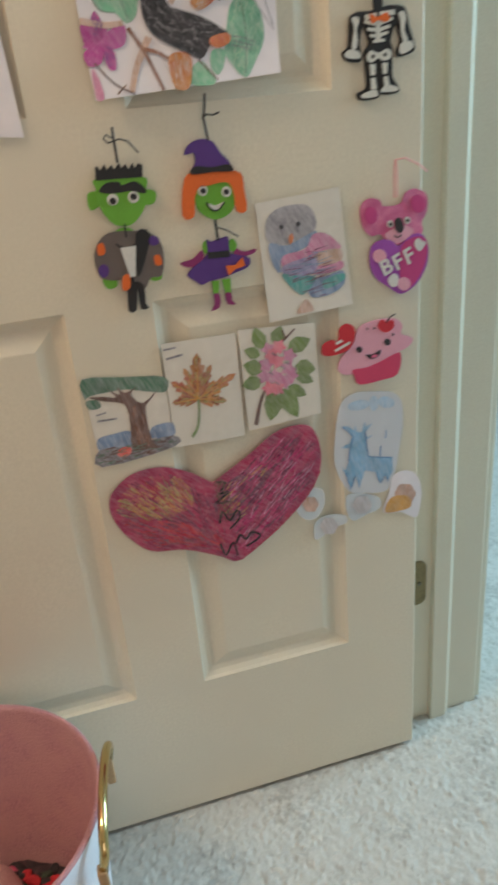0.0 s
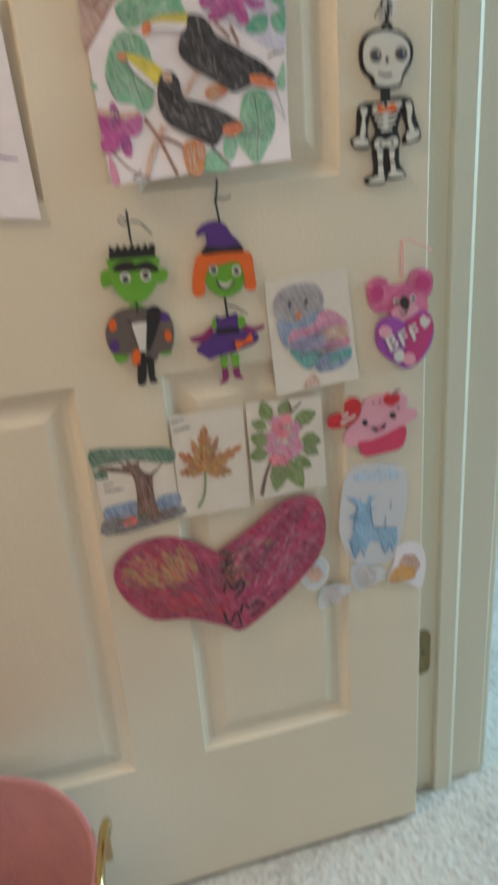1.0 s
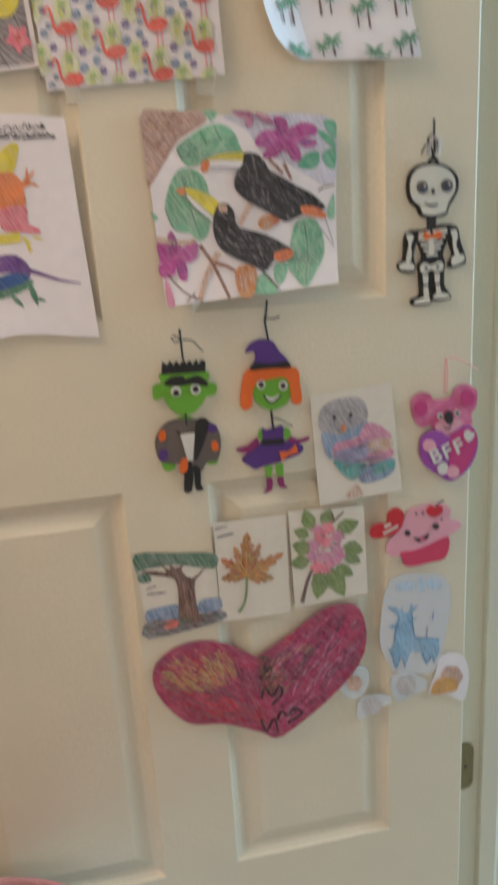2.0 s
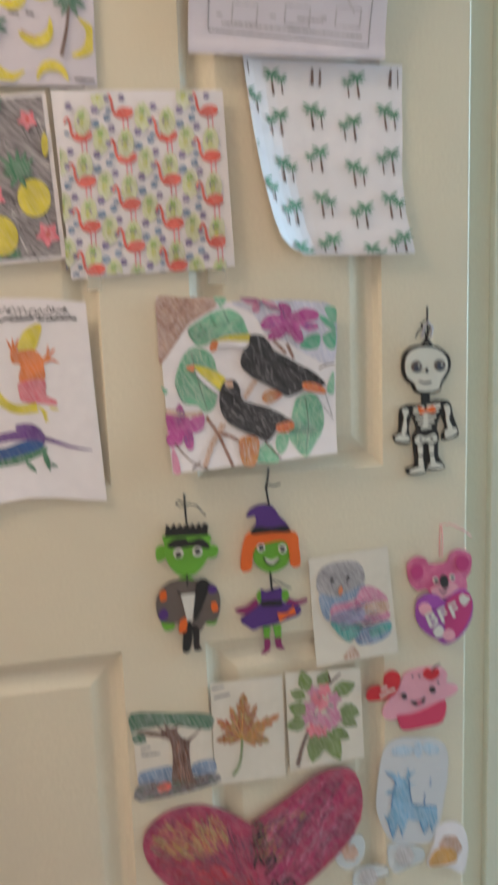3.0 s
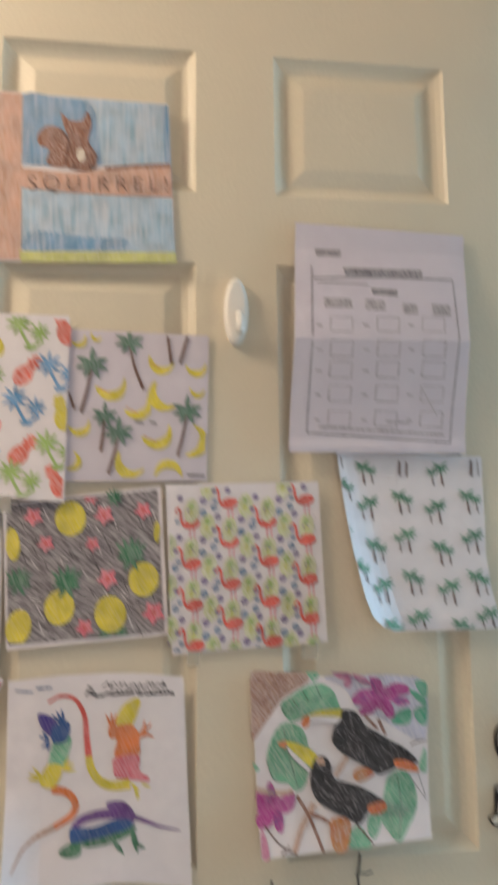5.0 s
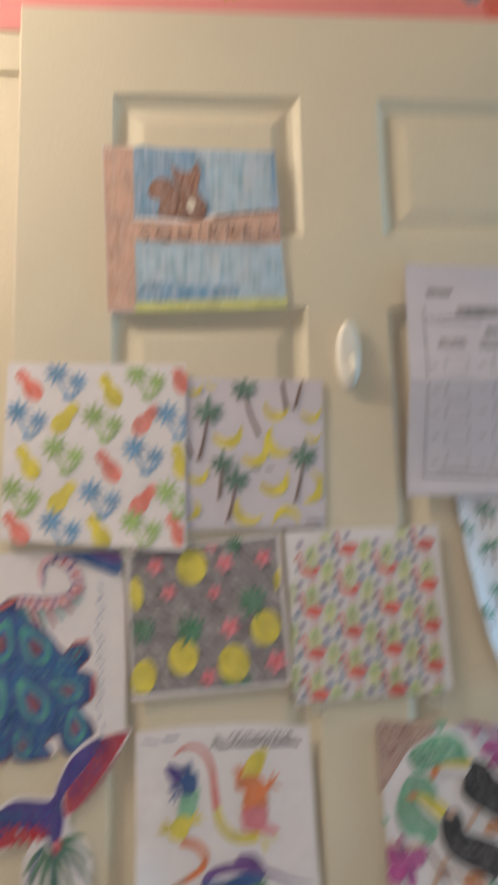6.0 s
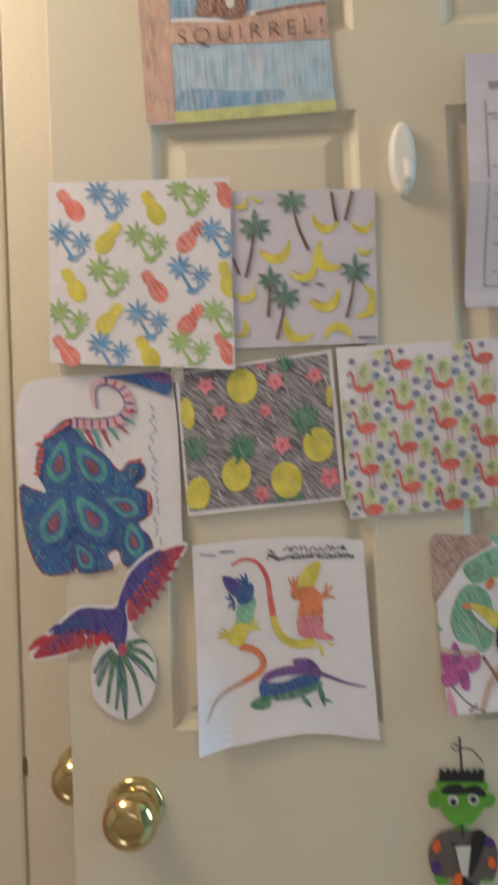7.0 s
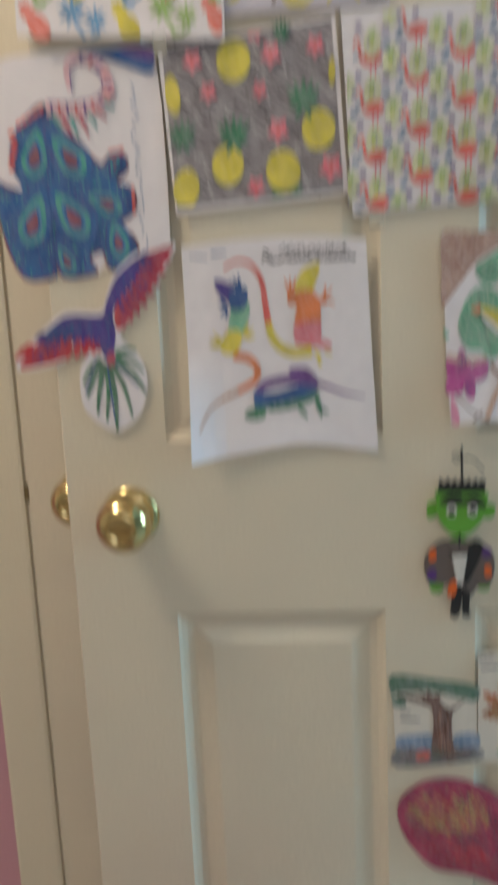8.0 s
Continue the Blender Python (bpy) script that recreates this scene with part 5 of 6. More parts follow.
def block_head_figure():
    g = Grid("B1", 0.003)
    hair = [(105, 342), (105, 282), (116, 288), (128, 300), (142, 276), (156, 298), (172, 278), (186, 296), (205, 270), (216, 292), (232, 274), (246, 296), (262, 270), (272, 292), (286, 272), (304, 278), (304, 328)]
    head = spline([(108, 335), (305, 325), (318, 380), (315, 440), (280, 500), (240, 528), (185, 525), (140, 485), (112, 430), (106, 380)], 4)
    brow = spline([(118, 385), (150, 352), (205, 348), (215, 362), (270, 345), (312, 372), (312, 395), (250, 385), (205, 392), (150, 396)], 3)
    jacket = spline([(185, 552), (130, 575), (95, 630), (95, 690), (120, 745), (180, 755), (215, 745), (250, 740), (300, 790), (330, 745), (375, 735), (388, 660), (370, 590), (320, 555), (270, 550)], 4)
    layered("foam_figure", g, [
        (F["green"], 0.002, 2, [spline([(70, 400), (115, 390), (125, 440), (80, 465)], 3), spline([(305, 385), (358, 388), (352, 435), (308, 440)], 3), spline([(125, 750), (180, 745), (185, 780), (145, 790)], 3), spline([(320, 715), (372, 705), (375, 750), (330, 755)], 3), oval(225, 570, 46, 34)]),
        (F["green"], 0.002, 4, [head]), (F["black"], 0.0015, 5, [hair, brow]),
        (F["grey"], 0.002, 3, [jacket]), (F["black"], 0.0012, 4, [spline([(185, 600), (225, 620), (270, 600), (262, 615), (225, 628), (190, 612)], 2), spline([(270, 560), (330, 560), (300, 690), (272, 735)], 3)]),
        (F["black"], 0.002, 3, [spline([(215, 770), (255, 740), (270, 800), (265, 880), (232, 882), (230, 810)], 2), spline([(265, 760), (300, 775), (305, 850), (320, 868), (285, 875), (275, 810)], 2)]),
        (F["white"], 0.0008, 5, [[(202, 620), (268, 610), (264, 738), (240, 738)]]),
        (F["orange"], 0.0008, 5, [spline([(105, 610), (130, 600), (138, 640), (110, 650)], 3), spline([(345, 655), (368, 650), (378, 685), (352, 692)], 3), spline([(210, 740), (238, 730), (240, 785), (208, 795)], 3)]),
        (F["purple"], 0.0006, 4, [oval(130, 715, 22, 28), oval(345, 590, 24, 20)]),
        (F["white"], 0.0015, 6, [oval(175, 420, 24, 24), oval(263, 410, 24, 24)]), (F["black"], 0.001, 7, [oval(175, 426, 14, 14), oval(263, 408, 14, 14), stroke([(222, 520), (228, 575)], 7)]),
    ], "foam craft figure with green head and grey jacket", "ornament", (225, 560),
        [(F["wire"], [(200, 268, 0), (190, 210, 0.002), (182, 160, 0.003), (178, 125, 0.002)], 0.0012), (F["wire"], [(182, 170, 0.003), (150, 155, 0.004), (140, 170, 0.004), (160, 188, 0.004), (205, 172, 0.004), (240, 180, 0.004), (286, 228, 0.005)], 0.0008)], "foam craft ornaments")


def pointed_hat_figure():
    g = Grid("B1", 0.003)
    layered("foam_figure", g, [
        (F["green"], 0.002, 3, [spline([(525, 370), (560, 345), (660, 345), (692, 400), (680, 470), (610, 505), (545, 475), (522, 420)], 4), [(590, 760), (622, 760), (618, 812), (595, 812)], [(632, 755), (668, 750), (672, 808), (646, 810)], oval(570, 620, 18, 28), oval(680, 612, 18, 26)]),
        (F["orange"], 0.0025, 5, [spline([(482, 335), (540, 310), (620, 304), (715, 310), (732, 380), (742, 465), (700, 470), (685, 385), (655, 350), (580, 365), (540, 375), (522, 420), (518, 492), (470, 490)], 3)]),
        (F["purple"], 0.0025, 6, [spline([(510, 315), (528, 270), (520, 232), (482, 238), (498, 200), (545, 175), (600, 182), (635, 230), (665, 260), (682, 302), (600, 308)], 4)]),
        (F["black"], 0.001, 7, [spline([(508, 318), (525, 285), (600, 288), (668, 276), (684, 304), (600, 308)], 3)]),
        (F["plum"], 0.002, 3, [spline([(458, 685), (510, 668), (550, 632), (555, 670), (520, 700), (475, 700)], 3), spline([(682, 618), (730, 638), (780, 626), (770, 645), (720, 658), (688, 650)], 3), spline([(596, 815), (622, 815), (622, 868), (585, 884), (600, 860)], 2), spline([(644, 812), (670, 808), (675, 840), (692, 856), (655, 856)], 2)]),
        (F["purple"], 0.0025, 4, [spline([(568, 590), (590, 596), (615, 588), (640, 580), (662, 578), (668, 640), (700, 650), (752, 665), (745, 700), (690, 725), (640, 745), (580, 760), (545, 775), (515, 758), (485, 735), (520, 695), (570, 650)], 3)]),
        (F["black"], 0.0008, 5, [[(572, 640), (665, 632), (668, 658), (574, 666)]]),
        (F["orange"], 0.0015, 6, [[(648, 695), (690, 692), (720, 660), (732, 695), (692, 708), (660, 735)]]),
        (F["white"], 0.0015, 5, [oval(557, 385, 20, 22), oval(657, 390, 20, 22), spline([(578, 438), (610, 446), (645, 432), (630, 458), (600, 462)], 3)]),
        (F["black"], 0.001, 6, [oval(558, 386, 12, 12), oval(656, 390, 12, 12), stroke(curve_pts([(570, 432), (590, 462), (620, 465), (648, 432)], 3), 6), stroke([(606, 505), (618, 590)], 9)]),
    ], "foam craft figure with pointed purple hat, orange hair", "ornament", (610, 520),
        [(F["wire"], [(584, 178, 0), (572, 130, 0.002), (562, 85, 0.003), (568, 40, 0.003), (570, -12, 0.002)], 0.0012), (F["wire"], [(556, 90, 0.003), (575, 72, 0.004), (600, 76, 0.004), (628, 64, 0.004)], 0.0009), (F["wire"], [(612, 535, 0.003), (650, 545, 0.004), (700, 572, 0.004)], 0.0008)], "foam craft ornaments")


def bony_figure():
    g = Grid("C2", 0.003)

    def at(*pts):
        return [(u + 38, v - 28) for u, v in pts]

    def sp(*pts):
        return spline(at(*pts), 4)

    def rod(a, b_, w0, w1=None):
        return stroke(at(a, ((a[0] + b_[0]) / 2, (a[1] + b_[1]) / 2), b_), w0, w1)

    back = [sp((74, 430), (84, 352), (130, 302), (210, 285), (290, 304), (344, 358), (350, 430), (326, 490), (302, 530), (286, 576), (220, 592), (150, 582), (130, 540), (90, 502)),
            at((188, 585), (234, 580), (232, 660), (188, 662)),
            sp((96, 664), (180, 654), (260, 628), (336, 632), (348, 672), (302, 704), (272, 790), (282, 830), (276, 884), (212, 900), (148, 892), (138, 850), (160, 800), (122, 704)),
            sp((66, 690), (110, 672), (134, 702), (116, 800), (128, 868), (112, 896), (50, 890), (28, 852), (58, 820)),
            sp((292, 646), (346, 644), (364, 720), (390, 800), (386, 842), (310, 868), (298, 840), (318, 790), (298, 720)),
            sp((146, 880), (212, 878), (210, 960), (218, 1040), (192, 1068), (114, 1074), (102, 1042), (148, 1010)),
            sp((210, 884), (274, 872), (280, 958), (304, 998), (310, 1034), (214, 1044), (214, 980))]
    bone = [sp((92, 430), (102, 362), (142, 316), (210, 300), (280, 318), (324, 366), (332, 430), (310, 480), (290, 520), (280, 560), (220, 577), (162, 568), (148, 530), (106, 490)),
            sp((76, 692), (102, 684), (114, 702), (100, 742), (104, 792), (96, 832), (76, 830), (82, 780), (88, 735)), sp((40, 856), (70, 836), (114, 848), (118, 874), (94, 880), (50, 876)),
            sp((310, 664), (336, 655), (346, 690), (338, 740), (356, 790), (336, 800), (322, 745), (320, 700)), sp((320, 806), (374, 792), (382, 820), (350, 846), (318, 850)),
            rod((142, 688), (200, 672), 26, 18), rod((215, 668), (290, 660), 18, 26), rod((207, 690), (208, 800), 20, 26),
            rod((138, 706), (200, 716), 15, 20), rod((214, 712), (280, 688), 20, 15), rod((152, 740), (200, 744), 14, 18), rod((214, 742), (266, 724), 18, 14), rod((166, 770), (202, 772), 13, 16), rod((214, 768), (256, 754), 16, 13), rod((182, 798), (240, 790), 14, 14),
            sp((150, 862), (172, 840), (210, 850), (250, 830), (272, 846), (266, 876), (234, 886), (206, 876), (176, 896), (152, 886)),
            rod((178, 904), (180, 956), 30, 22), rod((180, 968), (184, 1022), 22, 28), sp((124, 1048), (184, 1024), (202, 1036), (196, 1056), (130, 1064)),
            rod((240, 896), (240, 948), 28, 20), rod((243, 960), (250, 1006), 20, 26), sp((222, 1022), (250, 1000), (298, 1008), (300, 1028), (226, 1034))]
    layered("foam_figure", g, [
        (F["black"], 0.002, 2, back), (F["bone"], 0.0012, 4, bone), (F["orange"], 0.0008, 6, [sp((164, 668), (204, 684), (246, 662), (264, 690), (240, 706), (206, 698), (176, 714))]),
        (F["black"], 0.0006, 5, [oval(*at((180, 868))[0], 9, 9), oval(*at((240, 858))[0], 9, 9)]),
        (F["grey"], 0.0006, 5, [oval(*at((155, 424))[0], 31, 36), oval(*at((286, 414))[0], 32, 36)]), (F["slate"], 0.0006, 6, [oval(*at((158, 432))[0], 20, 22), oval(*at((288, 420))[0], 20, 24)]),
        (F["bone"], 0.0004, 7, [oval(*at((166, 418))[0], 6, 7), oval(*at((296, 406))[0], 6, 7)]),
        (F["iron"], 0.0006, 6, [oval(*at((212, 446))[0], 9, 15), sp((168, 508), (200, 518), (236, 512), (234, 522), (200, 528), (170, 516))]),
    ], "black and white foam bone-man ornament on wire", "ornament", (248, 640),
        [(F["iron"], [(248, 250, 0), (240, 200, 0.003), (210, 130, 0.004), (240, 100, 0.004), (262, 140, 0.004), (248, 210, 0.004), (246, 90, 0.003), (250, 20, 0.001)], 0.0012), (F["iron"], [(225, 258, 0.001), (246, 222, 0.001), (272, 258, 0.001)], 0.0022),
         (F["silver"], [(214, 215, 0.004), (222, 150, 0.006), (244, 118, 0.006), (268, 150, 0.006), (262, 212, 0.005)], 0.0018), (F["iron"], [(214, 150, 0.005), (190, 175, 0.006), (172, 215, 0.006)], 0.0008)], "foam craft ornaments")


def pink_ears_figure():
    g = Grid("B2", 0.003)
    heart = spline([(515, 470), (520, 400), (560, 370), (600, 372), (632, 392), (680, 352), (725, 350), (748, 400), (740, 470), (700, 540), (640, 580), (590, 555), (540, 520)], 4)
    ob = layered("foam_figure", g, [
        (F["glitter"], 0.002, 2, [spline([(490, 320), (480, 250), (510, 212), (555, 215), (575, 240), (640, 230), (660, 190), (700, 172), (745, 195), (745, 260), (725, 300), (725, 345), (650, 385), (590, 380), (560, 350), (520, 355)], 4)]),
        (F["hotpink"], 0.0008, 4, [oval(520, 275, 26, 34), oval(708, 230, 28, 36)]),
        (F["lightpink"], 0.0008, 4, [spline([(575, 350), (620, 322), (665, 315), (690, 340), (640, 380), (600, 380)], 3)]),
        (F["violet"], 0.002, 5, [heart]), (F["hotpink"], 0.0006, 6, [spline([(640, 395), (690, 358), (735, 365), (742, 430), (705, 520), (645, 570), (632, 480)], 3)]),
        (F["lightpink"], 0.0012, 7, [oval(552, 432, 27, 27), oval(648, 540, 26, 26)]),
        (F["white"], 0.0012, 7, [spline([(585, 520), (605, 500), (625, 510), (622, 545), (600, 552), (588, 540)], 3), spline([(690, 380), (705, 362), (720, 372), (735, 380), (715, 412), (696, 402)], 3)]),
        (F["iron"], 0.0012, 6, [oval(631, 313, 17, 30, -8)]), (F["white"], 0.001, 5, [oval(596, 308, 12, 14), oval(664, 294, 12, 14)]), (F["iron"], 0.001, 6, [oval(597, 309, 7, 7), oval(665, 294, 7, 7), stroke(curve_pts([(610, 352), (625, 360), (640, 350)], 3), 4)]),
    ], "glittery pink round-eared foam ornament holding violet heart", "ornament", (620, 400),
        [(F["pinkwire"], [(612, 205, 0), (610, 120, 0.002), (612, 60, 0.002), (650, 52, 0.004), (700, 75, 0.006), (732, 103, 0.008)], 0.0009), (F["pinkwire"], [(622, 205, 0), (620, 120, 0.003), (616, 62, 0.003)], 0.0008)], "foam craft ornaments")
    g2 = Grid("B2", 0.0085)
    for ch, u, v, a in (("B", 585, 498, 22), ("F", 632, 478, 24), ("F", 676, 455, 24)):
        lettering(ob, g2, ch, u, v, 0.026, F["white"], a, 0, 1.0, 0.0007)


def cake_figure():
    g = Grid("B2", 0.003)
    ob = layered("foam_figure", g, [
        (F["lightpink"], 0.002, 2, [spline([(385, 880), (400, 830), (445, 780), (470, 715), (520, 690), (570, 680), (620, 680), (645, 705), (640, 738), (685, 755), (672, 785), (620, 815), (560, 850), (500, 880), (420, 900)], 4)]),
        (foam("foam_cerise", lin(222, 72, 108)), 0.002, 3, [spline([(445, 880), (500, 870), (560, 845), (635, 812), (625, 895), (560, 920), (470, 938), (450, 905)], 3)]),
        (F["red"], 0.002, 4, [spline([(322, 820), (325, 780), (360, 762), (385, 765), (390, 720), (420, 698), (450, 712), (450, 755), (425, 800), (365, 822)], 4), spline([(545, 712), (560, 682), (580, 690), (606, 684), (608, 712), (575, 732)], 4)]),
        (F["white"], 0.0006, 5, [[(372, 772), (398, 758), (404, 766), (378, 780)], [(368, 800), (430, 766), (434, 774), (374, 808)]]),
        (F["iron"], 0.0008, 4, [oval(470, 800, 12, 12), oval(583, 770, 13, 13), oval(503, 718, 4, 4), oval(530, 716, 4, 4), oval(606, 740, 4, 5), spline([(495, 820), (525, 818), (556, 800), (545, 826), (515, 836)], 3)]),
        (F["pink"], 0.0006, 5, [oval(530, 824, 12, 6, -15)]),
    ], "pink foam cupcake ornament with red heart and cherries", "ornament", (520, 800), [(F["iron"], [(575, 690, 0.002), (590, 665, 0.004), (606, 655, 0.005)], 0.0009)], "foam craft ornaments")
    return ob


block_head_figure()
pointed_hat_figure()
bony_figure()
pink_ears_figure()
cake_figure()


# ---- small cards ----
def patchwork_card():
    g = Grid("B2", 0.0022, lambda x, z: 0.003 * clamp((0.80 - z) / 0.05))
    ob = sheet("drawing_card", g, quad((62, 230), (398, 165), (446, 620), (112, 692)), M_CARD, "white card with patchwork-coloured rounded shape", "drawing", "small drawing cards")
    draw(ob, g, "grey_patch", [spline([(100, 345), (110, 285), (160, 245), (250, 232), (290, 255), (305, 305), (290, 345), (240, 375), (180, 388), (120, 385)], 4)], K["ash"], 2)
    draw(ob, g, "blue_patch", [spline([(115, 385), (190, 390), (300, 335), (290, 380), (220, 420), (165, 450), (160, 500), (130, 470)], 4), spline([(260, 530), (330, 515), (410, 490), (412, 540), (360, 580), (280, 592)], 4)], K["bluegrey"], 3)
    draw(ob, g, "rose_patch", [spline([(290, 350), (340, 345), (390, 380), (398, 405), (320, 420), (200, 480), (165, 470), (175, 430), (260, 405)], 4), spline([(290, 480), (400, 450), (402, 485), (300, 505)], 3)], K["rose"], 3)
    draw(ob, g, "tan_patch", [spline([(310, 420), (398, 405), (402, 450), (320, 470)], 3), spline([(220, 655), (240, 620), (262, 600), (290, 640), (265, 650)], 3)], K["tan"], 3)
    draw(ob, g, "violet_patch", [spline([(165, 475), (290, 435), (300, 490), (200, 520)], 3)], K["lilac"], 3)
    draw(ob, g, "green_patch", [spline([(165, 505), (230, 510), (300, 515), (260, 575), (230, 580), (190, 545)], 4), spline([(330, 525), (410, 500), (412, 525), (340, 560)], 3)], K["teal"], 4)
    belly = spline([(165, 470), (290, 400), (395, 395), (408, 500), (360, 575), (280, 588), (200, 545)], 4)
    crown = spline([(110, 340), (118, 290), (165, 252), (250, 240), (286, 260), (296, 305), (240, 368), (130, 378)], 4)
    draw(ob, g, "pencil_stroke", hatch(belly, 26, 71, -14, 10, 60, 3.5), K["plum"], 5)
    draw(ob, g, "pencil_stroke", hatch(belly, 22, 72, -14, 10, 60, 4), K["bluegrey"], 5.2)
    draw(ob, g, "pencil_stroke", hatch(crown, 60, 73, 60, 40, 24, 3), M_PRINT, 5)
    draw(ob, g, "orange_wedge", [spline([(192, 365), (205, 345), (213, 365), (200, 388)], 3)], K["orange"], 5)
    draw(ob, g, "dark_dot", [oval(165, 320, 8, 9), oval(232, 308, 8, 9)], K["black"], 5)


def tree_card():
    g = Grid("B3", 0.0018)
    ob = sheet("drawing_card", g, quad((36, 208), (322, 200), (352, 440), (98, 512)), M_CARD, "small card with brown spreading tree by blue water", "drawing", "small drawing cards")
    draw(ob, g, "canopy", [spline([(38, 210), (180, 202), (322, 202), (327, 250), (275, 252), (220, 246), (180, 244), (110, 256), (60, 268), (46, 276)], 3), spline([(50, 285), (90, 280), (100, 305), (62, 312)], 3)], K["fern"], 2)
    draw(ob, g, "trunk", [spline([(205, 440), (200, 360), (190, 310), (170, 290), (100, 282), (60, 270), (110, 268), (155, 270), (120, 240), (165, 262), (158, 235), (185, 255), (225, 235), (205, 260), (245, 290), (300, 240), (270, 280), (255, 305), (262, 370), (280, 425), (300, 440), (240, 448)], 3)], K["umber"], 3)
    draw(ob, g, "water", [spline([(88, 412), (140, 395), (200, 385), (205, 432), (150, 445), (92, 450)], 3), spline([(270, 378), (300, 362), (346, 358), (350, 400), (275, 410)], 3)], K["bluegrey"], 2)
    draw(ob, g, "ground_strip", [spline([(92, 450), (200, 435), (345, 400), (352, 438), (100, 508)], 3)], K["grey"], 2)
    shore = spline([(92, 445), (200, 432), (345, 398), (350, 436), (102, 504)], 3)
    bark = spline([(208, 438), (204, 360), (194, 310), (245, 292), (262, 370), (285, 432)], 3)
    draw(ob, g, "pencil_stroke", hatch(shore, 40, 151, -12, 20, 36, 4), K["umber"], 4)
    draw(ob, g, "pencil_stroke", hatch(shore, 26, 152, -12, 20, 30, 4), K["fern"], 4.2)
    draw(ob, g, "pencil_stroke", hatch(bark, 30, 153, 82, 10, 36, 4), K["brown"], 4)
    draw(ob, g, "red_patch", [oval(178, 455, 26, 16, -20)], K["coral"], 4)
    draw(ob, g, "handwriting", [stroke([(85, 332), (118, 322)], 5), stroke([(88, 352), (155, 342)], 6)], M_INK, 2)


def maple_card():
    g = Grid("B3", 0.0022)
    ob = sheet("drawing_card", g, quad((312, 92), (568, 55), (594, 402), (355, 442)), M_CARD, "small card with red and yellow maple leaf", "drawing", "small drawing cards")
    mid = Vector((435, 275))

    def lobe(tip, w):
        """A toothed pointed lobe from the middle of the leaf to its tip."""
        d = Vector(tip) - mid
        n = Vector((-d.y, d.x)).normalized() * w
        half = ((0.0, 0.35), (0.3, 0.75), (0.5, 1.0), (0.53, 0.55), (0.72, 0.8), (0.74, 0.38), (0.86, 0.45))
        side = [(mid + d * f + n * k) for f, k in half] + [mid + d] + [(mid + d * f - n * k * 0.9) for f, k in half[::-1]]
        return [(p.x, p.y) for p in side]

    lobes = [lobe((433, 120), 34), lobe((388, 172), 22), lobe((342, 218), 26), lobe((346, 290), 24), lobe((566, 190), 26), lobe((534, 282), 26), lobe((482, 158), 20)]
    for k, lb in enumerate(lobes):
        draw(ob, g, "leaf_lobe", [lb], K["rust"] if k % 3 else K["leafbrown"], 2)
        draw(ob, g, "pencil_stroke", hatch(lb, 12, 110 + k, (435, 275), 14, 22, 5), K["moss"], 3)
        draw(ob, g, "pencil_stroke", hatch(lb, 8, 120 + k, (435, 275), 14, 20, 4), K["brick"], 3.2)
    draw(ob, g, "leaf_vein", [stroke([(435, 275), (u, v)], 5, 2) for u, v in ((433, 140), (352, 224), (392, 180), (550, 200), (522, 280), (358, 288))], K["amber"], 4)
    draw(ob, g, "stalk", [stroke(curve_pts([(436, 262), (437, 330), (430, 375), (412, 405)], 3), 8, 10)], K["olive"], 3)
    draw(ob, g, "handwriting", [stroke([(318, 112), (362, 102)], 6), stroke([(328, 142), (385, 126)], 7)], M_INK, 2)


def blossom_card():
    g = Grid("B3", 0.003)
    ob = sheet("drawing_card", g, quad((575, 45), (838, 20), (858, 325), (608, 385)), M_CARD, "small card with pink blossom and green leaves", "drawing", "small drawing cards")
    draw(ob, g, "green_leaf", [leafy(u, v, ln * 1.15, w * 1.25, a) for u, v, ln, w, a in ((660, 110, 70, 42, -110), (700, 95, 60, 40, -70), (745, 110, 75, 44, -25), (770, 165, 62, 46, 10), (660, 180, 62, 46, 195), (650, 130, 50, 34, 200), (655, 215, 62, 40, 165), (720, 240, 100, 52, 60), (700, 250, 90, 50, 100), (745, 235, 60, 36, 25), (770, 190, 60, 36, 25), (680, 250, 70, 40, 75))], K["olive"], 2)
    draw(ob, g, "stalk", [stroke(curve_pts([(668, 240), (648, 290), (632, 365)], 3), 8, 14), stroke([(720, 90), (770, 40)], 8, 6), stroke([(735, 70), (728, 45)], 6)], K["umber"], 2)
    rnd = random.Random(9)
    for u, v in ((680, 110), (715, 100), (750, 130), (670, 160), (710, 150), (745, 175), (665, 200), (700, 200), (735, 215), (680, 240), (708, 240), (690, 130), (755, 195)):
        draw(ob, g, "pink_blossom", [spline(star(u, v, 17, 28, 5, rnd.uniform(0, 70)), 2)], K["rose"] if rnd.random() < 0.6 else K["pink"], 3)
    draw(ob, g, "grey_mark", [stroke([(u, v), (u + 14, v + 10)], 4) for u, v in ((690, 120), (720, 165), (680, 185), (700, 218), (735, 150))], K["grey"], 4)


patchwork_card()
tree_card()
maple_card()
blossom_card()


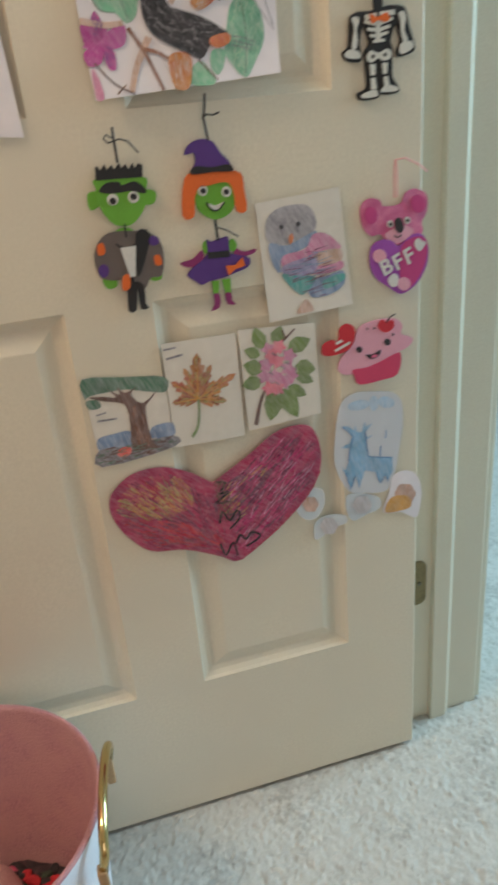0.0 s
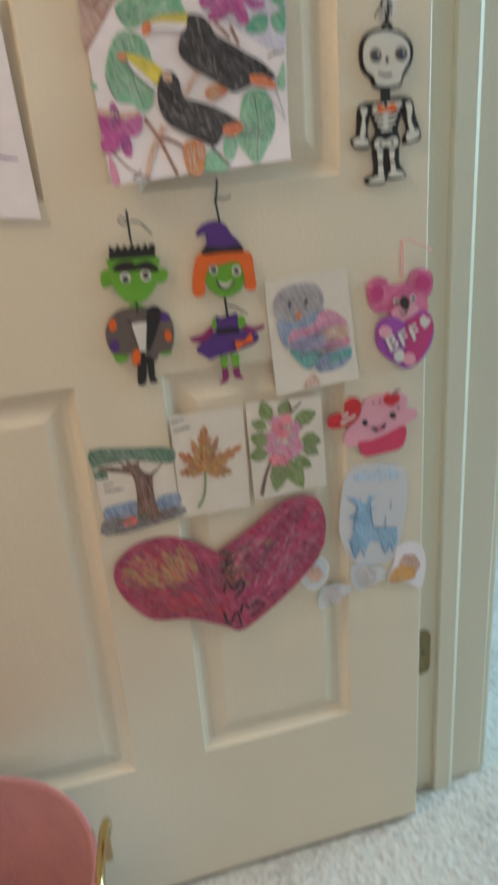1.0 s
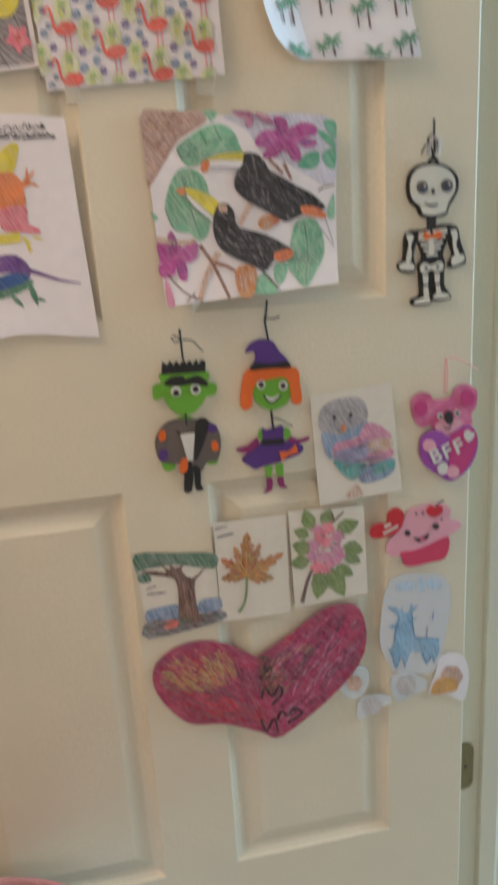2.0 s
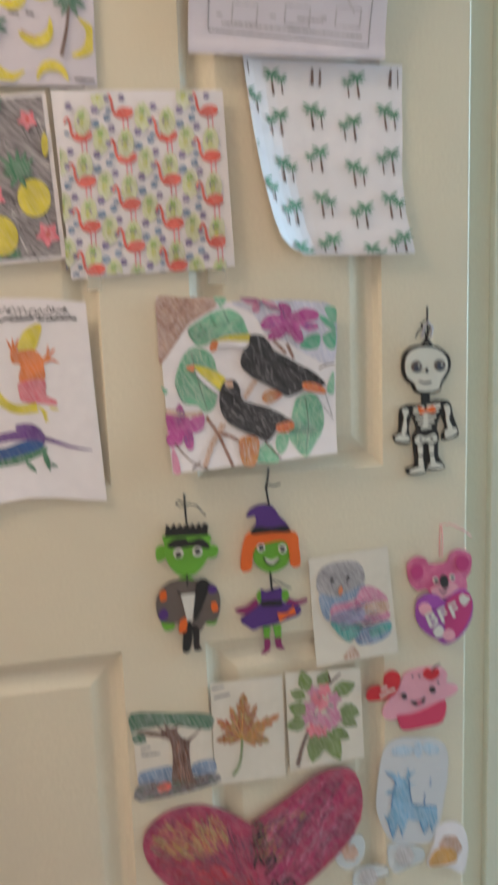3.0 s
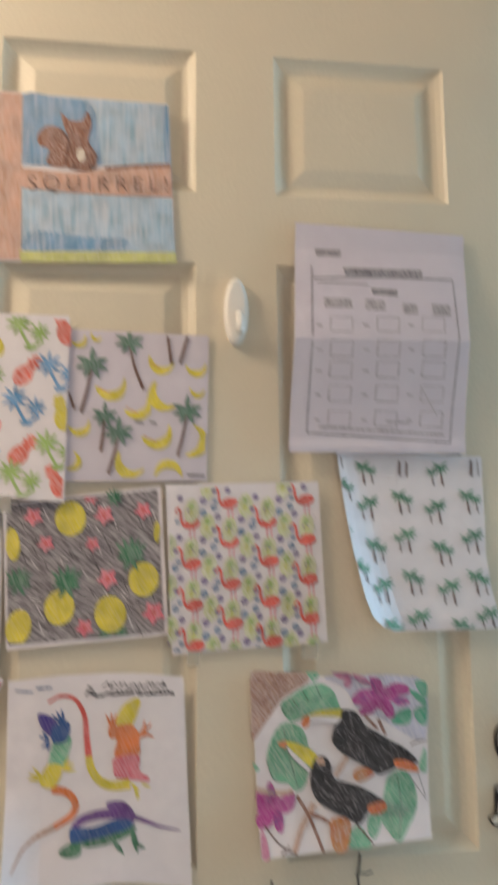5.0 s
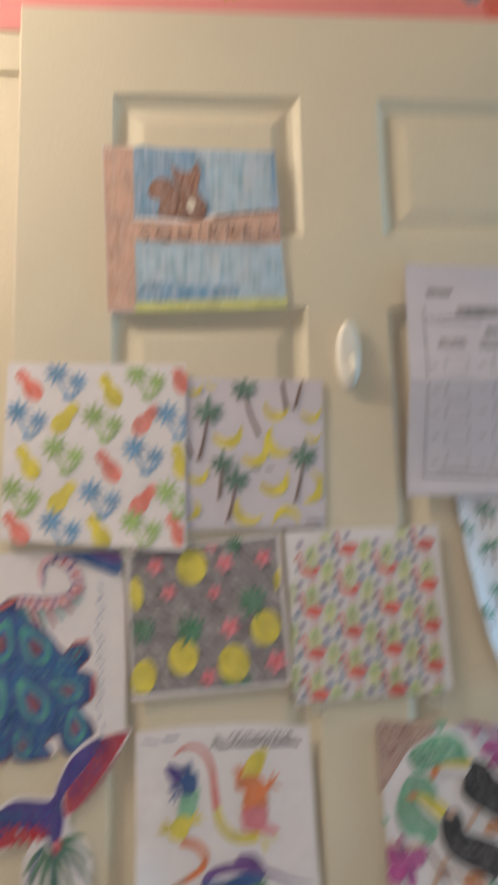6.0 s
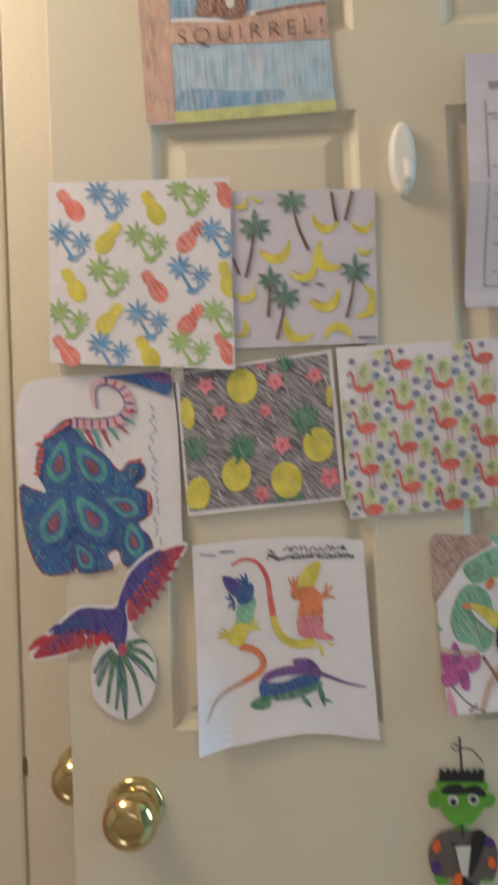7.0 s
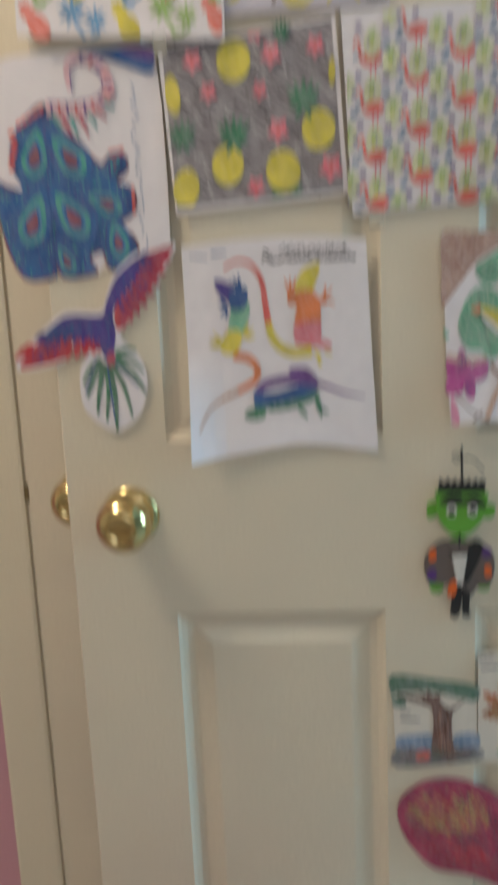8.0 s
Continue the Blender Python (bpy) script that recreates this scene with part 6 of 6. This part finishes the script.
def big_heart():
    g = Grid("B3", 0.0035)
    out = spline([(120, 640), (135, 590), (200, 532), (300, 507), (400, 525), (470, 557), (490, 552), (600, 470), (690, 395), (760, 368), (820, 372), (850, 430), (852, 510), (810, 600), (700, 722), (570, 828), (500, 815), (380, 792), (260, 795), (180, 745), (135, 690)], 5)
    ob = sheet("paper_heart", g, out, K["heartred"], "large paper heart scribbled in crimson and yellow crayon", "cutout")
    left = spline([(140, 640), (160, 585), (220, 545), (310, 525), (400, 545), (470, 580), (500, 660), (520, 780), (400, 780), (270, 780), (190, 730), (150, 690)], 4)
    upper = spline([(145, 640), (165, 580), (230, 540), (310, 530), (390, 560), (420, 640), (330, 690), (230, 690), (160, 680)], 4)
    lower = spline([(170, 690), (270, 690), (400, 700), (500, 740), (540, 800), (400, 782), (270, 780), (195, 735)], 4)
    right = spline([(500, 580), (600, 495), (700, 412), (770, 385), (830, 400), (840, 500), (790, 605), (680, 720), (575, 805), (540, 700)], 4)
    inner = spline([(500, 590), (590, 520), (680, 500), (640, 600), (580, 690), (540, 700)], 4)
    for shape, count, seed, mat, toward, ln, w, lift in (
            (left, 150, 3, "plum", (540, 800), 60, 5, 0.6), (left, 90, 4, "crimson", (540, 800), 42, 5, 0.7), (upper, 95, 5, "ochre", (540, 800), 60, 4.5, 0.8), (upper, 45, 6, "moss", (540, 800), 54, 4, 0.9), (upper, 60, 7, "crimson", (540, 800), 54, 5, 1.0),
            (lower, 60, 8, "dullred", (545, 800), 36, 4, 0.9), (lower, 70, 9, "scarlet", (545, 800), 40, 5, 1.0), (right, 170, 10, "plum", -52, 70, 5, 0.6), (right, 150, 11, "cerise", -50, 60, 6, 0.8), (right, 60, 12, "rose", -55, 40, 3.5, 0.9),
            (inner, 26, 13, "ochre", -48, 40, 4, 1.0), (inner, 60, 14, "plum", -42, 44, 5, 1.1)):
        draw(ob, g, "pencil_stroke", hatch(shape, count, seed, toward, 12, ln, w), K[mat], lift)
    draw(ob, g, "dark_scribble", [stroke(curve_pts(p, 3), 8, 6) for p in ([(500, 600), (535, 590), (490, 630), (530, 625)], [(500, 700), (510, 660), (535, 690), (560, 655), (570, 680), (535, 720)], [(555, 770), (570, 740), (590, 755), (610, 730), (640, 745), (590, 780)], [(500, 770), (520, 810), (545, 765), (560, 812)], [(490, 560), (520, 560), (505, 590)])], K["coal"], 3)
    notch = spline([(478, 556), (520, 552), (545, 600), (540, 690), (505, 690), (492, 620)], 3)
    draw(ob, g, "pencil_stroke", hatch(notch, 50, 16, 80, 35, 24, 4), K["umber"], 3)
    draw(ob, g, "edge_line", [stroke(curve_pts([(490, 552), (600, 470), (690, 395), (760, 369)], 4), 4), stroke(curve_pts([(850, 520), (808, 602), (700, 720), (572, 826)], 4), 5), stroke(curve_pts([(180, 742), (260, 790), (380, 788), (500, 812)], 4), 4)], K["crimson"], 2)


big_heart()


def laminated_card():
    g = Grid("B4", 0.002)
    out = spline([(275, 450), (272, 330), (300, 140), (370, 70), (480, 60), (580, 65), (628, 120), (632, 240), (610, 380), (590, 480), (560, 560), (520, 585), (430, 590), (340, 575)], 4)
    ob = sheet("laminated_card", g, out, M_FILM, "rounded laminated white card with pale blue shape", "drawing", "laminated cut-outs")
    deer = [(325, 470), (345, 420), (350, 355), (305, 352), (330, 335), (348, 330), (365, 290), (308, 240), (345, 238), (375, 262), (380, 235), (388, 268), (415, 270), (430, 215), (438, 240), (470, 225), (432, 275), (445, 295), (475, 285), (440, 310), (445, 380), (460, 398), (575, 400), (578, 470), (550, 530), (535, 490), (510, 540), (490, 480), (430, 470), (400, 560), (380, 495), (355, 570), (330, 500), (305, 450)]
    draw(ob, g, "blue_shape", [deer], K["deer"], 2)
    draw(ob, g, "blue_outline", [stroke(curve_pts(p, 2), 6, 4) for p in ([(345, 420), (352, 350), (368, 292), (310, 242)], [(432, 275), (446, 380), (462, 398), (574, 402)], [(330, 480), (355, 568), (380, 495), (402, 560)], [(490, 480), (512, 538), (536, 490), (552, 528)], [(510, 395), (515, 340)], [(540, 300), (545, 260)])], K["blue"], 3)
    draw(ob, g, "pencil_smudge", [oval(400, 130, 60, 26, -10), oval(545, 115, 44, 30, 10), oval(480, 120, 24, 40)], K["paleblue"], 1)


def round_cutout(pts, tint, label, mat):
    g = Grid("B4", 0.0025)
    ob = sheet("laminated_cutout", g, spline(pts, 4), mat, label, "cutout", "laminated cut-outs")
    cu, cv = sum(p[0] for p in pts) / len(pts), sum(p[1] for p in pts) / len(pts)
    rx = (max(p[0] for p in pts) - min(p[0] for p in pts)) * 0.28
    draw(ob, g, "soft_patch", [spline(star(cu, cv, rx * 0.9, rx, 6), 3)], K[tint], 2)
    return ob, g


laminated_card()
round_cutout([(62, 660), (90, 590), (150, 560), (205, 570), (215, 640), (180, 710), (130, 730), (85, 710)], "peach", "small round laminated cut-out with orange patch", M_LAMINATE)
round_cutout([(330, 610), (370, 590), (450, 595), (510, 620), (505, 670), (440, 700), (370, 735), (335, 690)], "faint", "small round laminated cut-out, faded grey", M_LAMINATE)
round_cutout([(165, 745), (230, 705), (320, 705), (330, 745), (250, 775), (200, 820), (160, 830)], "faint", "crumpled laminated scrap with faint grey marks", M_LAMINATE)
_ob, _g = round_cutout([(525, 690), (560, 580), (580, 500), (640, 472), (700, 490), (728, 560), (725, 640), (700, 718), (620, 690)], "peach", "curled white laminated cut-out with tan patch", M_PAPER)
draw(_ob, _g, "tan_patch", [spline([(535, 690), (560, 620), (610, 600), (665, 610), (670, 660), (620, 680)], 3)], K["amber"], 3)


# ---- white plastic hook on the middle stile ----
def stick_on_hook():
    x, z = 0.3862, 1.5995
    ob = bpy.data.objects.new("adhesive_hook", None)
    scene.collection.objects.link(ob)
    ob.location = (x, 0, z)
    tagged(ob, "oval white plastic stick-on hook on door", "hook")
    bm = bmesh.new()
    for k, (inset, d) in enumerate(((0.0, 0.0), (0.0, 0.007), (0.0015, 0.0105), (0.0045, 0.0125), (0.0075, 0.0125))):
        bm.verts.ensure_lookup_table()
        ring = [bm.verts.new((x + (0.0145 - inset) * math.cos(a), -d, z + (0.0405 - inset) * math.sin(a))) for a in (j * math.tau / 32 for j in range(32))]
        if k:
            for j in range(32):
                bm.faces.new((prev[j], prev[(j + 1) % 32], ring[(j + 1) % 32], ring[j]))
        prev = ring
    bm.faces.new(prev)
    part("body", bm, M_PLASTIC, ob, smooth=True)
    part("prong", tube(bmesh.new(), [(x + 0.003, -0.011, z - 0.004), (x + 0.003, -0.018, z - 0.012), (x + 0.003, -0.021, z - 0.022), (x + 0.003, -0.019, z - 0.029)], 0.0042, 0.0052, 10), M_PLASTIC, ob, smooth=True)


stick_on_hook()


# ---- round bin beside the door ----
M_STRAP = surface("tan_leather", lin(178, 144, 104), lin(160, 126, 88), 0.6, 400, 0.2, 30)


def toy_bin():
    cx, cy, rim, h = 0.124, -0.185, 0.156, 0.33
    ob = bpy.data.objects.new("storage_bin", None)
    scene.collection.objects.link(ob)
    ob.location = (cx, cy, 0)
    tagged(ob, "round white bin lined in pink, gold handles, toys inside", "bin")
    white = surface("white_canvas", lin(226, 226, 232), lin(214, 214, 222), 0.7, 600, 0.3, 20)
    pink = surface("pink_felt", lin(200, 148, 150), lin(172, 120, 132), 0.9, 420, 0.8, 25)
    r0 = rim - 0.024
    part("shell", lathe(bmesh.new(), [(r0, 0.0), (r0, 0.004), (rim - 0.011, h * 0.55), (rim + 0.002, h - 0.004), (rim + 0.001, h), (rim - 0.001, h)], (cx, cy, 0), "Z", 64, False), white, ob, smooth=True)
    part("lining", lathe(bmesh.new(), [(rim + 0.0024, h - 0.0015), (rim + 0.0018, h + 0.0008), (rim + 0.0004, h + 0.0016), (rim - 0.003, h + 0.0014), (rim - 0.006, h - 0.004), (r0 - 0.006, 0.012), (0.0, 0.011)], (cx, cy, 0), "Z", 64, False), pink, ob, "pink felt lining", smooth=True)
    for a in (-9.0, 171.0):
        c, s = math.cos(radians(a)), math.sin(radians(a))
        pts = []
        for k in range(17):
            t = math.pi * k / 16
            w, up = 0.072 * math.cos(t), 0.05 * math.sin(t) ** 0.6
            out = rim + 0.007 if 1 < k < 15 else (rim + 0.006 if k in (1, 15) else rim + 0.002)
            pts.append((cx + c * out - s * w, cy + s * out + c * w, h - 0.032 + up))
        hd = part("handle", tube(bmesh.new(), pts, 0.0052, seg=10), M_BRASS, ob, "shiny gold metal handle", smooth=True)
        for e in (0, -1):
            x, y, z = pts[e]
            part("handle_strap", box(bmesh.new(), x - 0.006, x + 0.004, y - 0.007, y + 0.007, z - 0.034, z + 0.006, 0.003), M_STRAP, hd, "tan leather strap")
    bm = bmesh.new()
    lathe(bm, [(0.122, 0.013), (0.130, 0.072)] + [(0.130 * math.cos(k * math.pi / 24), 0.072 + 0.024 * math.sin(k * math.pi / 24)) for k in range(1, 12)] + [(0.004, 0.096)], (cx, cy, 0), "Z", 48)
    for v in bm.verts:
        if v.co.z > 0.074:
            v.co.z += 0.009 * noise.noise(v.co * 60) + 0.006 * noise.noise(v.co * 150)
    tagged(finish("fabric_heap", bm, F["heap"], None, "", (cx, cy, 0.013), True), "crumpled dark fabric filling bottom of round bin", "fabric")
    rnd = random.Random(12)
    pal = [("foam_block", F["pink"], "pink"), ("foam_block", F["iron"], "black"), ("foam_block", F["red"], "red"), ("foam_block", F["purple"], "purple"), ("foam_block", F["lightpink"], "pale pink"), ("foam_block", F["moss"], "dark green")]
    ball = Vector((0.100, -0.165, 0.126))
    for k in range(170):
        a, rr = rnd.uniform(0, math.tau), 0.112 * math.sqrt(rnd.random())
        if k % 3:
            a, rr = rnd.uniform(-1.1, 2.0), 0.114 * math.sqrt(rnd.uniform(0.35, 1.0))
        if (Vector((cx + rr * math.cos(a), cy + rr * math.sin(a))) - ball.xy).length < 0.07:
            continue
        nm, mat, col = pal[(1, 5, 2, 1, 0, 1, 5, 3, 1, 2)[k % 10]]
        bm = bmesh.new()
        r = rnd.uniform(0.005, 0.010)
        bmesh.ops.create_icosphere(bm, subdivisions=2, radius=r)
        for v in bm.verts:
            v.co *= 1 + 0.9 * noise.noise(v.co * 80 + Vector((k * 3.1, 0, 0)))
            v.co.z *= 0.75
        px, py, pz = cx + rr * math.cos(a), cy + rr * math.sin(a), 0.075 + 0.024 * math.sqrt(max(0.0, 1 - (rr / 0.126) ** 2)) + r * 0.3
        bmesh.ops.translate(bm, vec=(px, py, pz), verts=bm.verts)
        tagged(finish("toy_scrap", bm, mat, None, "", (px, py, pz), False), "crumpled %s toy scrap in round bin" % col, "toy", "toy scraps in bin")
    bm = bmesh.new()
    bmesh.ops.create_icosphere(bm, subdivisions=3, radius=0.068)
    for v in bm.verts:
        v.co *= 1 + 0.12 * noise.noise(v.co * 14)
    c0 = ball
    bmesh.ops.translate(bm, vec=c0, verts=bm.verts)
    tagged(finish("plush_ball", bm, F["plush"], None, "", c0, True), "soft pink plush ball in round bin", "toy")


toy_bin()


# ---- pink wallpaper border over the closet, with stickers ----
def border():
    y = BACK + 0.0115
    band = box(bmesh.new(), -0.32, 0.75, y - 0.0006, y - 0.0002, 2.105, 2.40)
    bmat = surface("pink_border_paper", lin(240, 158, 158), lin(232, 146, 150), 0.65, 300, 0.08, 10)
    ob = finish("wallpaper_border", band, bmat, None, "", (0.2, y, 2.25))
    tagged(ob, "pink wallpaper border with flower and leaf stickers", "wallpaper", kind="structure")

    def motif(name, x, z, pts, mat, d):
        bm = bmesh.new()
        bm.faces.new([bm.verts.new((x + a, y - 0.0008 - d * 0.0002, z + b)) for a, b in pts])
        part(name, bm, mat, ob)

    def ring(r, n, k):
        return [((r if j % 2 else r * k) * math.cos(j * math.pi / n), (r if j % 2 else r * k) * math.sin(j * math.pi / n)) for j in range(2 * n)]

    for x, z, r, n, k, mat in ((0.136, 2.20, 0.030, 10, 1.0, "lime"), (0.262, 2.190, 0.024, 9, 0.72, "amber"), (0.367, 2.235, 0.028, 14, 1.0, "umber"), (0.461, 2.223, 0.022, 7, 0.7, "red"),
                               (0.660, 2.225, 0.022, 9, 0.95, "orange"), (0.662, 2.172, 0.022, 12, 1.0, "coral"), (0.625, 2.192, 0.018, 8, 0.9, "bluegrey"), (0.055, 2.225, 0.018, 8, 0.8, "yellow"), (-0.2, 2.21, 0.024, 9, 0.72, "amber")):
        motif("sticker", x, z, ring(r, n, k), K[mat], 0)
    for x, z, r, mat in ((0.262, 2.190, 0.010, "yellow"), (0.461, 2.223, 0.008, "orange"), (0.124, 2.212, 0.010, "white"), (0.148, 2.212, 0.010, "white"), (0.660, 2.228, 0.009, "yellow"), (0.112, 2.190, 0.012, "yellow"), (0.16, 2.188, 0.012, "teal")):
        motif("sticker", x, z, ring(r, 8, 1.0), M_PAPER if mat == "white" else K[mat], 1)


border()


# ---- carpet pile by the door, a sheet of uneven tufts ----
def carpet_pile():
    rnd = np.random.RandomState(5)
    step, x0, x1, y0, y1 = 0.0028, 0.0, 1.62, -0.5, 1.05
    nx, ny = int((x1 - x0) / step), int((y1 - y0) / step)

    def rough(cell):
        """Smooth random heights with lumps of about that many steps."""
        mx, my = int(nx / cell) + 3, int(ny / cell) + 3
        c = rnd.normal(0, 1, (my, mx))
        u, w = np.arange(nx) / cell, np.arange(ny) / cell
        i, j = u.astype(int), w.astype(int)
        fu, fw = u - i, w - j
        fu, fw = fu * fu * (3 - 2 * fu), (fw * fw * (3 - 2 * fw))[:, None]
        low = c[j][:, i] * (1 - fu) + c[j][:, i + 1] * fu
        high = c[j + 1][:, i] * (1 - fu) + c[j + 1][:, i + 1] * fu
        return low * (1 - fw) + high * fw

    h = 0.0006 * rnd.normal(0, 1, (ny, nx)) + 0.0008 * rough(1.8) + 0.0006 * rough(4) + 0.0006 * rough(16)
    h = 0.0045 + np.clip(h, -0.0038, 0.006)
    xx = x0 + np.arange(nx)[None, :] * step + rnd.normal(0, 0.0006, (ny, nx))
    yy = y0 + np.arange(ny)[:, None] * step + rnd.normal(0, 0.0006, (ny, nx))
    edge = (xx < x0 + 0.01) | (xx > x1 - 0.012) | (yy < y0 + 0.01) | (yy > y1 - 0.012)
    h = np.where(edge, 0.0002, h)
    v = np.stack([xx, yy, h], -1).reshape(-1, 3)
    k = (np.arange(ny - 1)[:, None] * nx + np.arange(nx - 1)[None, :]).ravel()
    cx, cy = v[k, 0], v[k, 1]
    keep = ~((cx > 0.766) & (cx < 0.908) & (cy > 0.046)) & ~((cx < 0.766) & (cy > 0.035))
    keep &= (cx - 0.124) ** 2 + (cy + 0.185) ** 2 > 0.129 ** 2
    k = k[keep]
    faces = np.stack([k, k + 1, k + nx + 1, k + nx], 1)
    me = bpy.data.meshes.new("carpet_pile")
    me.from_pydata(v.tolist(), [], faces.tolist())
    me.materials.append(M_TUFT)
    me.polygons.foreach_set("use_smooth", [True] * len(me.polygons))
    tagged(new("carpet_pile", me), "soft beige carpet tufts along door and doorway", "carpet", kind="stuff")


carpet_pile()

# unseen ceiling fixture, added to go with the warm bedroom lamp
lamp = bpy.data.objects.new("assumed_ceiling_light", None)
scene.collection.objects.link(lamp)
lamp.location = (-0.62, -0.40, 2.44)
tagged(lamp, "round ceiling light, assumed out of view, with warm bulb", "lamp")
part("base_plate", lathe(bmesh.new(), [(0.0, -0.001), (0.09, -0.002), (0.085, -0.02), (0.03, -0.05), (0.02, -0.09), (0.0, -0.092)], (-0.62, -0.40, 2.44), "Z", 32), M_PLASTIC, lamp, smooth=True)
